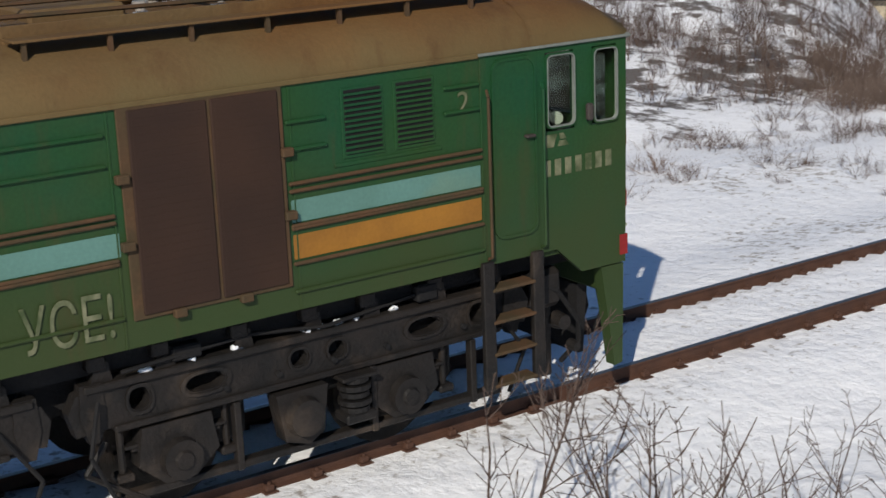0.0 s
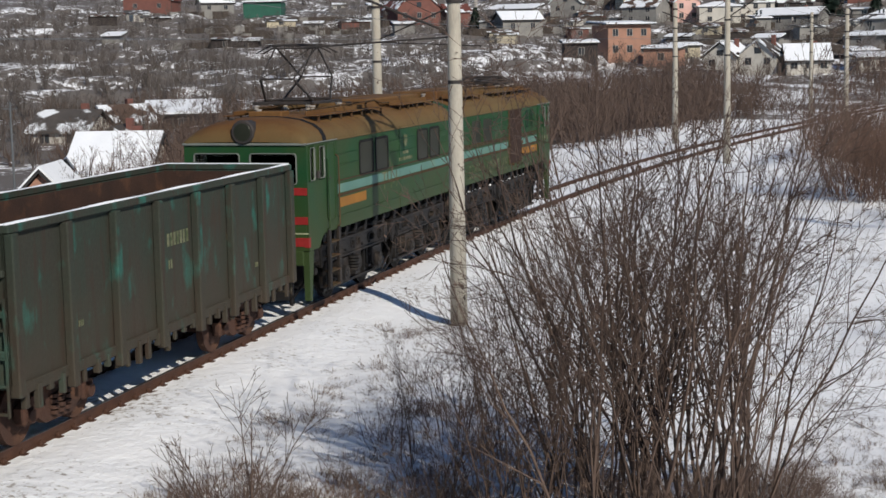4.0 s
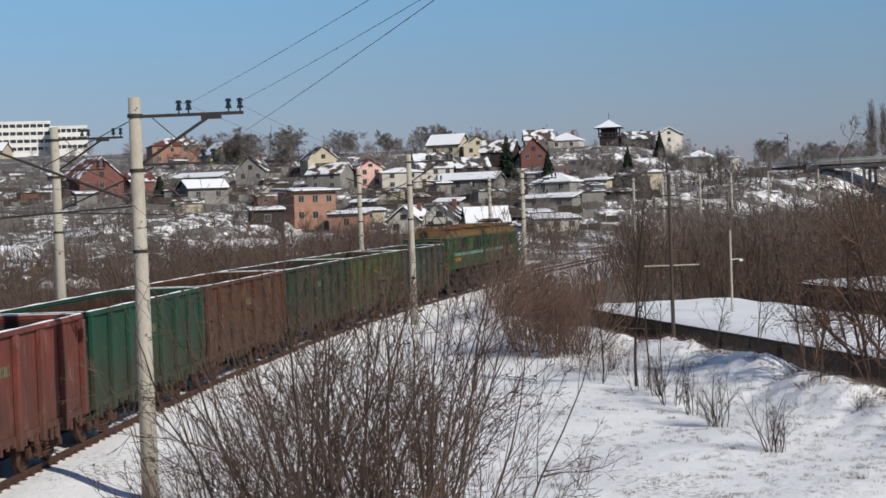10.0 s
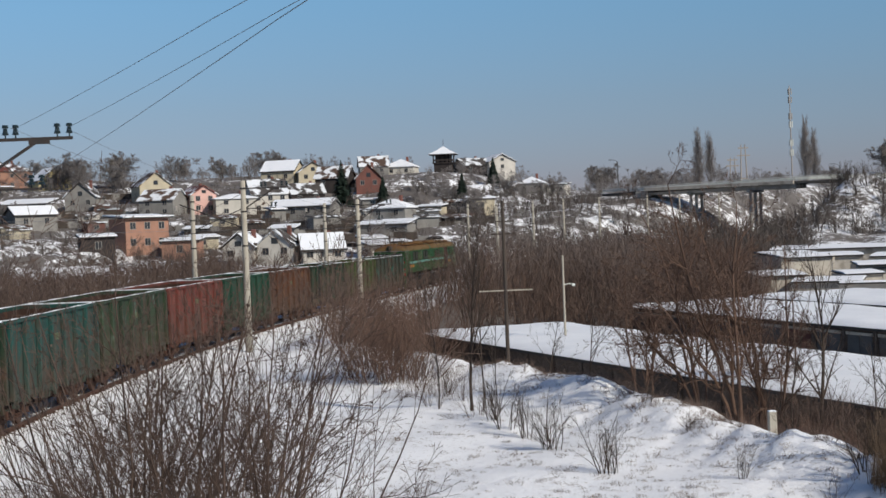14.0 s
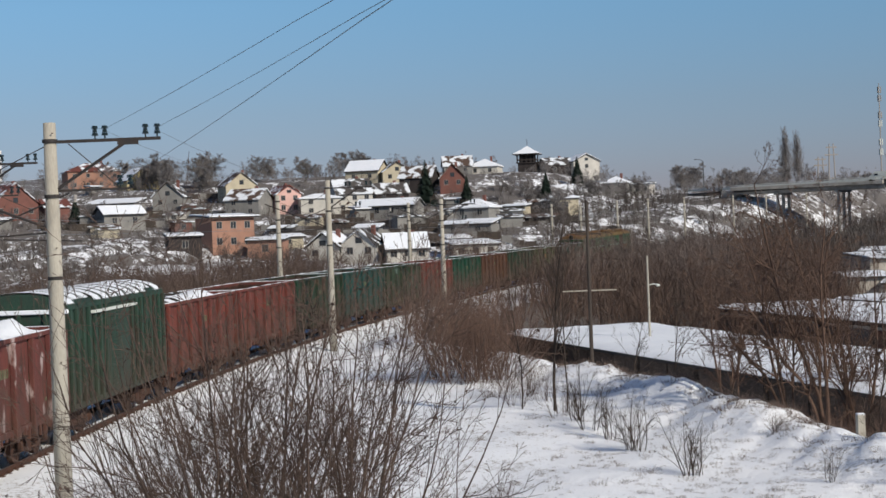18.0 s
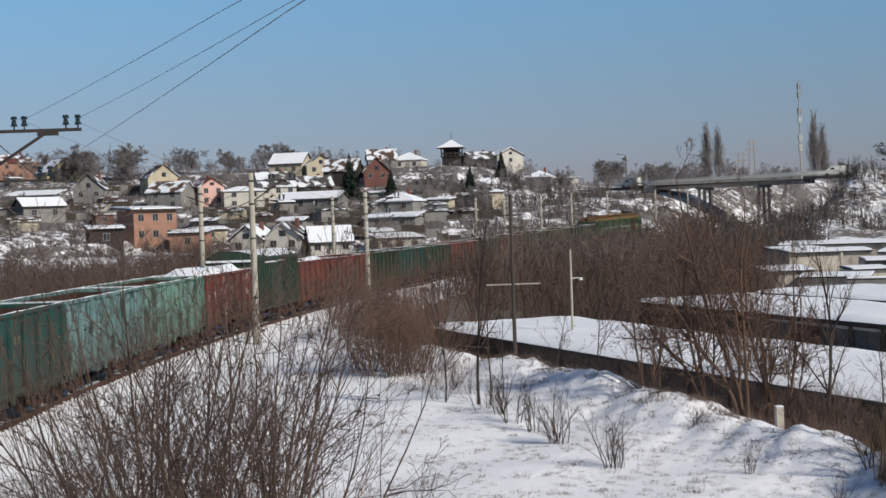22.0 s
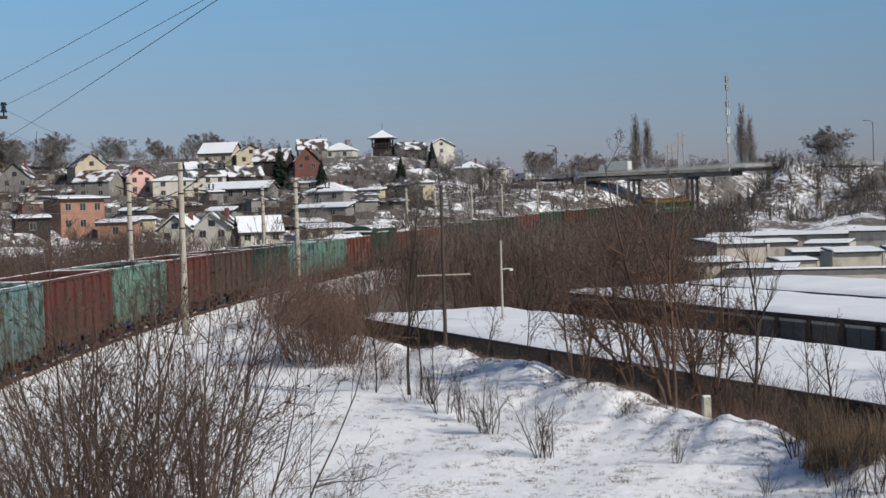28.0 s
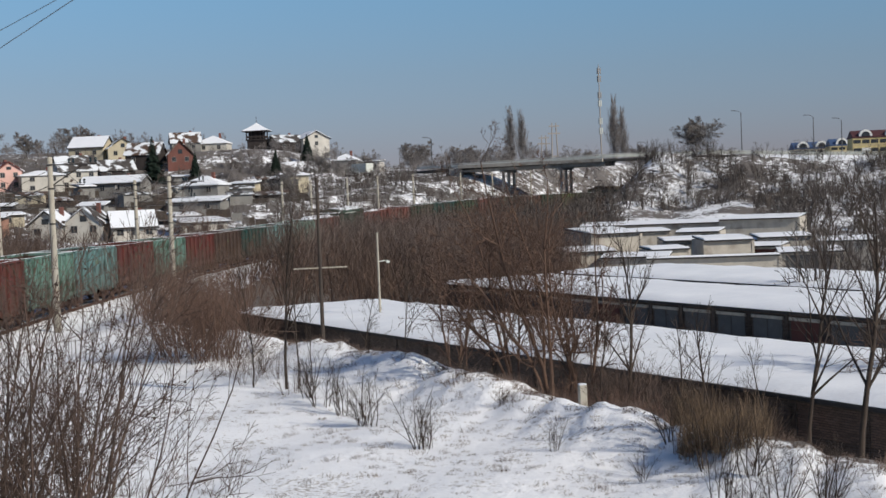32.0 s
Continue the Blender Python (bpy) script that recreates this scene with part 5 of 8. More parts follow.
def build_boxcar():
    w = thing("covered_wagon", "green covered wagon with snow on its arched roof", "freight wagon", group="wagons of the train")
    gm = wagon_paint("boxcar_green_paint", (0.024, 0.058, 0.041), (0.028, 0.046, 0.036), low=0.62, high=0.85)
    Lh, Wd, z0, z1 = BODY / 2 + 0.05, 1.46, 1.10, 4.02
    part("body", Geo().box(-Wd, Wd, -Lh, Lh, z0, z1), gm, w)
    arc = [(Wd + 0.06) * math.cos(radians(a)) for a in range(0, 181, 15)]
    arz = [0.52 * math.sin(radians(a)) for a in range(0, 181, 15)]
    part("roof", Geo().loft([[(x, y, z1 - 0.02 + z) for x, z in zip(arc, arz)] for y in (-Lh - 0.06, Lh + 0.06)]), gm, w, "green arched roof")
    rr = random.Random(9)
    for i in range(12):
        ya, yb = -Lh + i * 2 * Lh / 12 + 0.06 + rr.uniform(0, 0.06), -Lh + (i + 1) * 2 * Lh / 12 - 0.07 - rr.uniform(0, 0.08)
        lo, hi = rr.choice((1, 1, 2)), rr.choice((9, 10, 10))
        strip = [[(x * 0.99, y, z1 + z + (0.03 + 0.02 * noise.noise(Vector((x * 2, y * 1.7, 3)))) * (1.0 if lo < k < hi else -0.6)) for k, (x, z) in enumerate(zip(arc, arz)) if lo <= k <= hi] for y in np.linspace(ya, yb, 4)]
        part("roof_snow", Geo().loft(strip, closed=False), M["roof_snow"], w, "patchy snow between the roof ribs", smooth=True)
    for i in range(13):
        y = -Lh + i * 2 * Lh / 12
        part("roof_rib", Geo().loft([[(x * 1.012, yy, z1 + 0.035 + z) for x, z in zip(arc, arz)] for yy in (y - 0.04, y + 0.04)], closed=False), gm, w)
    for sx in (1, -1):
        for i in range(19):
            y = -Lh + 0.08 + i * (2 * Lh - 0.16) / 18
            if -1.85 < y < 0.85:
                continue
            a, b = sorted((sx * Wd, sx * (Wd + 0.12)))
            part("side_post", Geo().box(a, b, y - 0.07, y + 0.07, z0 - 0.05, z1, 0.02), gm, w)
        a, b = sorted((sx * Wd, sx * (Wd + 0.13)))
        dr = part("sliding_door", Geo().box(a, b, -1.75, 0.75, z0 + 0.05, z1 - 0.25, 0.02), gm, w)
        for i in range(22):
            zz = z0 + 0.15 + i * 0.115
            part("door_rib", Geo().box(min(sx * (Wd + 0.12), sx * (Wd + 0.155)), max(sx * (Wd + 0.12), sx * (Wd + 0.155)), -1.6, -0.55, zz, zz + 0.05, 0.01), gm, dr)
        a, b = sorted((sx * Wd, sx * (Wd + 0.17)))
        part("door_track", Geo().box(a, b, -3.4, 1.6, z1 - 0.24, z1 - 0.15, 0.01), M["white_frame"], w, "pale door track")
        part("side_sill", Geo().box(min(sx * (Wd - 0.02), sx * (Wd + 0.07)), max(sx * (Wd - 0.02), sx * (Wd + 0.07)), -Lh, Lh, z0 - 0.14, z0 + 0.06, 0.015), gm, w)
        for y in (-4.4, 3.6):
            part("vent_hatch", Geo().box(min(sx * Wd, sx * (Wd + 0.04)), max(sx * Wd, sx * (Wd + 0.04)), y - 0.35, y + 0.35, 3.05, 3.5, 0.01), gm, w)
    for sy in (1, -1):
        a, b = sorted((sy * Lh, sy * (Lh + 0.1)))
        part("end_beam", Geo().box(-Wd - 0.05, Wd + 0.05, a, b, z1 - 0.12, z1 + 0.02, 0.02), M["roof_snow"], w, "snow on the end beam")
        for x in (-0.8, 0.0, 0.8):
            part("end_post", Geo().box(x - 0.06, x + 0.06, a, b, z0, z1 - 0.1, 0.015), gm, w)
        part("coupler", Geo().box(-0.13, 0.13, min(sy * Lh, sy * (Lh + 0.28)), max(sy * Lh, sy * (Lh + 0.28)), 0.92, 1.18, 0.03), M["grime"], w)
    part("centre_sill", Geo().box(-0.3, 0.3, -Lh, Lh, 0.85, z0, 0.02).box(-1.3, 1.3, -0.1, 0.1, 0.9, z0), M["grime"], w)
    wagon_bogie(w, Lh - 2.0, M["rust"])
    wagon_bogie(w, -Lh + 2.0, M["rust"])
    return w


ORDER = [("murky", "weathered dark green gondola wagon with teal patches"), ("lime", "grass-green gondola wagon with yellow stencils"), ("dark_green", "dull dark green steel gondola wagon"),
         ("rust", "rust-brown weathered steel gondola wagon"), ("green", "bright green painted steel gondola wagon"), ("red", "brick-red painted steel gondola wagon"), ("worn_green", "dark green gondola wagon with pale streaks"),
         ("teal", "dark teal painted steel gondola wagon"), ("dark_green", "dull dark green steel gondola wagon"), ("red", "brick-red painted steel gondola wagon"), ("red", "red gondola wagon with snow over a dark load"),
         (None, ""), ("red_worn", "worn red gondola wagon heaped with snow"), ("mint", "pale mint-green gondola wagon with worn paint"), ("sky", "pale blue gondola wagon with worn paint"), ("teal", "dark teal gondola wagon with white stencils"),
         ("brown", "dark brown steel gondola wagon"), ("maroon", "maroon painted steel gondola wagon"), ("mint", "pale green gondola wagon with worn paint"), ("maroon", "maroon painted steel gondola wagon"), ("sky", "pale teal painted steel gondola wagon"),
         ("mint", "pale green gondola wagon with badly worn paint"), ("maroon", "dark red weathered steel gondola wagon"), ("dark_green", "dull dark green steel gondola wagon")]
TRAIN = []
TRAIN.append((engine_section(True), 0.0, -2.2, -9.2))
rear_half = engine_section(False)
TRAIN.append((rear_half, -23.45, 2.2, 9.2))


def build_wagons():
    first = build_gondola()
    SWAP = ("side_wall", "top_chord", "side_post", "side_sill", "latch_strip", "end_wall", "end_chord", "end_rib", "end_ladder")
    for i, (key, label) in enumerate(ORDER):
        centre = -24.25 - PITCH * (i + 0.5)
        if key is None:
            w = build_boxcar()
        else:
            w = first if i == 0 else copy_thing(first, Matrix())
            if i:
                for a, b in zip(first.children_recursive, w.children_recursive):
                    for ax, y, r in list(WHEELS):
                        if ax == a:
                            WHEELS.append((b, y, r))
            w["label"] = label
            for o in w.children_recursive:
                if o.data and o.name.split(".")[0] in SWAP:
                    repaint(o, PAINT[key])
                if key == "lime" and o.name.startswith("stencil"):
                    repaint(o, M["orange_stripe"])
        TRAIN.append((w, centre, 3.7, -3.7))
    heap(TRAIN[12][0], M["load"], "load", 3.55, 2.0, "dark load")
    heap(TRAIN[12][0], M["roof_snow"], "load_snow", 3.60, 5.0, "snow over the load", 2.75)
    heap(TRAIN[14][0], M["roof_snow"], "load_snow", 3.78, 8.0, "heaped snow load")


build_wagons()
FRONT, SPEED = 10.43, 11.23


def motions():
    """The train rolls along the line at a steady speed; its wheels turn."""
    for ob, centre, ya, yb in TRAIN:
        rows = []
        for k in range(0, 33):
            s = FRONT + SPEED * k + centre
            back = ob is rear_half
            p, _ = track(s + ya)
            q, _ = track(s + yb)
            d = (p - q).normalized()
            at = p + d * ya if back else p - d * ya
            m = Matrix.Translation(at) @ pose(0, 0, 0, math.degrees(math.asin(d.z)), 0, math.degrees(math.atan2(-d.x, d.y)))
            rows.append((float(k), m))
        walk(ob, rows)
    for ob, az, t0 in TRAFFIC:
        s_mid = road_s_at(az)
        rows = []
        for k in range(0, 33, 2):
            p, d = road_point(max(-400.0, s_mid + 10.0 * (k - t0))) if s_mid + 10.0 * (k - t0) > 0 else (ROADPTS[0] + (ROADPTS[0] - ROADPTS[1]).normalized() * -(s_mid + 10.0 * (k - t0)), (ROADPTS[1] - ROADPTS[0]).normalized())
            rows.append((float(k), Matrix.Translation(p + Vector((d.y, -d.x, 0)) * -1.8) @ pose(0, 0, 0, 0, 0, math.degrees(math.atan2(-d.x, d.y)))))
        walk(ob, rows)
    for ax, y, r in WHEELS:
        back = 1 if ax.parent.parent is not rear_half else -1
        rows = [(k / 30, pose(0, y, r, -math.degrees(SPEED * k / 30 / r) * back, 0, 0)) for k in range(0, 961, 1)]
        walk(ax, rows)


# ---- poles and wires ----
M["wood_dark"] = surface("dark_weathered_wood", (0.055, 0.045, 0.040), 0.9, (0.085, 0.068, 0.055), 1.5, 0.7, 30, 0.2, 0.2, streak=0.2)
M["wire"] = surface("wire", (0.13, 0.14, 0.15), 0.6, (0.10, 0.105, 0.11), 2, 0.3, 20, 0.1, 0.0)
M["glass_ins"] = surface("dark_insulator", (0.012, 0.02, 0.02), 0.2, (0.02, 0.03, 0.03), 4, 0.4, 20, 0.1, 0.0)


def insulator(parent, x, z):
    g = Geo().tube((x, 0, z), (x, 0, z + 0.30), 0.018, n=6)
    for i, r in enumerate((0.075, 0.055, 0.075)):
        g.tube((x, 0, z + 0.08 + 0.075 * i), (x, 0, z + 0.145 + 0.075 * i), r, r * 0.75, 10)
    part("insulator", g, M["glass_ins"], parent)


def catenary_pole(x, y, base, top, turn_deg, side=1, arm=True, tall_arm=True):
    """Tapered concrete pole; side = +1 carries its wire bracket to the right, the track bracket to the left."""
    p = thing("catenary_pole", "tapered concrete catenary pole with steel brackets beside the track", "pole", pose(x, y, base, 0, 0, turn_deg), "poles along the track")
    h = top - base
    part("shaft", Geo().loft([[(r * math.cos(a), r * math.sin(a), z) for a in np.linspace(0, 2 * math.pi, 17)[:-1]] for z, r in ((-0.4, 0.205), (h * 0.5, 0.17), (h, 0.135))]), M["concrete"], p, smooth=True)
    for i in range(int(h / 0.42)):
        if i % 6 == 1:
            part("bolt", Geo().tube((0.1, -0.15, 0.8 + 0.42 * i), (0.1, -0.185, 0.8 + 0.42 * i), 0.016, n=6), M["rust"], p)
    for z in (h * 0.955, h * 0.82, h * 0.62):
        part("clamp_band", Geo().tube((0, 0, z - 0.04), (0, 0, z + 0.04), 0.17, n=16), M["steel_dark"], p)
    if arm:
        z = h - 0.42
        part("cross_arm", Geo().box(-0.1, 2.45, -0.03, 0.03, z - 0.04, z + 0.03), M["steel_dark"], p)
        part("arm_brace", Geo().tube((0.12, 0, z - 1.05), (1.7, 0, z - 0.05), 0.035, n=6).tube((0.4, 0, z - 0.05), (1.5, 0, z - 1.05), 0.012, n=5).box(1.5, 1.95, -0.04, 0.04, z - 0.12, z - 0.03), M["steel_dark"], p)
        for xx in (1.0, 1.22, 2.12, 2.38):
            insulator(p, xx, z + 0.02)
        z2 = z - 1.08
        part("lower_arm", Geo().box(0.0, 1.75, -0.025, 0.025, z2 - 0.03, z2 + 0.02), M["steel_dark"], p)
        for xx in (1.52, 1.74):
            insulator(p, xx, z2)
    # bracket over the track
    zt = 7.6 - base
    end = -3.9 if side > 0 else 3.9
    br = Geo().tube((0, 0, zt - 1.3), (end * 0.9, 0, zt + 0.1), 0.03, n=7).tube((0, 0, zt + 0.6), (end * 0.55, 0, zt - 0.4), 0.012, n=5)
    br.tube((0, 0, zt - 1.35), (end, 0, zt - 1.55), 0.022, n=6)
    part("track_bracket", br, M["steel_dark"], p)
    ins = Geo()
    for i in range(3):
        ins.tube((end * 0.95, 0, zt - 0.22 + 0.09 * i), (end * 0.95, 0, zt - 0.15 + 0.09 * i), 0.09, 0.06, 10)
    part("hanging_insulator", ins, M["porcelain"], p)
    return p


def heading_at(y):
    return -math.degrees(float(np.interp(y, Y_ALL, H_ALL)))


for px, py, top, side in ((-8.33, 33.4, 8.66, 1), (-15.8, 51.9, 9.2, -1), (-5.5, 81.5, 8.85, 1), (-9.95, 98.5, 8.6, -1), (0.76, 106.5, 8.12, 1)):
    catenary_pole(px, py, float(ground_z(px, py)), top, heading_at(py), side, arm=(side > 0) or py < 60)
for s, off, hh in ((136, -4.0, 8.6), (194, -3.8, 8.4), (207, -3.8, 8.4), (223.8, -3.8, 8.4), (238.3, -3.8, 8.4), (255.7, -3.8, 8.4), (279.9, -3.8, 8.4), (296.8, -3.8, 8.4), (296.8, 4.0, 8.4)):
    q, hd = track(s, off)
    catenary_pole(q.x, q.y, float(ground_z(q.x, q.y)), q.z + hh, -math.degrees(hd), 1 if off > 0 else -1, arm=off > 0)


def wire(name, label, pts, r, sag=0.0):
    g = Geo()
    dense = []
    for a, b in zip(pts[:-1], pts[1:]):
        a, b = Vector(a), Vector(b)
        for i in range(12):
            t = i / 12
            dense.append(a.lerp(b, t) - Vector((0, 0, sag * 4 * t * (1 - t))))
    dense.append(Vector(pts[-1]))
    g.path(dense, r, 5)
    ob = part(name, g, M["wire"])
    return tagged(ob, label, "overhead wire", kind="structure")


def along(off, z, s0, s1, n):
    return [track(s0 + (s1 - s0) * i / n, off)[0] + Vector((0, 0, z)) for i in range(n + 1)]


wire("contact_wire", "copper contact wire over the track", along(0.0, 6.28, -20, 400, 60), 0.008)
wire("messenger_wire", "sagging messenger wire above the contact wire", along(0.0, 7.3, -20, 400, 9), 0.008, 0.6)
# three supply lines leave the near pole and pass level overhead
for a, b in (((-7.05, 33.4, 8.52), (-1.45, 17.6, 8.50)), ((-5.92, 33.4, 8.50), (-0.72, 17.2, 8.48)), ((-6.55, 33.4, 7.44), (-0.42, 10.3, 7.44))):
    a, b = Vector(a), Vector(b)
    wire("supply_wire", "thin supply wire leading overhead from the near pole", [a, b, b + (b - a) * 2.2], 0.0045 if a.z > 8 else 0.0035, 0.03)
for ox, oz in ((1.1, 8.5), (2.3, 8.45)):
    wire("supply_wire", "thin supply wire running along the line", [(-8.33 + ox, 33.4, oz), (-5.5 + ox * 0.9, 81.5, 8.65), (0.76 + ox * 0.9, 106.5, 7.95), (15.5, 170.0, 8.6)], 0.0045, 0.7)


def plain_pole(name, az, d, h, r, mat_, label, bars=(), thick=0.03):
    q = on_ground(az, d)
    p = thing(name, label, "pole", Matrix.Translation(q))
    part("shaft", Geo().tube((0, 0, -0.3), (0, 0, h), r, r * 0.7, 10), mat_, p)
    for z, w, mt in bars:
        part("cross_bar", Geo().box(-w, w, -0.04, 0.04, z - 0.03, z + 0.03, 0.01), mt, p)
    return p


plain_pole("utility_pole", 5.9, 72, 9.2, 0.105, M["wood_dark"], "dark wooden utility pole with a snowy crossbar", ((4.9, 1.3, M["concrete"]), (8.2, 0.5, M["wood_dark"]), (7.6, 0.6, M["wood_dark"])))
lp = plain_pole("light_pole", 8.1, 88, 7.6, 0.085, M["concrete"], "grey concrete pole with a small lamp among the scrub")
part("lamp_head", Geo().path([(0, 0, 5.9), (0.35, 0, 5.95), (0.55, 0, 5.9)], 0.03).tube((0.5, 0, 5.88), (0.68, 0, 5.86), 0.09, 0.06, 10), M["white_frame"], lp)
stub = thing("concrete_post", "short square concrete post on the snowy bank", "post", Matrix.Translation((11.55, 41.2, float(ground_z(11.55, 41.2)))))
part("post", Geo().box(-0.11, 0.11, -0.11, 0.11, -0.3, 0.62, 0.02), M["concrete"], stub)
part("snow_cap", Geo().box(-0.11, 0.11, -0.11, 0.11, 0.62, 0.66, 0.02), M["roof_snow"], stub)


# ---- garages ----
M["dark_brick"] = surface("dark_old_brick", (0.060, 0.044, 0.036), 0.95, (0.038, 0.031, 0.028), 2.0, 0.8, 14, 0.25, 0.5, stain=(0.10, 0.082, 0.07), stain_scale=0.9, stain_low=0.58, stain_high=0.75)


def brick_courses(mt, w=0.26, h=0.082, mortar=(0.085, 0.078, 0.07)):
    """Courses of brick on a wall facing along y."""
    t = mt.node_tree
    n, ln = t.nodes, t.links
    bsdf = n["Principled BSDF"]
    src = bsdf.inputs["Base Color"].links[0].from_socket
    tc, sep, com, br = n.new("ShaderNodeTexCoord"), n.new("ShaderNodeSeparateXYZ"), n.new("ShaderNodeCombineXYZ"), n.new("ShaderNodeTexBrick")
    ln.new(tc.outputs["Object"], sep.inputs[0])
    ad = n.new("ShaderNodeMath")
    ln.new(sep.outputs[0], ad.inputs[0])
    ln.new(sep.outputs[1], ad.inputs[1])
    ln.new(ad.outputs[0], com.inputs[0])
    ln.new(sep.outputs[2], com.inputs[1])
    ln.new(com.outputs[0], br.inputs["Vector"])
    br.inputs["Scale"].default_value, br.inputs["Brick Width"].default_value, br.inputs["Row Height"].default_value = 1.0, w, h
    br.inputs["Mortar Size"].default_value, br.inputs["Bias"].default_value = 0.008, -0.2
    ln.new(src, br.inputs["Color1"])
    hs = n.new("ShaderNodeHueSaturation")
    hs.inputs["Value"].default_value = 1.8
    ln.new(src, hs.inputs["Color"])
    ln.new(hs.outputs[0], br.inputs["Color2"])
    br.inputs["Mortar"].default_value = (*mortar, 1)
    ln.new(br.outputs["Color"], bsdf.inputs["Base Color"])


brick_courses(M["dark_brick"])
M["block"] = surface("pale_concrete_block", (0.40, 0.37, 0.33), 0.9, (0.30, 0.28, 0.25), 0.9, 0.7, 15, 0.12, 0.2, stain=(0.20, 0.18, 0.15), stain_scale=0.6)
M["felt"] = surface("roofing_felt", (0.035, 0.035, 0.037), 0.9, (0.055, 0.052, 0.05), 1.5, 0.6, 20, 0.2, 0.2)
M["door_red"] = surface("dark_red_door_paint", (0.10, 0.035, 0.028), 0.7, (0.07, 0.03, 0.026), 1.5, 0.7, 20, 0.15, 0.1)
M["door_grey"] = surface("grey_door_paint", (0.085, 0.09, 0.092), 0.7, (0.06, 0.062, 0.065), 1.5, 0.7, 20, 0.15, 0.1)
BRICK = Geo().box(-0.118, 0.118, -0.012, 0.012, -0.030, 0.030, 0.004).mesh("brick")
M["brick_a"] = surface("old_brick_face", (0.12, 0.082, 0.064), 0.95, (0.075, 0.058, 0.050), 3.0, 0.7, 30, 0.2, 0.3, rand=0.5)
BRICK.materials.append(M["brick_a"])


def snow_sheet(w, d, thick, seed, over=0.12):
    """A soft snow slab with drooping edges, centred, z = 0 at its underside."""
    g = Geo()
    nx, ny = max(6, int(w / 0.5)), max(6, int(d / 0.6))
    top = []
    for j in range(ny + 1):
        for i in range(nx + 1):
            u, v = i / nx * 2 - 1, j / ny * 2 - 1
            e = (1 - abs(v) ** 8) * ((1 - abs(u) ** 8) if over > 0 else 1.0)
            x, y = u * (w / 2 + over), v * (d / 2 + over)
            top.append((x, y, 0.02 + thick * max(0.0, e) ** 0.5 * (0.85 + 0.4 * noise.noise(Vector(((x - seed) * 0.33, y * 0.33, 2.0))) + 0.12 * noise.noise(Vector(((x - seed) * 1.4, y * 1.4, 5.0))))))
    n1 = nx + 1
    f = [(j * n1 + i, j * n1 + i + 1, (j + 1) * n1 + i + 1, (j + 1) * n1 + i) for j in range(ny) for i in range(nx)]
    g.add(top, f)
    g.box(-w / 2 - over + 0.02, w / 2 + over - 0.02, -d / 2 - over + 0.02, d / 2 + over - 0.02, 0.0, 0.022)
    return g


def garage(p, yaw, w, d, h, wall, label, door=None, thick=0.22, seed=1, tilt=0.0):
    """One lock-up: w along its row, d deep, the face towards -y."""
    gr = thing("garage", label, "garage", Matrix.Translation(p) @ pose(0, 0, 0, 0, 0, yaw), "lock-up garages")
    part("wall", Geo().box(-w / 2, w / 2, -d / 2, d / 2, -1.2, h), wall, gr)
    for x in (-w / 2, w / 2):
        part("pier", Geo().box(x - 0.16, x + 0.16 - 0.01, -d / 2 - 0.08, -d / 2 + 0.05, -0.8, h - 0.02, 0.01), wall, gr)
    part("roof_slab", Geo().box(-w / 2, w / 2, -d / 2 - 0.25, d / 2 + 0.2, h, h + 0.14, 0.02), M["felt"], gr, m=pose(0, 0, 0, tilt, 0, 0) if tilt else None)
    part("roof_snow", snow_sheet(w + 0.012, d + 0.4, thick, seed, 0.0), M["roof_snow"], gr, "thick snow on the roof", m=pose(0, 0, 0, tilt, 0, 0) @ pose(0, 0, h + 0.141), smooth=True)
    if door is not None:
        dr = part("garage_door", Geo().box(-w * 0.38, w * 0.38, -d / 2 - 0.05, -d / 2, -0.6, h - 0.35, 0.01), door, gr)
        part("door_leaf_edge", Geo().box(-0.03, 0.03, -d / 2 - 0.065, -d / 2 - 0.05, -0.6, h - 0.36), M["steel_dark"], dr)
        part("lintel", Geo().box(-w * 0.42, w * 0.42, -d / 2 - 0.10, -d / 2 - 0.01, h - 0.34, h - 0.16, 0.01), M["concrete"], gr)
    return gr


def garage_row(a, b, n, depth, h, base, wall, doors, seed):
    a, b = Vector((*a, 0)), Vector((*b, 0))
    d = (b - a) / n
    w = d.length
    yaw = math.degrees(math.atan2(-d.y, -d.x))
    back = Vector((d.y, -d.x, 0)).normalized()
    out = []
    for i in range(n):
        q = a + d * (i + 0.5) + back * depth / 2
        rg = random.Random(seed + i)
        door = None if not doors else (M["door_red"] if rg.random() < 0.2 else M["door_grey"])
        out.append(garage(Vector((q.x, q.y, base)), yaw, w - 0.004, depth, h, wall,
                          "dark brick lock-up garage with snow-covered roof" if not doors else "lock-up garage with snowy roof and metal door", door, 0.26, 50.0 * seed + i * w))
    return out


row_near = garage_row((23.9, 33.3), (4.7, 97.3), 20, 10.2, 2.45, -3.5, M["dark_brick"], False, 5)
garage_row((36.5, 64.0), (22.0, 118.0), 17, 10.6, 2.5, -3.6, M["dark_brick"], True, 40)
garage_row((47.0, 66.8), (32.4, 121.0), 14, 11.5, 2.72, -3.6, M["dark_brick"], False, 140)
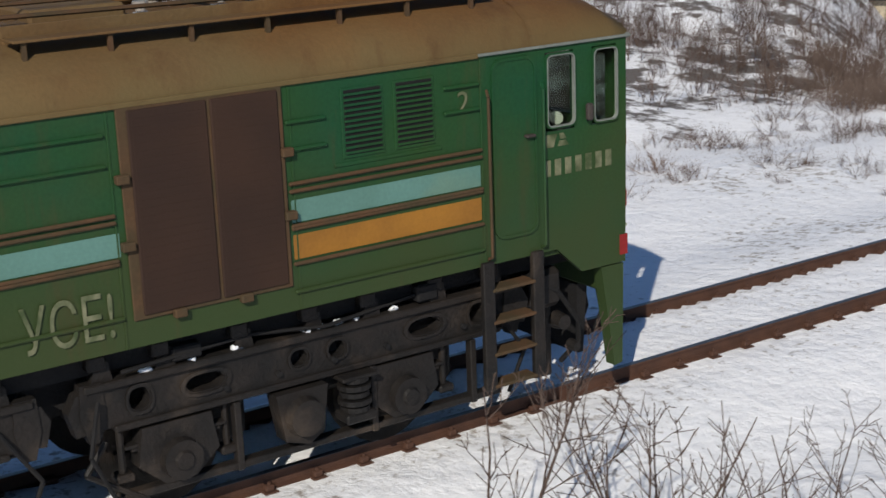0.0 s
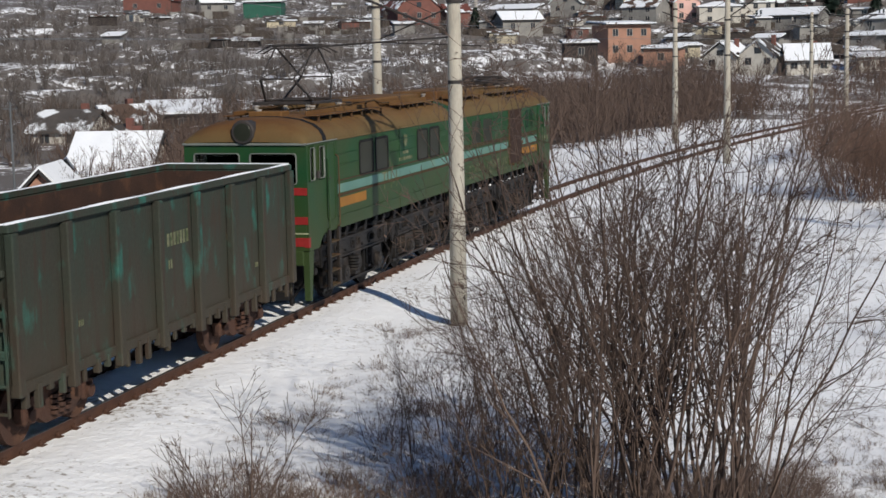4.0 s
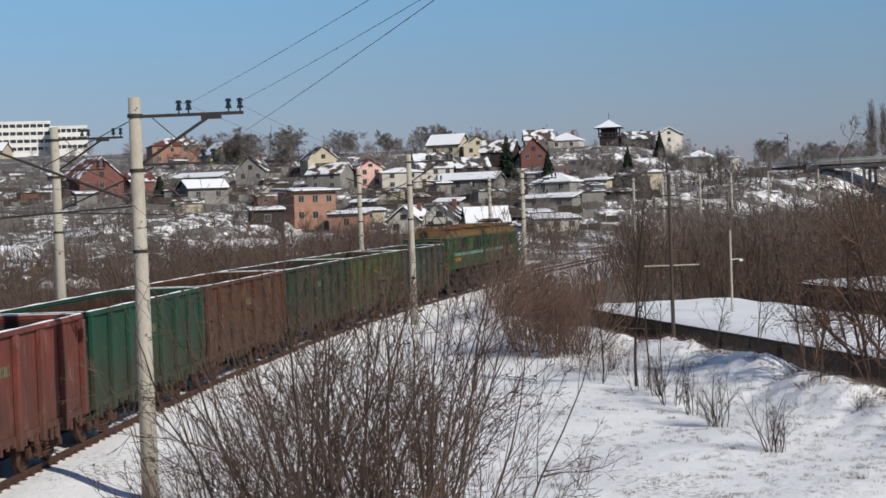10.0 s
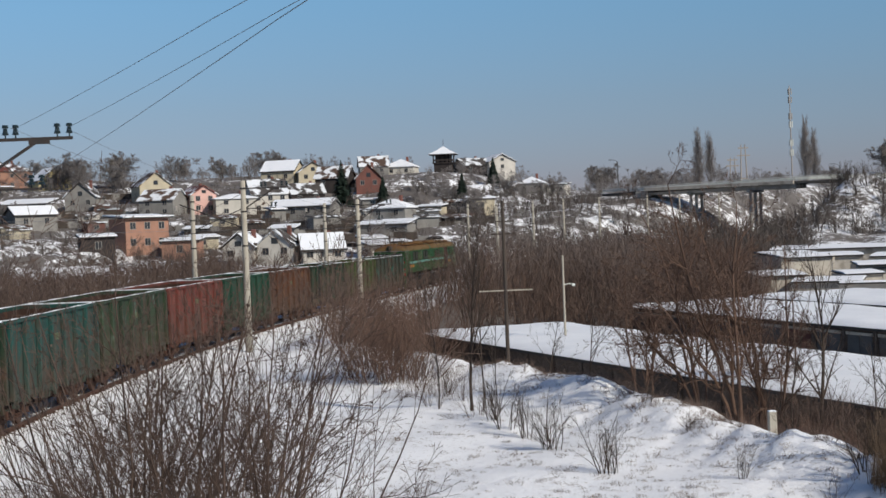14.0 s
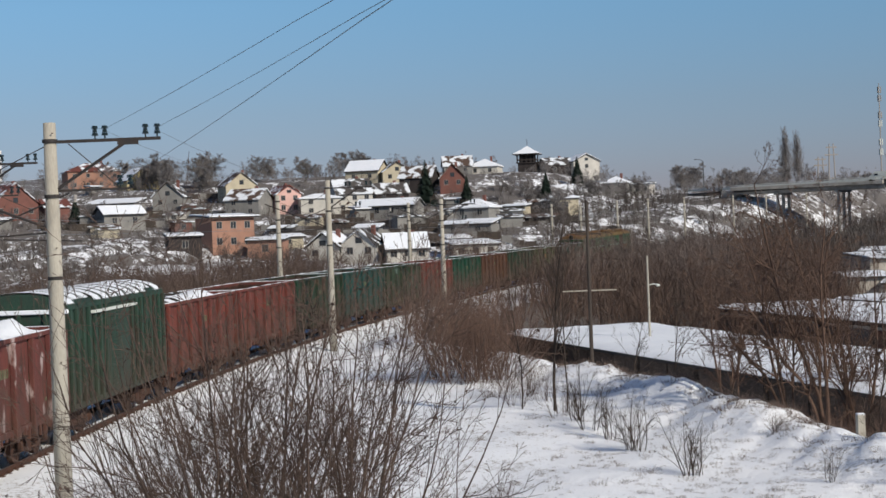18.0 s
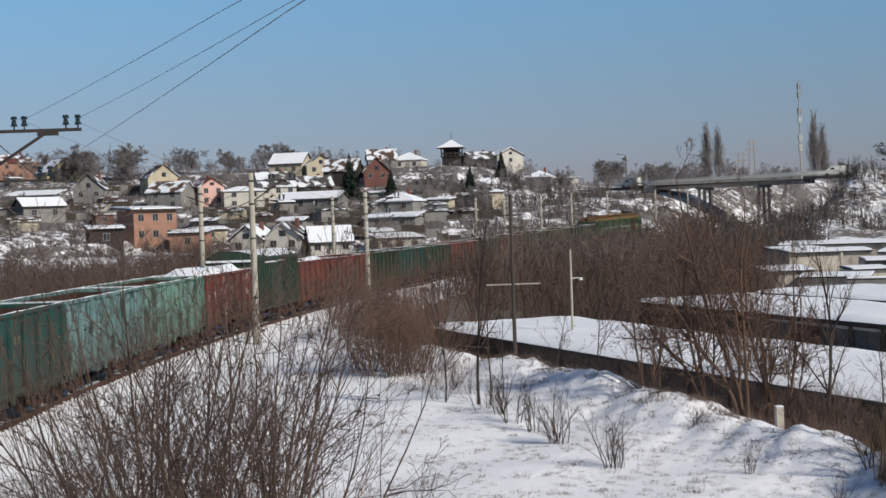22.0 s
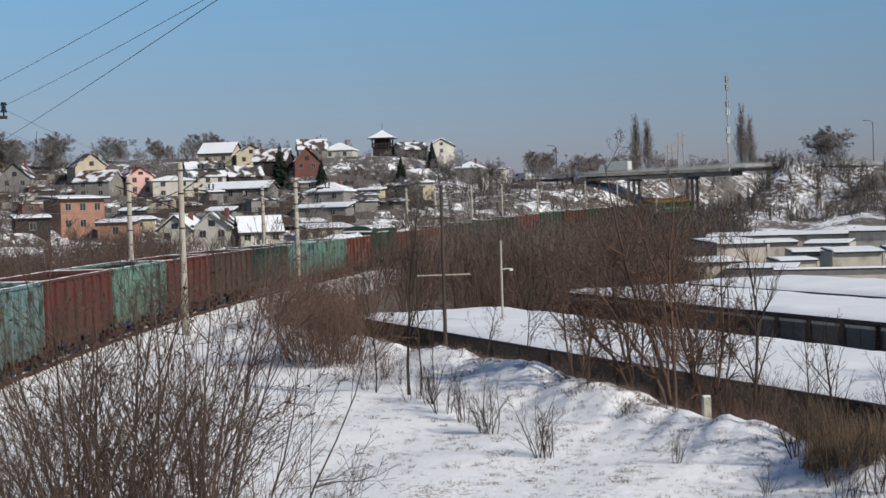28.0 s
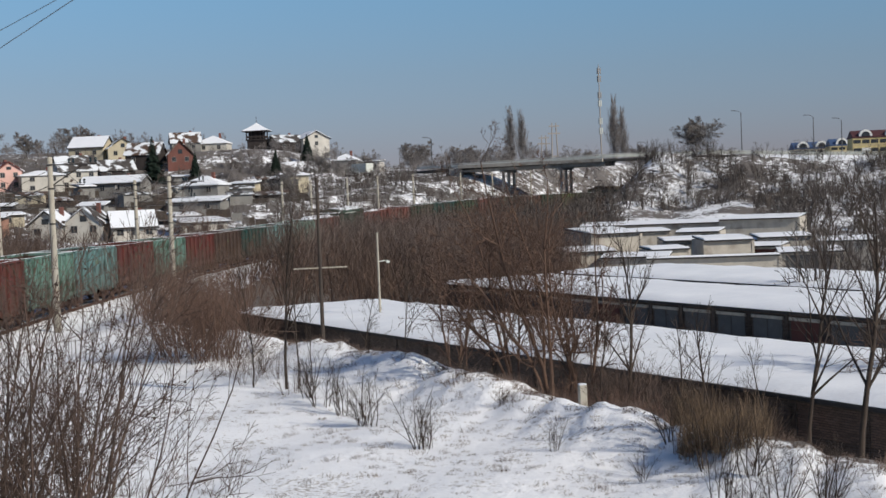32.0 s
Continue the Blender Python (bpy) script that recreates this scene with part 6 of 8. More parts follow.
# bricks standing proud of the old wall nearest the bank
for gi in (2, 3):
    rb = random.Random(60 + gi)
    for r in range(13):
        for c in range(12):
            part("brick", BRICK, None, row_near[gi], m=pose(-1.55 + 0.262 * c + 0.131 * (r % 2) + rb.uniform(-0.01, 0.01), -5.105 - rb.uniform(0.0, 0.012), 2.32 - 0.082 * r))
M["pale_wall"] = surface("pale_limewashed_block", (0.47, 0.43, 0.37), 0.9, (0.34, 0.31, 0.27), 0.9, 0.7, 15, 0.1, 0.2, stain=(0.28, 0.25, 0.21), stain_scale=0.6, stain_low=0.56, stain_high=0.72)
# azimuth, distance, width, depth, roof height, turn, wall, door
for i, (az, d, w, dp, top, yaw, wl, dr) in enumerate(((18.6, 205, 19.5, 6.0, 1.3, -4, "block", None), (22.6, 200, 10.0, 6.5, 1.7, -10, "pale_wall", None), (18.1, 190, 6.0, 5.0, 0.75, 12, "block", None), (20.3, 187, 5.2, 5.0, 0.6, -10, "pale_wall", M["door_grey"]), (23.2, 178, 6.2, 5.0, 0.0, 14, "block", None), (18.9, 163, 4.2, 4.0, -0.45, 20, "pale_wall", None), (22.7, 166, 4.0, 4.0, -0.55, -14, "pale_wall", M["door_red"]), (15.9, 162, 5.2, 6.0, -0.3, 16, "pale_wall", None), (25.6, 172, 6.0, 5.0, -0.4, -6, "block", None), (16.6, 178, 6.0, 9.0, 1.2, 22, "pale_wall", None), (21.05, 166, 5.2, 6.0, 0.30, 14, "pale_wall", None),
                                                     (19.6, 174, 5.0, 5.0, 0.08, 10, "block", M["door_grey"]), (24.2, 158, 6.4, 5.0, -0.88, 4, "pale_wall", M["door_grey"]), (20.7, 152, 13.0, 0.5, -1.05, 2, "pale_wall", None), (22.0, 178, 3.2, 4.0, -0.3, -8, "block", M["door_red"]), (17.9, 158, 7.0, 4.5, -0.9, -6, "block", None))):
    q = on_ground(az, d)
    garage(Vector((q.x, q.y, q.z - 0.1)), yaw - az, w, dp, top - q.z, M[wl], "pale block lock-up with a thin snowy roof", dr, 0.14, 80 + i, 3.0)


# ---- houses ----
WALL = {
    "white": surface("whitewash", (0.56, 0.53, 0.48), 0.9, (0.42, 0.40, 0.36), 0.6, 0.7, 12, 0.08, 0.1),
    "cream": surface("cream_render", (0.52, 0.46, 0.34), 0.9, (0.42, 0.37, 0.28), 0.6, 0.7, 12, 0.08, 0.1),
    "pink": surface("pink_render", (0.66, 0.42, 0.37), 0.9, (0.56, 0.36, 0.32), 0.6, 0.7, 12, 0.08, 0.1),
    "orange": surface("orange_brick", (0.36, 0.20, 0.145), 0.9, (0.28, 0.16, 0.12), 0.9, 0.7, 10, 0.12, 0.1),
    "red": surface("red_brick", (0.19, 0.085, 0.070), 0.9, (0.14, 0.068, 0.058), 0.9, 0.7, 10, 0.12, 0.1),
    "yellow": surface("yellow_render", (0.58, 0.48, 0.25), 0.9, (0.48, 0.39, 0.20), 0.6, 0.7, 12, 0.08, 0.1),
    "bright": surface("bright_white_render", (0.74, 0.74, 0.72), 0.9, (0.64, 0.64, 0.62), 0.4, 0.6, 12, 0.05, 0.1),
    "grey": surface("grey_render", (0.26, 0.25, 0.235), 0.9, (0.19, 0.185, 0.175), 0.6, 0.8, 12, 0.12, 0.1),
    "dark": surface("dark_boards", (0.035, 0.030, 0.030), 0.9, (0.055, 0.045, 0.042), 0.8, 0.7, 12, 0.15, 0.1),
    "green": surface("green_sheet", (0.035, 0.12, 0.085), 0.6, (0.03, 0.095, 0.07), 0.8, 0.7, 12, 0.1, 0.1),
}
ROOF = {
    "snow": M["roof_snow"],
    "slate": surface("dark_slate", (0.062, 0.055, 0.052), 0.85, (0.09, 0.08, 0.075), 0.7, 0.8, 10, 0.15, 0.1, stain=(0.75, 0.78, 0.82), stain_scale=0.45, stain_low=0.50, stain_high=0.56),
    "redtile": surface("red_roof_tile", (0.15, 0.052, 0.042), 0.8, (0.11, 0.045, 0.038), 0.8, 0.7, 10, 0.12, 0.1, stain=(0.75, 0.78, 0.82), stain_scale=0.45, stain_low=0.50, stain_high=0.56),
    "brown": surface("brown_roof", (0.10, 0.065, 0.050), 0.85, (0.075, 0.052, 0.042), 0.8, 0.7, 10, 0.12, 0.1, stain=(0.75, 0.78, 0.82), stain_scale=0.45, stain_low=0.50, stain_high=0.56),
}
M["win"] = surface("far_window_glass", (0.03, 0.035, 0.042), 0.15, (0.05, 0.055, 0.06), 1.0, 0.5, 10, 0.1, 0.0)


def house(x, y, w, wall_h, roof_h, wall, roof, label, kind="gable", deep=7.0, yaw=None, front=False, wins=2, floors=1, chimney=True, z=None, name="house", category="house", eaves=0.4):
    """A house whose face looks at the valley; front = gable end towards the valley."""
    az = math.degrees(math.atan2(x, y))
    yaw = -az + 24 * math.sin(x * 1.7 + y * 0.9) if yaw is None else yaw
    z = float(ground_z(x, y, False)) - 0.35 if z is None else z
    wall_h, roof_h = wall_h * 0.84, roof_h * 0.86
    h = thing(name, label, category, Matrix.Translation((x, y, z)) @ pose(0, 0, 0, 0, 0, yaw), "houses on the slope")
    part("wall", Geo().box(-w / 2, w / 2, -deep / 2, deep / 2, -2.5, wall_h), WALL[wall], h)
    o = eaves
    snowy = roof == "snow"
    roof_mat = M["felt"] if snowy else ROOF[roof]

    def blanket(prof, a, b, axis):
        """Snow lying on a pitched roof, drawn back from its eaves."""
        c = sum(p for p, _ in prof) / len(prof)
        top = prof[3:][::-1]
        pts = [(c + (p - c) * 0.97, z_ + 0.01) for p, z_ in top] + [(c + (p - c) * 0.97, z_ + 0.19) for p, z_ in top[::-1]]
        part("roof_snow", Geo().slab(pts, a + 0.1, b - 0.1, axis), M["roof_snow"], h, "snow lying on the roof")

    if kind == "gable":
        if front:
            prof = [(-w / 2 - o, wall_h - 0.25), (0, wall_h + roof_h), (w / 2 + o, wall_h - 0.25), (w / 2 + o, wall_h - 0.05), (0, wall_h + roof_h + 0.22), (-w / 2 - o, wall_h - 0.05)]
            part("roof", Geo().slab(prof, -deep / 2 - o, deep / 2 + o, "y"), roof_mat, h)
            if snowy:
                blanket(prof, -deep / 2 - o, deep / 2 + o, "y")
            part("gable_wall", Geo().slab([(-w / 2 + 0.02, wall_h), (w / 2 - 0.02, wall_h), (0, wall_h + roof_h - 0.05)], -deep / 2 + 0.02, deep / 2 - 0.02, "y"), WALL[wall], h)
        else:
            prof = [(-deep / 2 - o, wall_h - 0.25), (0, wall_h + roof_h), (deep / 2 + o, wall_h - 0.25), (deep / 2 + o, wall_h - 0.05), (0, wall_h + roof_h + 0.22), (-deep / 2 - o, wall_h - 0.05)]
            part("roof", Geo().slab(prof, -w / 2 - o, w / 2 + o, "x"), roof_mat, h)
            if snowy:
                blanket(prof, -w / 2 - o, w / 2 + o, "x")
            part("gable_wall", Geo().slab([(-deep / 2 + 0.02, wall_h), (deep / 2 - 0.02, wall_h), (0, wall_h + roof_h - 0.05)], -w / 2 + 0.02, w / 2 - 0.02, "x"), WALL[wall], h)
    elif kind == "hip":
        a = [(-w / 2 - o, -deep / 2 - o), (w / 2 + o, -deep / 2 - o), (w / 2 + o, deep / 2 + o), (-w / 2 - o, deep / 2 + o)]
        r = max(0.01, (w - deep) / 2)
        b = [(-r, -0.05), (r, -0.05), (r, 0.05), (-r, 0.05)]
        part("roof", Geo().loft([[(p, q, wall_h - 0.1) for p, q in a], [(p, q, wall_h + 0.1) for p, q in a], [(p, q, wall_h + roof_h) for p, q in b]]), ROOF[roof], h)
    else:
        part("roof", Geo().loft([[(-w / 2 - o, -deep / 2 - o, wall_h + zz), (w / 2 + o, -deep / 2 - o, wall_h + zz), (w / 2 + o, deep / 2 + o, wall_h + roof_h + zz), (-w / 2 - o, deep / 2 + o, wall_h + roof_h + zz)] for zz in (0.0, 0.16)]), roof_mat, h)
        if snowy:
            o2 = o - 0.1
            part("roof_snow", Geo().loft([[(-w / 2 - o2, -deep / 2 - o2, wall_h + zz), (w / 2 + o2, -deep / 2 - o2, wall_h + zz), (w / 2 + o2, deep / 2 + o2, wall_h + roof_h + zz), (-w / 2 - o2, deep / 2 + o2, wall_h + roof_h + zz)] for zz in (0.165, 0.36)]), M["roof_snow"], h, "snow lying on the roof")
    fh = wall_h / floors
    for fl in range(floors):
        for i in range(wins):
            xx = (i + 0.5) / wins * w - w / 2
            ww, wh = min(0.45, w / wins * 0.26), min(0.52, fh * 0.24)
            zc = fl * fh + fh * 0.55
            win = part("window", Geo().box(xx - ww, xx + ww, -deep / 2 - 0.02, -deep / 2 + 0.05, zc - wh, zc + wh), M["win"], h)
            fr = Geo()
            for u0, u1, v0, v1 in ((-ww - 0.06, ww + 0.06, wh, wh + 0.06), (-ww - 0.06, ww + 0.06, -wh - 0.07, -wh), (-ww - 0.06, -ww, -wh, wh), (ww, ww + 0.06, -wh, wh), (-0.025, 0.025, -wh, wh)):
                fr.box(xx + u0, xx + u1, -deep / 2 - 0.06, -deep / 2 - 0.02, zc + v0, zc + v1)
            part("frame", fr, M["porcelain"], win)
    if front and kind == "gable":
        part("attic_window", Geo().box(-0.5, 0.5, -deep / 2 - 0.02, -deep / 2 + 0.05, wall_h + 0.2, wall_h + min(1.2, roof_h * 0.5)), M["win"], h)
    if chimney:
        part("chimney", Geo().box(w * 0.2 - 0.3, w * 0.2 + 0.3, 0.4, 1.0, wall_h, wall_h + roof_h + 0.7, 0.03), WALL["red"], h)
    return h


house(-33, 242, 7.4, 6.1, 0.5, "orange", "snow", "two-storey orange brick house with a flat snowy roof", "shed", 6.0, wins=3, floors=2, chimney=False, yaw=34, eaves=0.8)
house(-38.2, 233, 5.0, 3.0, 0.5, "dark", "snow", "low dark annex with a snowy lean-to roof", "shed", 5.0, wins=1, chimney=False)
house(-25.5, 236, 5.5, 3.0, 0.4, "orange", "snow", "low orange brick outbuilding with snowy roof", "shed", 4.5, wins=1, chimney=False)
house(-32, 328, 5.6, 4.8, 2.0, "pink", "redtile", "pink rendered house with a red roof", "gable", 8, front=True, wins=2, floors=2)
house(-38.5, 322, 7.6, 4.2, 2.4, "grey", "brown", "grey house with a brown snowy roof", "gable", 8, wins=2, floors=2)
house(-46, 362, 7.6, 4.6, 3.6, "cream", "brown", "cream house with a steep brown roof", "gable", 9, front=True)
house(-17.5, 334, 8.0, 5.0, 3.6, "white", "slate", "white two-storey house with a dark slate roof", "gable", 9, yaw=14, wins=3, floors=2)
house(-24, 325, 8.6, 4.3, 1.2, "white", "snow", "white house wing with a snowy low roof", "hip", 7, wins=2, floors=2)
house(-8.5, 315, 13.0, 2.6, 1.4, "grey", "snow", "long grey barn with a snow-covered roof", "gable", 6, wins=4, name="barn", category="barn")
house(-15.3, 229, 5.0, 2.2, 2.3, "white", "snow", "white cottage with snow-covered gable roof", "gable", 7, front=True, wins=2)
house(-10.0, 228, 5.6, 2.4, 2.5, "white", "slate", "low white cottage with a patchy slate roof", "gable", 7, front=True, wins=2, yaw=-14)
house(-4, 226, 6.2, 1.9, 2.4, "white", "snow", "small white cottage with a snowy gable roof", "gable", 6, wins=3, yaw=8)
house(6, 234, 7.2, 2.0, 0.7, "white", "snow", "low white outbuilding with a snowy flat roof", "shed", 5, wins=3, chimney=False, name="barn", category="barn")
house(7, 272, 9.5, 1.9, 0.9, "grey", "snow", "low grey shed with a snowy roof", "shed", 5, wins=2, chimney=False, name="shed", category="shed")
house(9, 295, 7.4, 2.4, 2.0, "grey", "snow", "grey hut with a snow-covered roof", "hip", 6, wins=2)
house(5.5, 370, 6.0, 3.0, 3.8, "red", "brown", "red brick house with a steep gable", "gable", 8, front=True)
house(-2.5, 372, 8.0, 3.0, 3.2, "dark", "brown", "dark house with a brown roof", "gable", 8)
house(16, 430, 8.5, 3.0, 2.6, "white", "snow", "white house with a broad snowy roof", "hip", 8, wins=2)
house(8, 428, 8.0, 3.2, 3.2, "grey", "brown", "grey house with twin chimneys under snow", "gable", 8)
house(28, 318, 5.6, 2.9, 0.6, "cream", "snow", "cream shed with a snowy flat roof", "shed", 4, wins=1, chimney=False, name="shed", category="shed")
house(48, 388, 6.2, 3.0, 2.0, "grey", "snow", "grey house with a snowy hipped roof", "hip", 7)
house(54.5, 390, 6.0, 3.0, 0.3, "white", "snow", "white block building with a flat roof", "shed", 6, wins=3, chimney=False)
house(17, 302, 5.0, 2.2, 0.4, "cream", "snow", "small cream shed on the slope", "shed", 4, wins=1, chimney=False, name="shed", category="shed")
house(-59, 346, 7.0, 3.4, 3.6, "grey", "slate", "grey house with a snowy slate gable", "gable", 8, front=True)
house(-79, 410, 9.0, 3.6, 3.8, "yellow", "snow", "yellow house with a snow-covered gable roof", "gable", 9, front=True, wins=3)
house(-66, 318, 10.5, 3.4, 1.2, "grey", "snow", "long low grey barn with a snowy roof", "shed", 6, wins=2, chimney=False, name="barn", category="barn")
house(-84, 300, 9.4, 3.8, 4.6, "red", "redtile", "red brick house with a steep red gable", "gable", 9, front=True, wins=3)
house(-76, 305, 5.0, 3.4, 1.6, "red", "redtile", "red brick side wing with a lean roof", "gable", 6, wins=1, chimney=False)
house(-97, 435, 15.0, 6.2, 3.0, "orange", "redtile", "large orange house with red tiles and dormers", "hip", 11, wins=4, floors=2)
house(-59, 287, 8.0, 3.0, 1.6, "grey", "snow", "grey outbuilding with a snowy roof", "gable", 6, wins=2, chimney=False, name="barn", category="barn")
house(-9.5, 349, 7.8, 2.8, 2.6, "dark", "slate", "dark low house with a slate roof", "gable", 8)
house(-9, 390, 7.4, 3.2, 2.8, "cream", "slate", "pale cream house with a slate gable", "gable", 8, front=True)
house(-16, 392, 9.0, 3.4, 3.0, "cream", "snow", "cream house under a snowy roof", "gable", 8)
house(-192, 517, 12.0, 4.0, 4.0, "cream", "slate", "cream house with a dark gable roof", "gable", 9, front=True)
house(-180, 520, 10.0, 4.0, 3.2, "cream", "snow", "cream house with a snow-covered roof", "gable", 9)
house(-124, 322, 8.5, 3.8, 0.5, "green", "snow", "green sheet-metal shed with snowy roof", "shed", 6, wins=0, chimney=False, name="shed", category="shed")
house(-164, 349, 12.0, 3.6, 4.6, "red", "redtile", "red brick house with a wide gable", "gable", 9, front=True)
house(-146, 346, 8.0, 2.8, 2.6, "grey", "snow", "grey cottage with a snowy roof", "gable", 7)
house(-172, 461, 14.0, 3.6, 3.8, "cream", "snow", "cream house with a broad snowy roof", "gable", 9)
house(-48.5, 97, 5.6, 1.6, 2.4, "white", "snow", "white cottage with a deep snow-covered roof", "gable", 6.5, yaw=12, wins=2)
house(-64.5, 120, 5.0, 1.9, 1.7, "white", "slate", "white cottage with a grey slate roof", "gable", 6, wins=2)
house(-62, 138, 7.0, 1.5, 1.2, "dark", "snow", "low dark barn with patchy snow on its roof", "shed", 6, wins=1, chimney=False, name="barn", category="barn")
house(-66, 133, 4.6, 1.5, 1.6, "grey", "brown", "small grey cottage with a brown roof", "gable", 5, wins=1)
house(-56, 112, 3.6, 1.4, 1.6, "dark", "slate", "dark gabled wooden hut", "gable", 4, front=True, wins=1)
house(-42, 137, 5.2, 1.5, 2.2, "grey", "slate", "small hut with a slate pyramid roof", "hip", 5, wins=1, chimney=False)
house(-47, 146, 4.2, 1.1, 1.5, "grey", "brown", "small grey hut with a patchy brown roof", "hip", 4.0, wins=1, chimney=False)
house(-48.5, 94, 4.2, 1.4, 1.0, "white", "snow", "small white hut under snow", "gable", 4, wins=2, chimney=False)
# lock-ups behind the scrub bank
tank = thing("storage_tank", "red painted tank end behind the scrub bank", "tank", Matrix.Translation((-41.2, 57, float(ground_z(-41.2, 57)))) @ pose(0, 0, 0, 0, 0, 36))
part("shell", Geo().slab([(1.4 * math.cos(a), 1.05 + 1.4 * math.sin(a)) for a in np.linspace(-0.8, math.pi + 0.8, 22)], -0.2, 4.0, "y"), M["tank_red"], tank)
part("rim", Geo().slab([(1.44 * math.cos(a), 1.05 + 1.44 * math.sin(a)) for a in np.linspace(-0.8, math.pi + 0.8, 22)], -0.26, -0.2, "y"), M["tank_red"], tank)
def seen_at(az, d):
    return d * math.sin(radians(az)), d * math.cos(radians(az))


house(*seen_at(-40.3, 66), 7.2, 2.2, 0.5, "cream", "snow", "low cream-washed lock-up with a snowy lean-to roof", "shed", 4, wins=0, chimney=False, name="shed", category="shed", yaw=38, z=-3.0)
house(*seen_at(-32.7, 71), 5.0, 0.85, 0.8, "dark", "snow", "long low shed with a smooth snowy roof", "shed", 4, wins=0, chimney=False, name="shed", category="shed", yaw=33, z=-3.0)
house(*seen_at(-24.4, 88), 8.6, 1.0, 1.3, "grey", "snow", "low grey hut buried in snow", "hip", 5, wins=0, chimney=False, name="shed", category="shed", yaw=25, z=-4.2)
house(*seen_at(-29.1, 90), 3.0, 1.7, 1.9, "orange", "snow", "small orange brick cottage with a steep snowy gable", "gable", 4.5, yaw=14, front=True, wins=1, chimney=False, z=-3.6)
for az, d, hh in ((-34.33, 66, 7.5), (-30.41, 84, 6.5)):
    q = on_ground(az, d)
    post = thing("utility_pole", "thin grey steel pole beside the low sheds", "pole", Matrix.Translation(q), "thin poles")
    part("shaft", Geo().tube((0, 0, -0.4), (0, 0, hh), 0.075, 0.055, 10), M["pole_steel"], post)
    part("cap", Geo().tube((0, 0, hh), (0, 0, hh + 0.06), 0.075, 0.02, 10), M["pole_steel"], post)
    part("wire_bracket", Geo().box(-0.4, 0.4, -0.03, 0.03, hh - 0.35, hh - 0.29), M["pole_steel"], post)


def wooden_tower():
    q = Vector((28.4, 434, 21.4))
    t = thing("wooden_tower", "dark timber tower with a snowy pyramid roof", "tower", Matrix.Translation(q) @ pose(0, 0, 0, 0, 0, -12))
    part("base", Geo().box(-2.5, 2.5, -2.5, 2.5, -6, 2.5), WALL["dark"], t)
    part("gallery", Geo().box(-2.9, 2.9, -2.9, 2.9, 2.5, 2.8), WALL["dark"], t)
    for x in np.linspace(-2.6, 2.6, 5):
        for y in (-2.6, 2.6):
            part("gallery_post", Geo().box(x - 0.17, x + 0.17, y - 0.17, y + 0.17, 2.8, 5.0), WALL["dark"], t)
    part("gallery_rail", Geo().box(-2.75, 2.75, -2.75, -2.65, 3.3, 3.7).box(-2.75, 2.75, 2.65, 2.75, 3.3, 3.7).box(-2.75, -2.65, -2.65, 2.65, 3.3, 3.7).box(2.65, 2.75, -2.65, 2.65, 3.3, 3.7), WALL["dark"], t)
    part("core", Geo().box(-1.9, 1.9, -1.9, 1.9, 2.8, 5.0), WALL["dark"], t)
    part("eaves", Geo().box(-3.8, 3.8, -3.8, 3.8, 5.0, 5.2), WALL["dark"], t)
    part("roof", Geo().loft([[(-3.9, -3.9, 5.2), (3.9, -3.9, 5.2), (3.9, 3.9, 5.2), (-3.9, 3.9, 5.2)], [(-1.6, -1.6, 6.45), (1.6, -1.6, 6.45), (1.6, 1.6, 6.45), (-1.6, 1.6, 6.45)], [(-0.1, -0.1, 7.5), (0.1, -0.1, 7.5), (0.1, 0.1, 7.5), (-0.1, 0.1, 7.5)]]), M["roof_snow"], t, "snowy pyramid roof")
    part("finial", Geo().tube((0, 0, 7.6), (0, 0, 9.4), 0.07, n=6), WALL["dark"], t)


wooden_tower()
house(36.5, 436, 8.0, 3.4, 2.2, "dark", "slate", "dark timber hall with a slate roof", "gable", 9, z=20.4, wins=2, name="hall", category="hall")
house(44.0, 436, 7.8, 3.6, 2.3, "white", "snow", "white chalet with a snowy gable roof and arched window", "gable", 10, z=20.8, front=True, wins=1, yaw=12)


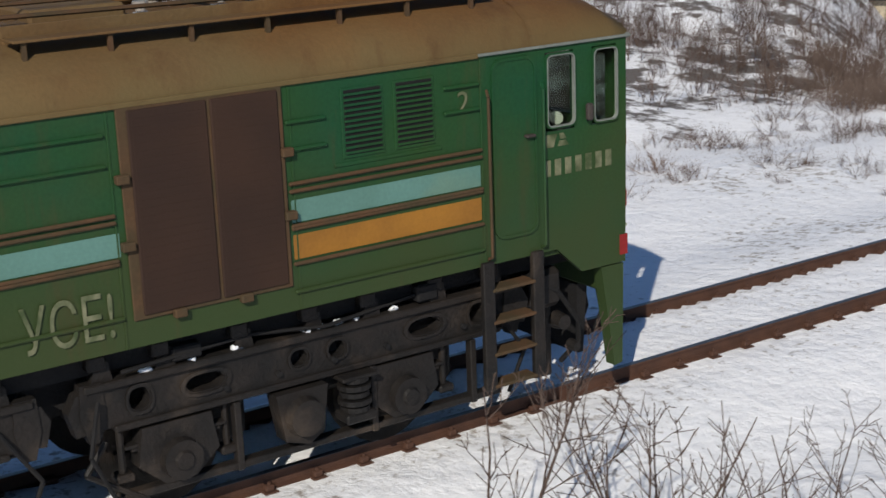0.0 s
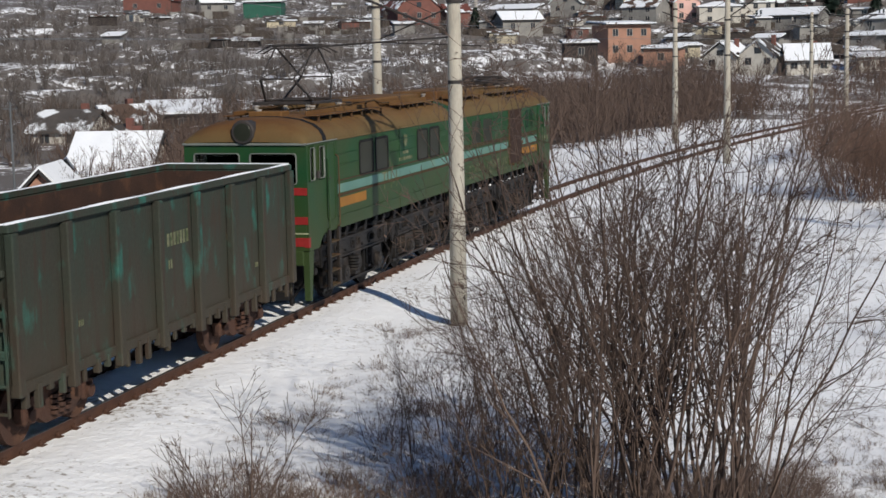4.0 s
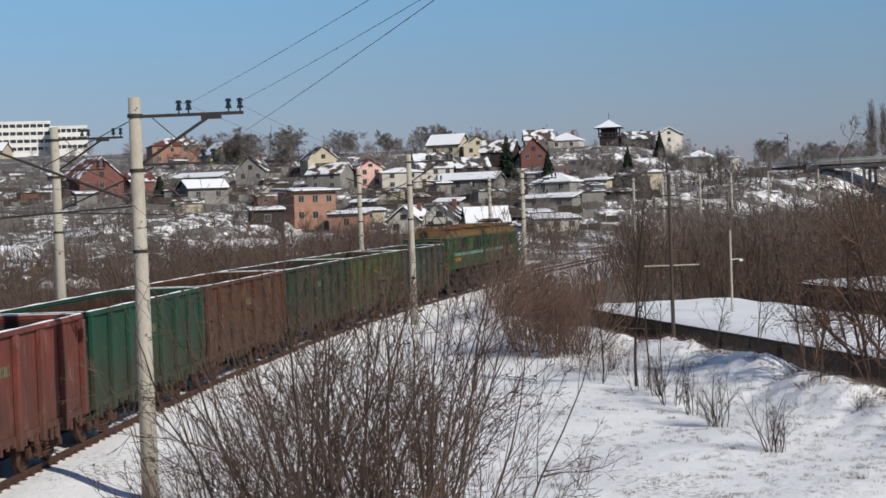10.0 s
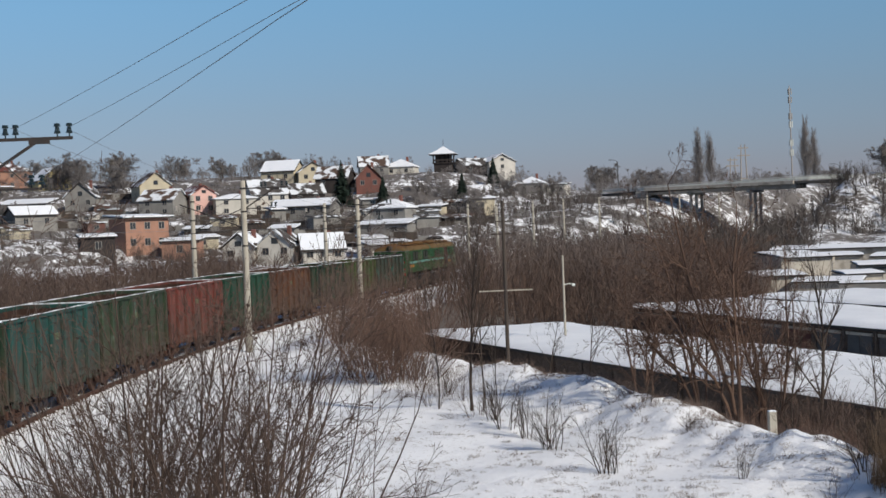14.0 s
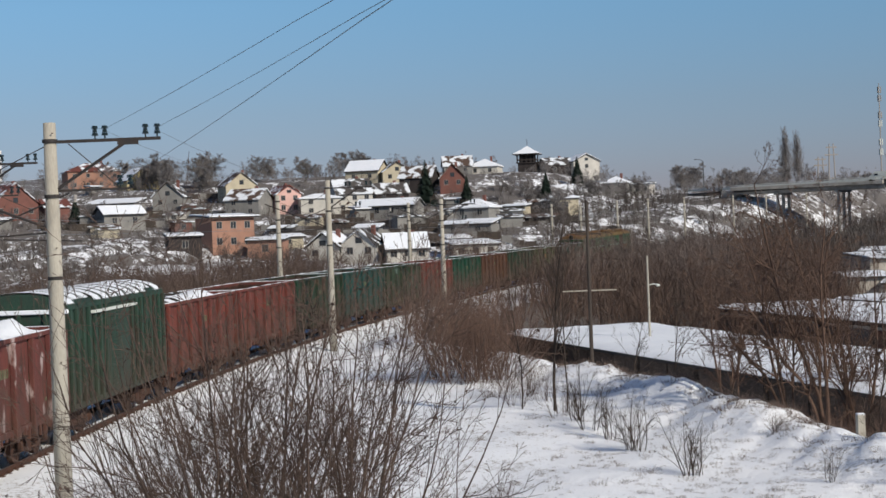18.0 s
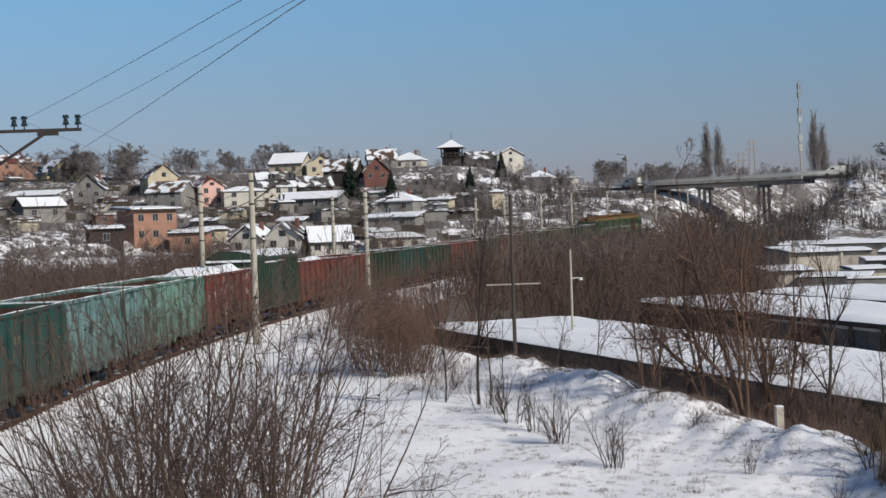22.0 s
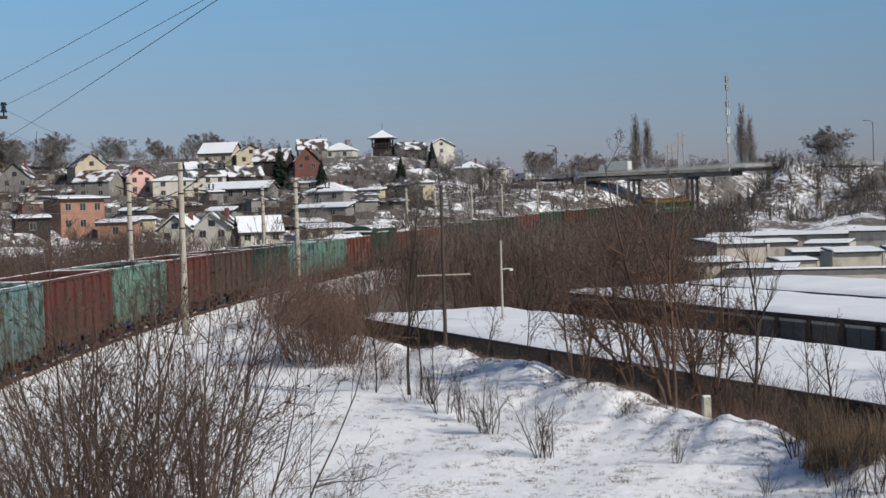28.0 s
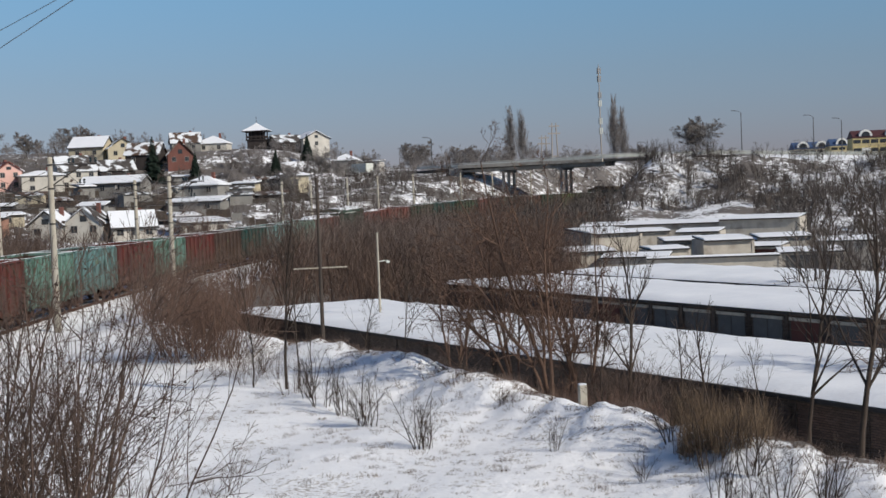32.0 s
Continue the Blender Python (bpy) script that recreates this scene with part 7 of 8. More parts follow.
def apartment(x, y, z, w, h, deep, yaw, wall, floors, bays, label, roofkey=None, arches=False):
    b = thing("apartment_building", label, "building", Matrix.Translation((x, y, z)) @ pose(0, 0, 0, 0, 0, yaw), "tall buildings")
    part("wall", Geo().box(-w / 2, w / 2, -deep / 2, deep / 2, -6, h), WALL[wall], b)
    part("parapet", Geo().box(-w / 2 - 0.2, w / 2 + 0.2, -deep / 2 - 0.2, deep / 2 + 0.2, h, h + 0.6), WALL["bright"] if roofkey is None else ROOF[roofkey], b)
    fh = h / floors
    for f in range(floors):
        for i in range(bays):
            xx = (i + 0.5) / bays * w - w / 2
            ww = w / bays * 0.42
            part("window", Geo().box(xx - ww, xx + ww, -deep / 2 - 0.05, -deep / 2 + 0.1, f * fh + fh * 0.36, f * fh + fh * 0.80), M["win"], b)
        part("sill_band", Geo().box(-w / 2, w / 2, -deep / 2 - 0.12, -deep / 2, f * fh + fh * 0.18, f * fh + fh * 0.24), WALL["bright"] if wall == "bright" else WALL["cream"], b)
    if arches:
        n = max(1, int(w / 6.5))
        for i in range(n):
            xx = (i + 0.5) / n * w - w / 2
            arc = [(xx + 2.4 * math.cos(a), h + 0.6 + 2.5 * math.sin(a)) for a in np.linspace(0, math.pi, 12)]
            gable = part("gable", Geo().slab(arc, -deep / 2 - 0.3, -deep / 2 + 2.5, "y"), WALL["bright"], b, "white-rimmed arched gable")
            part("arched_window", Geo().slab([(xx + (px - xx) * 0.66, h + 0.6 + (pz - h - 0.6) * 0.7) for px, pz in arc], -deep / 2 - 0.42, -deep / 2 - 0.3, "y"), M["win"], gable)
            part("balcony", Geo().box(xx - 1.5, xx + 1.5, -deep / 2 - 0.9, -deep / 2, h * 0.5, h * 0.5 + 1.0), WALL["bright"], b)
        prof = [(-deep / 2 + 0.3, h + 0.6), (0, h + 2.9), (deep / 2, h + 0.6)]
        part("roof", Geo().slab(prof, -w / 2, w / 2, "x"), ROOF[roofkey], b)
    return b


apartment(-219, 668, 36.0, 26.5, 13.6, 14, 18, "bright", 4, 9, "white four-storey building with rows of windows")
apartment(-195.5, 664, 36.0, 16, 10.6, 14, 16, "bright", 3, 7, "white lower wing of a four-storey building")
ROOF["bluetin"] = surface("blue_tin_roof", (0.06, 0.10, 0.20), 0.6, (0.045, 0.08, 0.16), 0.8, 0.6, 10, 0.1, 0.1)
ROOF["maroon"] = surface("maroon_tin_roof", (0.075, 0.030, 0.034), 0.65, (0.10, 0.05, 0.05), 0.8, 0.6, 10, 0.1, 0.1)
for az, d, w, hh, wl, rf in ((24.35, 640, 15, 7.4, "cream", "bluetin"), (25.4, 625, 9, 7.8, "yellow", "bluetin"), (26.7, 585, 19, 9.4, "yellow", "maroon"), (28.7, 570, 22, 10.2, "cream", "maroon")):
    x, y = seen_at(az, d)
    apartment(x, y, 11.8, w, hh, 12, -az + 10, wl, 3, max(3, int(w / 3)), "cream and yellow apartment house with arched gables", rf, True)

# fences and terraces on the slope
for i, (az, d, ln_, hh, tw) in enumerate(((-1.0, 262, 22, 1.2, 4), (2.2, 255, 16, 1.1, -4), (0.8, 285, 18, 1.2, 2), (-3.2, 286, 20, 1.2, 5), (3.0, 300, 14, 1.3, -6), (-5.6, 270, 16, 1.2, 3), (-7.0, 300, 18, 1.3, 2), (1.8, 330, 18, 1.4, 0), (-1.8, 300, 24, 1.2, 3), (4.6, 285, 14, 1.2, -8), (-10.5, 305, 18, 1.3, 3), (-13.0, 290, 16, 1.2, 6), (-18.5, 300, 22, 1.3, 3), (-22.0, 310, 22, 1.3, 0), (-9.0, 330, 20, 1.3, 2), (2.6, 240, 18, 1.0, 3), (-0.5, 246, 20, 1.0, -2))):
    q = on_ground(az, d)
    fc = thing("fence", "dark weathered board fence across the snowy slope", "fence", Matrix.Translation(q) @ pose(0, 0, 0, 0, 0, -az + tw), "garden fences")
    n = int(ln_ / 2)
    for k in range(n):
        xx = -ln_ / 2 + 2 * k
        px = q.x + xx * math.cos(radians(-az + tw))
        py = q.y + xx * math.sin(radians(-az + tw))
        dz = float(ground_z(px, py)) - q.z
        part("panel", Geo().box(xx, xx + 1.9, -0.03, 0.03, dz - 0.2, dz + hh), M["wood_dark"] if (i + k) % 3 else WALL["grey"], fc)
        part("post", Geo().box(xx - 0.06, xx + 0.06, -0.07, 0.07, dz - 0.3, dz + hh + 0.15), M["wood_dark"], fc)


# small outbuildings between the gardens
rs = random.Random(31)
for i in range(46):
    az = rs.uniform(-27, 5.5)
    d = rs.uniform(238, 345) if az > -9 else rs.uniform(262, 400)
    q = on_ground(az, d)
    wl = rs.choice(("dark", "grey", "dark", "grey", "cream", "white", "brick"))
    if wl == "brick":
        wl = "red"
    house(q.x, q.y, rs.uniform(2.6, 6.0), rs.uniform(1.3, 2.2), rs.uniform(0.3, 0.8), wl, rs.choice(("snow", "snow", "slate", "brown")), {"dark": "small dark wooden shed with snow on its roof", "grey": "small grey shed with snow on its roof", "cream": "small cream-washed shed with a snowy roof", "white": "small whitewashed shed with a snowy roof", "red": "small red brick shed with a snowy roof"}[wl],
          "shed", rs.uniform(2.5, 4), yaw=-az + rs.uniform(-25, 25), wins=rs.choice((0, 1)), chimney=False, name="shed", category="shed")
for i in range(34):
    az = rs.uniform(-24, 5)
    d = rs.uniform(235, 340) if az > -8 else rs.uniform(265, 380)
    q = on_ground(az, d)
    fc = thing("fence", "low weathered garden fence across the snowy slope", "fence", Matrix.Translation(q) @ pose(0, 0, 0, 0, 0, -az + rs.uniform(-12, 12)), "garden fences")
    n, hh = rs.randint(4, 9), rs.uniform(0.8, 1.3)
    for k in range(n):
        part("panel", Geo().box(2 * k - n, 2 * k - n + 1.9, -0.03, 0.03, -0.8, hh), M["wood_dark"] if (i + k) % 4 else WALL["grey"], fc)
        part("post", Geo().box(2 * k - n - 0.06, 2 * k - n + 0.06, -0.07, 0.07, -0.9, hh + 0.15), M["wood_dark"], fc)


# ---- road bridge ----
M["old_concrete"] = surface("old_concrete", (0.34, 0.33, 0.31), 0.9, (0.24, 0.23, 0.215), 0.8, 0.8, 20, 0.15, 0.2)
M["asphalt"] = surface("asphalt", (0.05, 0.05, 0.052), 0.9, (0.07, 0.068, 0.066), 1.0, 0.6, 15, 0.15, 0.1)
ROADPTS = [on_ground(a, d) for a, d in ((44, 330), (34, 334), (27, 335), (21, 333), (17, 332), (11.6, 344), (10.2, 352))]
for q, z in zip(ROADPTS, (10.5, 10.5, 10.6, 12.4, 12.6, 12.1, 11.9)):
    q.z = z


def road_point(s):
    """Point s metres along the upper road from its far right end."""
    for a, b in zip(ROADPTS[:-1], ROADPTS[1:]):
        L = (b - a).length
        if s <= L:
            return a.lerp(b, s / L), (b - a).normalized()
        s -= L
    return ROADPTS[-1] + (ROADPTS[-1] - ROADPTS[-2]).normalized() * s, (ROADPTS[-1] - ROADPTS[-2]).normalized()


def build_bridge():
    rd = thing("upper_road", "asphalt road on the embankment with guard rails", "road", kind="structure")
    n = 60
    total = sum((b - a).length for a, b in zip(ROADPTS[:-1], ROADPTS[1:]))
    pts = [road_point(total * i / n) for i in range(n + 1)]
    rings = []
    for p, d in pts:
        nrm = Vector((-d.y, d.x, 0))
        rings.append([p + nrm * 4.5, p - nrm * 4.5, p - nrm * 4.5 - Vector((0, 0, 0.5)), p + nrm * 4.5 - Vector((0, 0, 0.5))])
    part("carriageway", Geo().loft(rings), M["asphalt"], rd)
    for side in (4.3, -4.3):
        for lo, hi in ((0.45, 0.75), (0.95, 1.05)):
            rr = []
            for p, d in pts:
                nrm = Vector((-d.y, d.x, 0))
                c = p + nrm * side
                rr.append([c + nrm * 0.05 + Vector((0, 0, lo)), c - nrm * 0.05 + Vector((0, 0, lo)), c - nrm * 0.05 + Vector((0, 0, hi)), c + nrm * 0.05 + Vector((0, 0, hi))])
            part("guard_rail", Geo().loft(rr), M["white_frame"], rd)
        for i in range(0, 121):
            p, d = road_point(total * i / 120)
            c = p + Vector((-d.y, d.x, 0)) * side
            part("guard_post", Geo().box(c.x - 0.06, c.x + 0.06, c.y - 0.06, c.y + 0.06, c.z - 0.1, c.z + 0.95), M["porcelain"], rd)
    bank = []
    for p, d in pts[:38]:
        nrm = Vector((-d.y, d.x, 0))
        bank.append([p + nrm * 3.6 + Vector((0, 0, 0.06)), p + nrm * 4.8 + Vector((0, 0, 0.22)), p + nrm * 6.2 - Vector((0, 0, 0.5)), p + nrm * 9.5 - Vector((0, 0, 3.2)), p + nrm * 4.0 - Vector((0, 0, 3.2))])
    part("snow_verge", Geo().loft(bank), M["roof_snow"], rd, "snow-covered road verge")
    a, b = ROADPTS[4], ROADPTS[5]
    d = (b - a).normalized()
    L = (b - a).length
    yaw = math.degrees(math.atan2(d.y, d.x))
    br = thing("road_bridge", "concrete road bridge over the railway", "bridge", Matrix.Translation(a) @ pose(0, 0, 0, 0, 0, yaw), kind="structure")
    for y in (-3.6, -1.2, 1.2, 3.6):
        part("girder", Geo().box(0, L, y - 0.3, y + 0.3, -1.45, -0.5, 0.05), M["old_concrete"], br)
    part("deck_edge", Geo().box(0, L, -5.2, -4.5, -0.6, 0.12, 0.04), M["old_concrete"], br)
    part("deck_edge", Geo().box(0, L, 4.5, 5.2, -0.6, 0.12, 0.04), M["block"], br)
    for k in (0.30, 0.70):
        for y in (-3.2, 0, 3.2):
            part("pier", Geo().tube((L * k, y, -14), (L * k, y, -1.95), 0.34, n=14), M["old_concrete"], br)
        part("cap_beam", Geo().box(L * k - 0.45, L * k + 0.45, -4.4, 4.4, -1.95, -1.45, 0.06), M["old_concrete"], br)
    part("abutment", Geo().box(L - 0.5, L + 2.5, -4.0, 4.4, -2.2, -0.6, 0.1), M["old_concrete"], br)


build_bridge()
for az, d, h in ((10.3, 352, 9.5), (18.4, 338, 8.6), (21.9, 338, 9.6), (24.5, 338, 8.6), (25.5, 342, 8.2), (24.0, 520, 9.0)):
    q = on_ground(az, d)
    lamp = thing("street_lamp", "tall grey street lamp along the embankment road", "street lamp", Matrix.Translation((q.x, q.y, q.z)) @ pose(0, 0, 0, 0, 0, 170), "street lamps")
    part("pole", Geo().tube((0, 0, -1.5), (0, 0, h), 0.14, 0.09, 10), M["pole_steel"], lamp)
    part("arm", Geo().path([(0, 0, h - 0.1), (0.6, 0, h + 0.35), (1.6, 0, h + 0.45)], 0.06), M["pole_steel"], lamp)
    part("lamp_head", Geo().box(1.3, 2.1, -0.14, 0.14, h + 0.36, h + 0.5, 0.04), M["pole_steel"], lamp)


def mast():
    q = on_ground(16.7, 470)
    m = thing("antenna_mast", "slender white and grey antenna mast with panels", "mast", Matrix.Translation(q))
    part("shaft", Geo().tube((0, 0, -1), (0, 0, 20), 0.22, 0.18, 10).tube((0, 0, 20), (0, 0, 31.4), 0.19, 0.12, 8), M["porcelain"], m)
    for z in (10, 13, 18.5, 21, 26, 28.5):
        for a in range(3):
            x, y = 0.5 * math.cos(a * 2.1), 0.5 * math.sin(a * 2.1)
            part("antenna_panel", Geo().box(x - 0.15, x + 0.15, y - 0.15, y + 0.15, z, z + 1.9, 0.04), M["white_frame"] if z < 20 else M["porcelain"], m)


mast()
for az, d, h in ((14.55, 1150, 34), (14.95, 1180, 44)):
    q = on_ground(az, d)
    chim = thing("far_tower", "hazy distant lattice tower on the skyline", "tower", Matrix.Translation(q), "distant towers")
    for x in (-3, 3):
        part("leg", Geo().tube((x, 0, -2), (x * 0.5, 0, h), 0.7, 0.4, 6), M["porcelain"], chim)
    for w, z in ((5, 0.8), (4, 0.93), (2.6, 0.4)):
        part("cross_arm", Geo().box(-w, w, -0.4, 0.4, h * z, h * z + 0.9), M["porcelain"], chim)


# ---- vehicles on the upper road ----
M["tyre"] = surface("tyre_rubber", (0.02, 0.02, 0.02), 0.9, (0.03, 0.03, 0.03), 4, 0.5, 20, 0.1, 0.0)


def van(length, high, label, truck=False):
    v = thing("lorry" if truck else "van", label, "lorry" if truck else "van", group="vehicles on the upper road")
    L = length / 2
    if truck:
        part("body", Geo().box(-1.2, 1.2, -L, L - 2.1, 0.9, high, 0.06), M["white_frame"], v)
        part("cab", Geo().loft([[(-1.1, y, 0.5) , (1.1, y, 0.5), (1.05, y, zt), (-1.05, y, zt)] for y, zt in ((L - 2.0, 2.5), (L - 0.7, 2.45), (L, 1.5))]), M["white_frame"], v)
    else:
        part("body", Geo().loft([[(-0.98, y, 0.35), (0.98, y, 0.35), (0.98, y, zm), (0.86, y, zt), (-0.86, y, zt), (-0.98, y, zm)] for y, zm, zt in ((-L, 1.2, high - 0.1), (-L + 0.2, 1.25, high), (L - 1.9, 1.25, high), (L - 1.0, 1.1, 1.25), (L, 0.75, 0.85))]), M["white_frame"], v)
    part("windscreen", Geo().slab([(-0.8, 1.3 + (0.4 if truck else 0)), (0.8, 1.3 + (0.4 if truck else 0)), (0.75, 1.75 + (0.5 if truck else 0)), (-0.75, 1.75 + (0.5 if truck else 0))], L - 1.55 if not truck else L - 0.6, L - 1.5 if not truck else L - 0.55, "y"), M["win"], v)
    for sx in (-1, 1):
        part("side_glass", Geo().box(sx * 0.985 - 0.012, sx * 0.985 + 0.012, L - 2.6, L - 1.8, 1.25, 1.65), M["win"], v)
        for y in (-L + 1.0, L - 1.0):
            part("wheel", Geo().tube((sx * 0.78, y, 0.36), (sx * 1.0, y, 0.36), 0.36, n=18), M["tyre"], v)
    return v


TRAFFIC = [(van(5.2, 2.1, "white delivery van driving on the upper road"), 15.1, 19.0), (van(5.0, 2.0, "white delivery van driving on the upper road"), 16.2, 23.0), (van(7.2, 3.0, "white lorry driving on the upper road", True), 12.6, 28.0)]


def road_s_at(az):
    best = 0
    for i in range(0, 3000):
        p, _ = road_point(i * 0.1)
        if math.degrees(math.atan2(p.x, p.y)) <= az:
            return i * 0.1
        best = i * 0.1
    return best


# ---- plants ----
def grow(seed, stems, height, base_r, lean, forks, depth, thick, wiggle=0.16, crown=0.25, up=0.5, n=3, segs=(4, 3, 2, 2), split=False, buds=0.0, fine=0.14):
    """Bare branching plant of thin tapered rods: points and quads, or two such pairs (main stems, twigs) when split.
    crown: where forking starts along a stem; buds: chance of a small dry leaf at a twig's tip."""
    rg = random.Random(seed)
    store = ([], [], [], [])

    def rod(pts, radii, level):
        V, Q = (store[0], store[1]) if level == 0 else (store[2], store[3])
        first = len(V)
        roll = rg.uniform(0, 3.14)
        for k, (p, r) in enumerate(zip(pts, radii)):
            d = (pts[min(k + 1, len(pts) - 1)] - pts[max(k - 1, 0)])
            d = d.normalized() if d.length > 1e-6 else Vector((0, 0, 1))
            e = d.orthogonal().normalized()
            g = d.cross(e)
            for i in range(n):
                a = 2 * math.pi * i / n + roll
                V.append(p + (e * math.cos(a) + g * math.sin(a)) * r)
        for k in range(len(pts) - 1):
            for i in range(n if n > 2 else 1):
                j = (i + 1) % n
                b = first + k * n
                Q.append((b + i, b + j, b + n + j, b + n + i))
        if level == depth and rg.random() < buds:
            V, Q = store[2], store[3]
            b = len(V)
            p, w = pts[-1], rg.uniform(0.03, 0.06)
            u1 = Vector((rg.gauss(0, 1), rg.gauss(0, 1), rg.gauss(0, 1))).normalized() * w
            u2 = u1.orthogonal().normalized() * w * 0.6
            V.extend((p, p + u1 * 0.5 + u2, p + u1 * 1.3, p + u1 * 0.5 - u2))
            Q.append((b, b + 1, b + 2, b + 3))

    def limb(p, d, length, r, level):
        seg = segs[level]
        pts, rad = [p.copy()], [r]
        for k in range(seg):
            d = (d + Vector((rg.gauss(0, wiggle), rg.gauss(0, wiggle), rg.gauss(0, wiggle) + up * 0.12))).normalized()
            p = p + d * (length / seg)
            pts.append(p.copy())
            rad.append(max(r * (1 - 0.8 * (k + 1) / seg), thick * fine * 0.7))
        rod(pts, rad, level)
        if level >= depth:
            return
        for _ in range(forks[level]):
            t = crown + (1 - crown) * rg.random() if level == 0 else 0.15 + 0.85 * rg.random()
            k = min(int(t * seg), seg - 1)
            q = pts[k].lerp(pts[k + 1], t * seg - k)
            axis = (pts[k + 1] - pts[k]).normalized()
            side = axis.orthogonal().normalized()
            side.rotate(Matrix.Rotation(rg.uniform(0, 6.283), 3, axis))
            nd = (axis * (0.75 + 0.35 * up) + side * rg.uniform(0.5, 1.0)).normalized()
            limb(q, nd, length * rg.uniform(0.32, 0.55) * (1.25 - 0.85 * t), max(rad[k] * 0.5, thick * fine), level + 1)

    for s in range(stems):
        a = rg.uniform(0, 6.283)
        rr = base_r * math.sqrt(rg.random())
        p = Vector((rr * math.cos(a), rr * math.sin(a), -0.15))
        tip = Vector((math.cos(a), math.sin(a), 0)) * lean * rg.uniform(0.3, 1.2) * (rr / base_r if base_r > 0.2 else 1) + Vector((0, 0, 1))
        limb(p, tip.normalized(), height * rg.uniform(0.68, 0.94), thick * rg.uniform(0.7, 1.1), 0)

    def packed(V, Q):
        return np.array([tuple(v) for v in V], dtype=np.float32), np.array(Q, dtype=np.int32)

    if split:
        return packed(store[0], store[1]), packed(store[2], store[3])
    m = len(store[0])
    return packed(store[0] + store[2], store[1] + [tuple(i + m for i in q) for q in store[3]])


def species(stem_name, twig_name, material, *args, **kw):
    """Meshes of one plant: its stems and its twigs."""
    a, b = grow(*args, split=True, **kw)
    return (stem_name, quads(stem_name, *a, material)), (twig_name, quads(twig_name, *b, material))


def quads(name, V, Q, material):
    me = bpy.data.meshes.new(name)
    me.vertices.add(len(V))
    me.vertices.foreach_set("co", V.reshape(-1))
    me.loops.add(len(Q) * 4)
    me.loops.foreach_set("vertex_index", Q.reshape(-1))
    me.polygons.add(len(Q))
    me.polygons.foreach_set("loop_start", np.arange(0, len(Q) * 4, 4, dtype=np.int32))
    me.update(calc_edges=True)
    me.materials.append(material)
    return me


def spread(name, label, category, protos, places, material, kind="stuff"):
    """Joins many turned and scaled copies of the prototypes into one mesh."""
    VV, QQ, base = [], [], 0
    for k, (x, y, z, sc, rot) in enumerate(places):
        V, Q = protos[k % len(protos)]
        c, s = math.cos(rot) * sc, math.sin(rot) * sc
        W = np.stack([V[:, 0] * c - V[:, 1] * s + x, V[:, 0] * s + V[:, 1] * c + y, V[:, 2] * sc + z], -1)
        VV.append(W.astype(np.float32))
        QQ.append(Q + base)
        base += len(V)
    ob = new(name, quads(name, np.concatenate(VV), np.concatenate(QQ).astype(np.int32), material))
    return tagged(ob, label, category, kind=kind)


def plant(name, parts, az, d, scale, label, category, group="", rot=None, slim=1.0):
    a = radians(az)
    px, py = d * math.sin(a), d * math.cos(a)
    t = thing(name, label, category, Matrix.Translation((px, py, float(ground_z(px, py)))) @ pose(0, 0, 0, 0, 0, rot if rot is not None else (az * 37) % 360) @ Matrix.Diagonal((scale * slim, scale * slim, scale, 1)), group)
    for pn, me in parts:
        tagged(part(pn, me, None, t), kind="stuff" if pn == "woody_base" else "")
    return t


# near thicket beside the line
BUSH = [species("woody_base", "twig_crown", M["twig"], 11 + i, 5, 6.6, 0.5, 0.40, (10, 4, 2), 3, 0.038, 0.13, 0.16, up=0.5, segs=(8, 4, 2, 1), fine=0.13, buds=0.06) for i in range(4)]
for i, (az, d, sc) in enumerate(((-10.6, 18.2, 0.66), (-9.6, 19.4, 0.85), (-7.0, 18.8, 1.05), (-5.3, 18.6, 1.1), (-8.5, 18, 0.94), (-7.7, 19.8, 1.03), (-6.1, 20.2, 1.10), (-4.5, 19.8, 1.12), (-3.8, 18.8, 1.03), (-3.1, 20.4, 0.91), (-2.3, 19.6, 0.52), (-11.8, 18.8, 0.56), (-13.2, 19.6, 0.48), (-14.6, 20.6, 0.42), (-12.4, 21.8, 0.50), (-5.7, 21.6, 1.03), (-16, 22.4, 0.36))):
    plant("bare_bush", BUSH[i % 4], az, d, sc, "tall bare many-stemmed bush in the snow", "bush", "bare bushes beside the line", slim=0.84)
TALL = [species("woody_base", "twig_crown", M["twig"], 21 + i, 3, 7.4, 0.4, 0.2, (10, 4, 2), 3, 0.040, 0.11, 0.25, up=0.6, segs=(8, 4, 2, 1), fine=0.12, buds=0.05) for i in range(3)]
for i, (az, d, sc) in enumerate(((-8.3, 18.8, 0.78), (-7.3, 20.0, 0.84), (-6.5, 18.6, 0.82), (-5.6, 20.0, 0.86), (-4.8, 18.8, 0.80), (-4.0, 20.2, 0.80), (-9.4, 18.6, 0.66), (-10.8, 19.6, 0.6), (-12.6, 18.8, 0.5))):
    plant("bare_bush", TALL[i % 3], az, d, sc, "tall slender bare bush beside the line", "bush", "bare bushes beside the line")
THICK = [species("woody_base", "twig_crown", M["twig"], 31 + i, 12, 2.4, 0.6, 0.7, (7, 4), 2, 0.016, 0.14, 0.08, up=0.35, segs=(4, 2, 1), fine=0.2, buds=0.1) for i in range(2)]
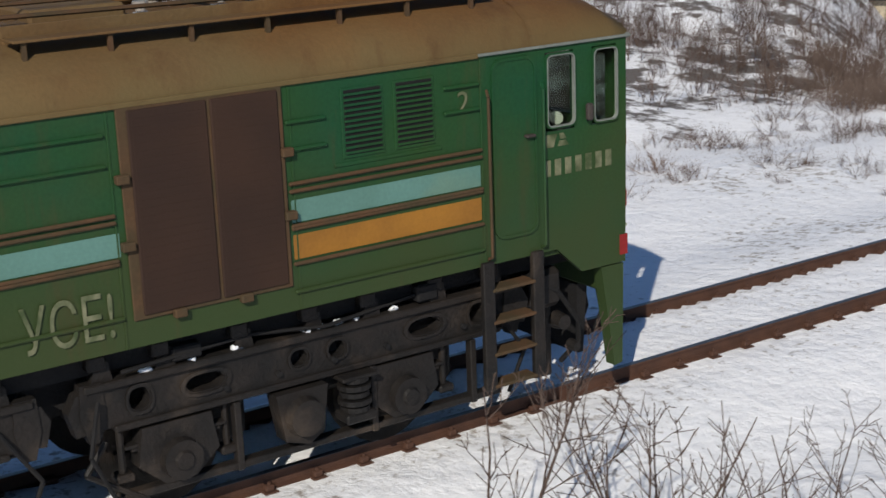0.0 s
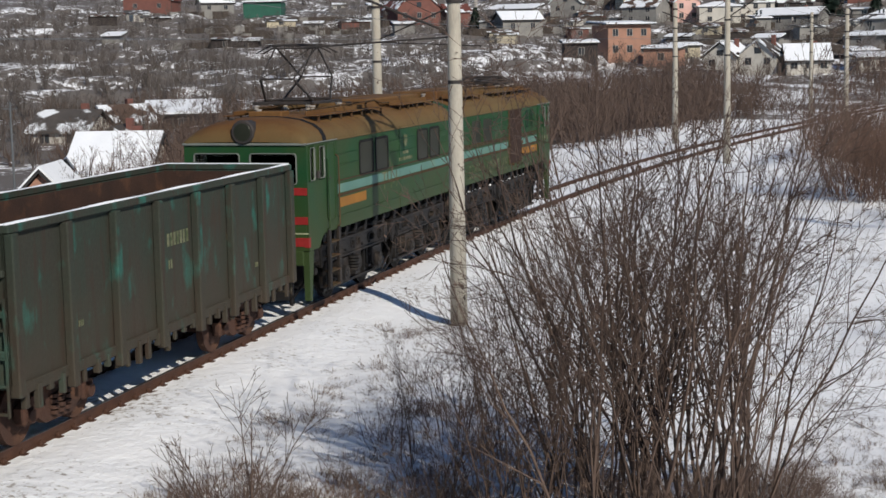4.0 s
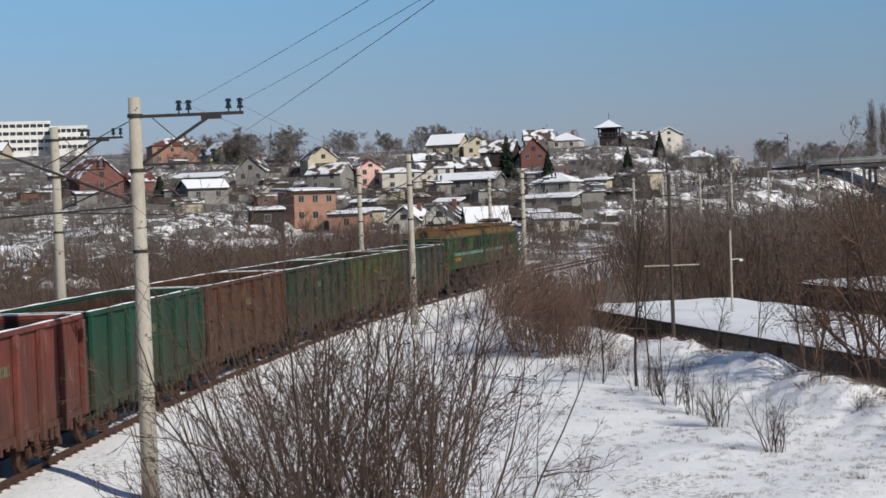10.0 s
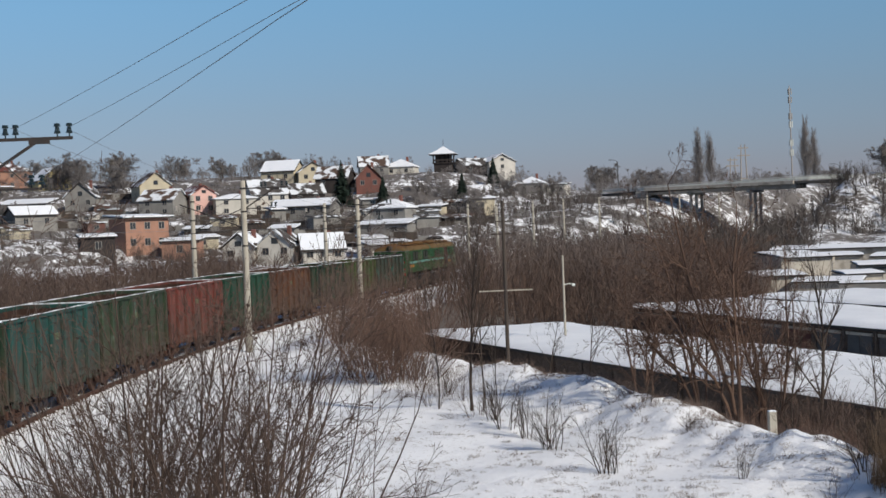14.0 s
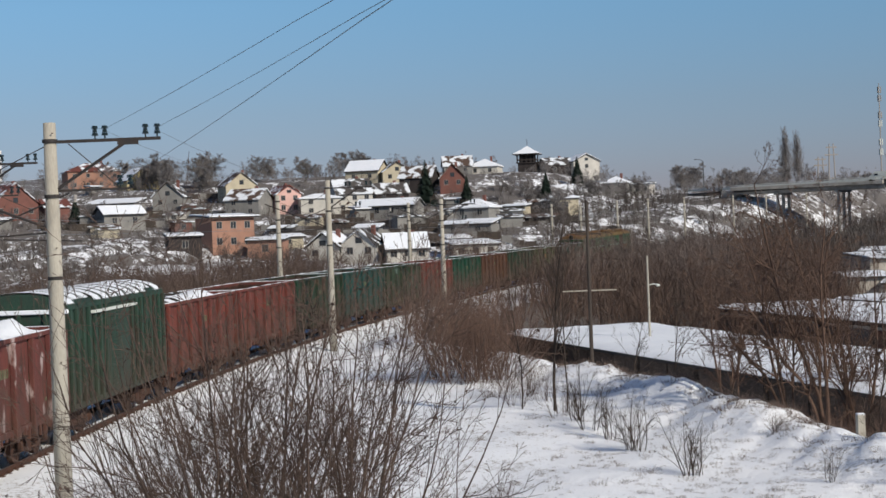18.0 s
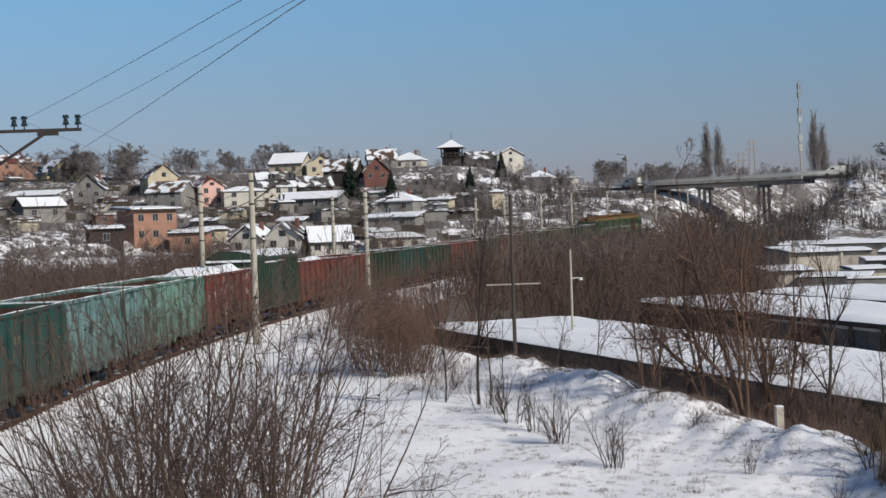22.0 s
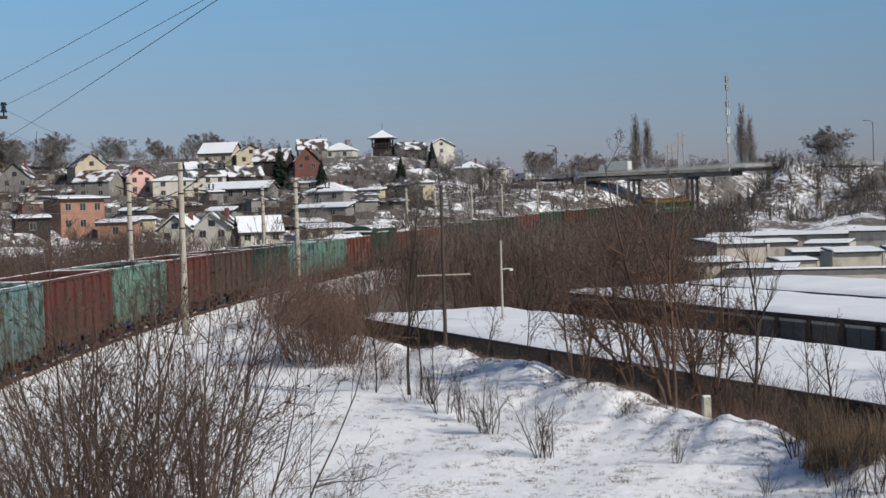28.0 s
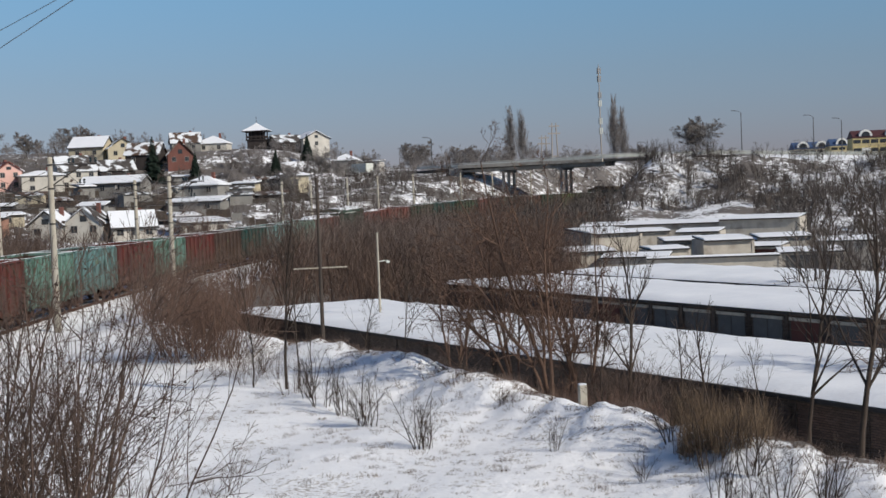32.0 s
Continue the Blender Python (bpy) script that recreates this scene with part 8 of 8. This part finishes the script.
for i, (az, d, sc) in enumerate(((-7.4, 18.4, 0.8), (-5.4, 19.2, 0.9), (-4.2, 18.0, 0.7), (-6.4, 17.4, 0.6), (-15.2, 20.0, 0.7), (-13.4, 20.6, 0.8), (-14.4, 24.5, 0.8), (-16.8, 23.4, 0.5), (-13.3, 29.5, 0.6), (-12.0, 18.0, 0.5), (-9.0, 19.0, 0.7), (-8.2, 16.8, 0.6), (2.6, 58, 0.75), (3.3, 56, 0.75), (4.0, 54, 0.7), (-0.6, 64, 0.7), (2.0, 57, 0.6), (3.0, 53, 0.6), (4.6, 50, 0.6), (-6.6, 40, 0.5), (-3.8, 46, 0.5), (-2.4, 52, 0.6))):
    plant("low_bush", THICK[i % 2], az, d, sc, "low dense bare bush with a few dry leaves", "bush", "low bushes beside the line")
SAPLING = [species("woody_base", "twig_crown", M["twig"], 41 + i, 4, 2.1, 0.15, 0.40, (7, 3), 2, 0.020, 0.12, 0.25, up=0.6, fine=0.22) for i in range(2)]
for i, (az, d, sc) in enumerate(((-53.0, 11.6, 1.35), (-47.5, 11.4, 1.35), (-46.6, 11.3, 1.2), (-40.6, 11.5, 1.12), (-37.0, 11.5, 1.0), (-35.3, 11.6, 1.0), (-22.6, 18.6, 1.15), (-22.9, 18.4, 1.0), (-24.0, 18.0, 0.6), (-21.2, 19.2, 0.6), (-9.9, 30.0, 0.8), (-12.4, 33.0, 0.75), (-11.2, 31.0, 0.6), (2.0, 33.0, 0.55))):
    plant("sapling", SAPLING[i % 2], az, d, sc, "small bare sapling with thin twigs in snow", "sapling", "saplings")
# reddish willow clumps at the bend
WILLOW = [species("woody_base", "twig_crown", M["red_twig"], 61 + i, 32, 5.4, 1.0, 0.75, (8, 4), 2, 0.024, 0.13, 0.03, up=0.5, segs=(5, 2, 1)) for i in range(2)]
for i, (az, d, sc) in enumerate(((0.3, 64, 0.8), (1.0, 62, 0.88), (1.8, 62, 0.9), (2.5, 63, 0.8), (1.4, 66, 0.9), (0.7, 69, 0.7))):
    plant("willow_clump", WILLOW[i % 2], az, d, sc, "dense reddish bare willow clump at the bend", "bush", "willow clumps")
TREE = [species("trunk", "crown", M["bark"], 81, 1, 8.8, 0.0, 0.06, (15, 5, 2), 3, 0.10, 0.09, 0.28, up=0.7, n=4, segs=(6, 3, 2, 1), fine=0.075, buds=0.10),
        species("trunk", "crown", M["tree_twig"], 82, 4, 8.6, 0.3, 0.42, (13, 8, 4), 3, 0.10, 0.14, 0.18, up=0.1, segs=(7, 4, 2, 1), fine=0.075, buds=0.7),
        species("trunk", "crown", M["bark"], 83, 1, 7.5, 0.0, 0.1, (13, 5, 2), 3, 0.085, 0.1, 0.3, up=0.6, n=4, segs=(6, 3, 2, 1), fine=0.075, buds=0.12)]
for i, (az, d, sc, k) in enumerate(((4.45, 51.2, 0.95, 0), (4.9, 50.8, 0.9, 2), (5.4, 52, 0.6, 2), (14.5, 50, 1.02, 1), (13.2, 52, 0.9, 1), (15.6, 52, 0.95, 1), (17.35, 50, 0.98, 0), (19.4, 47, 0.75, 2), (25.8, 36, 0.95, 0), (24.0, 38, 0.88, 0), (22.4, 42, 0.6, 2), (9.0, 64, 0.8, 2), (11.0, 62, 0.85, 1), (7.4, 74, 0.9, 2), (15.9, 64, 0.9, 1), (28.0, 34, 0.9, 0), (27.4, 56, 1.1, 1), (26.2, 66, 1.1, 0), (3.2, 52, 0.8, 2), (20.6, 44, 0.62, 0), (12.2, 54, 0.7, 2), (16.4, 47, 0.62, 2))):
    plant("bare_tree", TREE[k], az, d, sc * (1.08 if k == 1 else 1.0), "slender bare tree below the snowy bank", "tree", "bare trees by the garages", slim=0.6 if az < 6 else 0.8 if k == 1 else 0.9)
SHRUB = [species("woody_base", "twig_crown", M["bark"], 101 + i, 7, 1.9, 0.22, 0.36, (8, 4), 2, 0.020, 0.13, 0.15, up=0.6) for i in range(3)]
for i, (az, d, sc) in enumerate(((9.54, 37.6, 1.0), (9.7, 37.9, 0.6), (5.7, 46.5, 1.05), (6.4, 45.2, 0.95), (7.5, 41.9, 1.05), (7.3, 42.4, 0.8), (5.2, 48.5, 1.0), (3.4, 55, 0.8), (12.6, 43.3, 0.4), (14.5, 36.4, 0.5), (11.2, 47, 0.45), (17.8, 32.5, 0.5), (20.8, 29.2, 0.85), (21.6, 28.6, 0.7), (16.4, 40.5, 0.7), (22.8, 29, 0.9), (24.5, 28, 1.1), (20.4, 33, 1.1), (19.0, 35.5, 0.9), (21.8, 31.5, 1.0))):
    plant("bare_shrub", SHRUB[i % 3], az, d, sc, "small dark bare shrub on the snowy bank", "shrub", "shrubs on the bank")

# thickets and hillside scrub, too many to count
rg = random.Random(7)
THIN = [grow(201 + i, 8, 3.7, 0.8, 0.5, (7, 3), 2, 0.030, 0.17, 0.12, up=0.45, n=2, segs=(3, 2, 1), fine=0.18) for i in range(4)]
FAR = [grow(221 + i, 6, 3.6, 0.6, 0.45, (5, 3), 2, 0.064, 0.16, 0.12, up=0.5, n=2, segs=(2, 1, 1), fine=0.19) for i in range(5)]
CROWN = [grow(241 + i, 3, 7.4, 0.4, 0.5, (10, 7, 4), 3, 0.11, 0.13, 0.18, up=0.2, n=2, segs=(3, 2, 1, 1), fine=0.26) for i in range(4)]


def scatter_uv(n, s0, s1, u0, u1, sc0, sc1, taper=0.0):
    out = []
    for _ in range(n):
        s, u = rg.uniform(s0, s1), rg.uniform(u0, u1)
        q, _h = track(s, u)
        out.append((q.x, q.y, float(ground_z(q.x, q.y)), rg.uniform(sc0, sc1) * (1 + taper * abs(u) / 25), rg.uniform(0, 6.28)))
    return out


def scatter_polar(n, a0, a1, d0, d1, sc0, sc1, clear=6.5, patch=0.0):
    """Random spots in a sector, off the track; patch > 0 gathers them where broad noise is high."""
    out = []
    while len(out) < n:
        az, d = rg.uniform(a0, a1), rg.uniform(d0, d1)
        q = on_ground(az, d)
        if patch and noise.noise(Vector((q.x * 0.06, q.y * 0.06, 3.1))) < patch - 0.3 + rg.uniform(-0.25, 0.25):
            continue
        u = (q.x - float(np.interp(q.y, Y_ALL, X_ALL))) * math.cos(float(np.interp(q.y, Y_ALL, H_ALL)))
        if abs(u) < clear:
            continue
        out.append((q.x, q.y, q.z, rg.uniform(sc0, sc1), rg.uniform(0, 6.28)))
    return out


def right_of(az0, spots, d0=0.0):
    """Spots beyond bearing az0 and range d0."""
    return [q for q in spots if math.degrees(math.atan2(q[0], q[1])) > az0 + 1.2 * math.sin(q[1] * 0.7) and math.hypot(q[0], q[1]) > d0]


spread("track_scrub", "dense brown bare scrub beyond the track", "scrub", THIN, right_of(-25.5, scatter_uv(210, 38, 75, -28, -10.5, 0.8, 1.45) + scatter_uv(280, 75, 150, -28, -8, 0.8, 1.75) + scatter_uv(95, 84, 150, -36, -12, 1.3, 1.95), 58) + scatter_uv(70, 10, 36, -26, -13, 0.25, 0.55), M["twig"])
spread("bank_scrub", "low dry scrub on the snowy bank beyond the track", "scrub", [grow(261 + i, 12, 1.2, 0.6, 0.6, (5, 2), 2, 0.013, 0.15, 0.1, up=0.4, n=2, segs=(3, 1, 1)) for i in range(3)], scatter_uv(520, 10, 60, -26, -11.5, 0.6, 1.4) + scatter_uv(330, 4, 30, -30, -15, 0.5, 1.1) + scatter_uv(420, 2, 36, -50, -22, 0.6, 1.3) + scatter_uv(60, 20, 60, -8, -4.8, 0.25, 0.5), M["twig"])
spread("valley_scrub", "dense brown bare scrub between track and garages", "scrub", THIN, scatter_polar(30, -1.0, 2.6, 76, 116, 0.8, 1.3) + scatter_polar(90, 3.2, 11.2, 116, 190, 1.3, 1.85) + scatter_polar(110, 0, 15, 115, 215, 0.9, 1.9) + scatter_polar(80, 11, 15.5, 128, 190, 1.3, 2.2), M["twig"])
spread("valley_thicket", "grey-brown thicket before the far line", "scrub", THIN, scatter_polar(190, 4.4, 12.8, 132, 196, 0.9, 2.15), M["thicket"])
spread("valley_willows", "reddish bare willow scrub between track and garages", "scrub", THIN, scatter_polar(14, -0.5, 2.6, 76, 112, 0.8, 1.3) + scatter_polar(50, 2.6, 11, 116, 160, 0.9, 1.5), M["red_twig"])
spread("garage_scrub", "brown scrub along the garage wall", "scrub", THIN, [q for q in scatter_polar(190, 8, 21.6, 40, 54, 0.45, 0.85) if q[0] > float(np.interp(q[1], EDGE_Y, EDGE_X)) + 3.5], M["twig"])
spread("hillside_scrub", "grey bare scrub scattered over the snowy hillside", "scrub", FAR, scatter_polar(900, -38, -5, 120, 330, 0.4, 1.05, 12, 0.22) + scatter_polar(260, -46, -22, 110, 270, 0.5, 1.2, 12) + scatter_polar(650, -40, -12, 150, 340, 0.5, 1.1, 12) + scatter_polar(460, -6, 9, 215, 390, 0.4, 1.0, 12) + scatter_polar(380, -30, -2, 290, 450, 0.5, 1.2, 12), M["grey_twig"])
spread("embankment_scrub", "bare trees and scrub on the road embankment", "scrub", FAR, scatter_polar(120, 9.5, 16, 205, 320, 0.5, 1.15, 9) + scatter_polar(110, 12.2, 17.2, 200, 262, 1.4, 2.3, 9) + scatter_polar(560, 15, 32, 285, 330, 0.6, 1.5, 9) + scatter_polar(260, 4, 12, 205, 345, 0.5, 1.4, 8) + scatter_polar(120, 24, 33, 95, 200, 0.8, 2.0, 9) + scatter_polar(110, 22.5, 33, 200, 300, 1.0, 2.2, 9), M["grey_twig"])
spread("slope_thicket", "brown thicket in the valley beyond the line", "scrub", FAR, right_of(-28, scatter_polar(430, -31, -9, 80, 165, 0.5, 1.15, 26)) + scatter_polar(90, -40, -28, 112, 165, 0.4, 0.9, 26), M["twig"])
spread("skyline_trees", "bare trees along the skyline", "trees", CROWN, scatter_polar(90, -30, 1, 420, 560, 0.5, 1.1) + scatter_polar(60, -1, 21, 420, 560, 0.5, 1.0) + scatter_polar(16, 18, 30, 420, 600, 0.4, 0.7) + scatter_polar(100, 3, 18, 352, 430, 0.4, 0.8) + scatter_polar(190, -26, 7, 235, 430, 0.28, 0.7, 14), M["hazed_twig"])
BROAD = [species("trunk", "crown", M["hazed_twig"], 271 + i, 4, 8.6, 0.3, 0.5, (16, 10, 6), 3, 0.11, 0.13, 0.15, up=0.15, segs=(5, 3, 2, 1), fine=0.25) for i in range(3)]
for i, (az, d, sc) in enumerate(((-9.6, 400, 1.15), (-11.6, 430, 1.1), (-8.6, 385, 1.0), (-3.2, 470, 1.2), (-22.6, 520, 1.2), (11.2, 430, 0.9), (13.0, 440, 0.9), (-12.6, 300, 0.6), (3.9, 330, 0.8), (4.6, 300, 0.9), (6.0, 360, 0.8), (-6.2, 420, 1.0), (9.6, 450, 1.1), (7.6, 380, 0.8))):
    plant("bare_tree", BROAD[i % 3], az, d, sc, "broad bare tree on the slope", "tree", "trees among the houses", slim=1.35)
ROUND = [species("trunk", "crown", M["hazed_twig"], 291 + i, 6, 7.0, 0.35, 0.60, (15, 11, 7), 3, 0.085, 0.12, 0.16, up=0.3, segs=(5, 3, 2, 1), fine=0.30) for i in range(2)]
for i, (az, d, sc, wide) in enumerate(((20.35, 333, 1.25, 1.4), (-10.4, 410, 1.5, 1.35), (-8.3, 405, 1.4, 1.35), (-4.6, 470, 1.2, 1.2), (-2.6, 475, 1.1, 1.2), (9.8, 455, 1.25, 1.2), (11.9, 448, 1.1, 1.2), (16.2, 465, 0.9, 1.3), (18.1, 470, 0.95, 1.2))):
    plant("bare_tree", ROUND[i % 2], az, d, sc, "rounded bare tree with a dense grey crown", "tree", "trees among the houses", slim=wide)
POPLAR = species("trunk", "crown", M["hazed_twig"], 301, 4, 19, 0.4, 0.03, (40, 5, 2), 3, 0.14, 0.04, 0.06, up=1.9, segs=(5, 2, 1, 1), fine=0.3)
for az, d, sc in ((13.3, 455, 0.96), (13.72, 462, 0.90), (17.2, 475, 1.15), (17.5, 480, 0.95)):
    plant("poplar", POPLAR, az, d, sc, "tall narrow bare poplar on the skyline", "tree", "poplars", slim=0.62)


def fir(az, d, h):
    q = on_ground(az, d)
    t = thing("fir_tree", "dark green fir tree among the houses", "tree", Matrix.Translation(q), "fir trees")
    part("trunk", Geo().tube((0, 0, -0.5), (0, 0, h * 0.95), 0.18, 0.04, 8), M["bark"], t)
    r2 = random.Random(int(az * 10) + 99)
    g = Geo()
    for k in range(26):
        z = h * (0.10 + 0.88 * k / 25)
        r = (h - z) * 0.36 + 0.15
        m = 9
        for i in range(m):
            a = 6.283 * i / m + r2.uniform(0, 0.6)
            rr = r * r2.uniform(0.7, 1.15)
            tip = Vector((rr * math.cos(a), rr * math.sin(a), z - rr * 0.35))
            w = Vector((-math.sin(a), math.cos(a), 0)) * rr * 0.28
            root = Vector((0, 0, z + 0.15))
            mid = root.lerp(tip, 0.6)
            g.add([root, mid + w, tip, mid - w, mid + Vector((0, 0, -0.25))], [(0, 1, 2), (0, 2, 3), (0, 4, 1), (1, 4, 2), (2, 4, 3), (3, 4, 0)])
    part("needles", g, M["fir"], t)


fir(-0.15, 346, 10.5)
fir(-1.0, 228, 4.2)
fir(1.4, 340, 7.0)
fir(4.4, 330, 7.5)
fir(5.6, 395, 7.0)
fir(-13.2, 300, 5.0)

# dry grass tufts poking through the snow
def tuft(seed, blades, h, r):
    r3 = random.Random(seed)
    V, Q = [], []
    for _ in range(blades):
        a, rr = r3.uniform(0, 6.283), r * math.sqrt(r3.random())
        p = Vector((rr * math.cos(a), rr * math.sin(a), -0.03))
        d = Vector((r3.gauss(0, 0.5), r3.gauss(0, 0.5), 1)).normalized() * h * r3.uniform(0.5, 1.1)
        s = Vector((-d.y, d.x, 0))
        s = (s.normalized() if s.length > 0.01 else Vector((1, 0, 0))) * 0.006
        b = len(V)
        V += [p - s, p + s, p + d + s * 0.3, p + d - s * 0.3]
        Q.append((b, b + 1, b + 2, b + 3))
    return np.array([tuple(v) for v in V], dtype=np.float32), np.array(Q, dtype=np.int32)


TUFT = [tuft(400 + i, 32, 0.18, 0.28) for i in range(5)]
WEED = [grow(501 + i, 14, 0.55, 0.26, 1.0, (5, 2), 2, 0.0095, 0.2, 0.1, up=0.3, n=2, segs=(2, 1, 1)) for i in range(5)]


def gather(n, a0, a1, d0, d1, sc0, sc1, clear, members, radius):
    """Spots in loose clumps."""
    out = []
    for x, y, z, s, r in scatter_polar(n, a0, a1, d0, d1, sc0, sc1, clear):
        for _ in range(rg.randint(1, members)):
            xx, yy = x + rg.gauss(0, radius), y + rg.gauss(0, radius)
            out.append((xx, yy, float(ground_z(xx, yy)), s * rg.uniform(0.5, 1.1), rg.uniform(0, 6.28)))
    return out


spread("dry_grass", "tufts of dry grass poking through the snow", "grass", TUFT, gather(34, -38, -14, 13, 24, 0.7, 1.3, 3.6, 7, 0.4) + gather(110, -14, 27, 16, 50, 0.3, 0.8, 4.5, 7, 0.6) + scatter_polar(2400, -30, 27, 14, 50, 0.25, 0.65, 3.2), M["dry_grass"])
spread("dry_weeds", "brown dry weeds standing in the snow", "weeds", WEED, gather(40, -37, -14, 13.5, 24, 0.7, 1.35, 3.8, 6, 0.35) + gather(34, -16, -2, 15.5, 23, 0.8, 1.5, 3.8, 6, 0.5) + gather(60, -5, 9, 14.5, 25, 0.35, 0.8, 3.8, 7, 0.6) + gather(40, 8, 24, 16, 27, 0.3, 0.7, 3.8, 6, 0.6) + gather(44, -33, -16, 14.5, 22, 0.8, 1.5, 3.8, 8, 0.4) + gather(30, -14, 27, 20, 48, 0.4, 0.9, 4.5, 4, 0.5) + gather(60, -3, 16, 20, 42, 0.2, 0.5, 4.5, 4, 0.5) + gather(20, -24, -15, 24, 40, 0.5, 0.9, 3.6, 4, 0.5) + scatter_uv(150, 12, 46, -10, -6, 0.8, 1.5), M["brush"])
BRUSH = [grow(561 + i, 30, 0.95, 0.5, 0.8, (6, 3), 2, 0.011, 0.2, 0.1, up=0.35, n=2, segs=(2, 1, 1)) for i in range(4)]
spread("bank_brush", "soft brown dry brush in clumps before the snow heaps", "weeds", BRUSH, gather(46, -41.5, -29, 35, 45, 0.6, 1.15, 5.5, 6, 0.8) + gather(14, -30, -26, 39, 45, 0.4, 0.8, 5.5, 5, 0.6) + gather(16, -38, -24, 46, 54, 0.3, 0.6, 6, 4, 0.6) + gather(24, -42, -22, 25, 38, 0.2, 0.45, 3.2, 4, 0.5), M["brush"])
spread("near_brush", "brown dry undergrowth round the bare bushes", "weeds", BRUSH, gather(26, -16, 4, 15.5, 22, 0.4, 0.8, 4.5, 5, 0.5) + gather(12, -2, 10, 16, 24, 0.25, 0.5, 4.5, 4, 0.5), M["brush"])
REED = [tuft(451 + i, 60, 1.0, 0.35) for i in range(3)]
spread("wall_reeds", "ochre dry reeds below the garage wall", "grass", REED, scatter_polar(70, 19.4, 22.4, 33, 40, 0.7, 1.25, 4), M["dry_grass"])
spread("wall_brush", "reddish bare brush below the garage wall", "scrub", BRUSH, [q for q in scatter_polar(150, 8, 23, 34, 54, 0.9, 1.9) if q[0] > float(np.interp(q[1], EDGE_Y, EDGE_X)) + 2.5], M["red_twig"])
ridge = []
for _ in range(800):
    yy = rg.uniform(24, 70)
    xx = float(np.interp(yy, EDGE_Y, EDGE_X)) + rg.gauss(-0.2, 1.2)
    ridge.append((xx, yy, float(ground_z(xx, yy)), rg.uniform(0.3, 0.95), rg.uniform(0, 6.28)))
spread("ridge_weeds", "dry weeds along the edge of the bank", "weeds", WEED + TUFT, ridge, M["brush"])


motions()
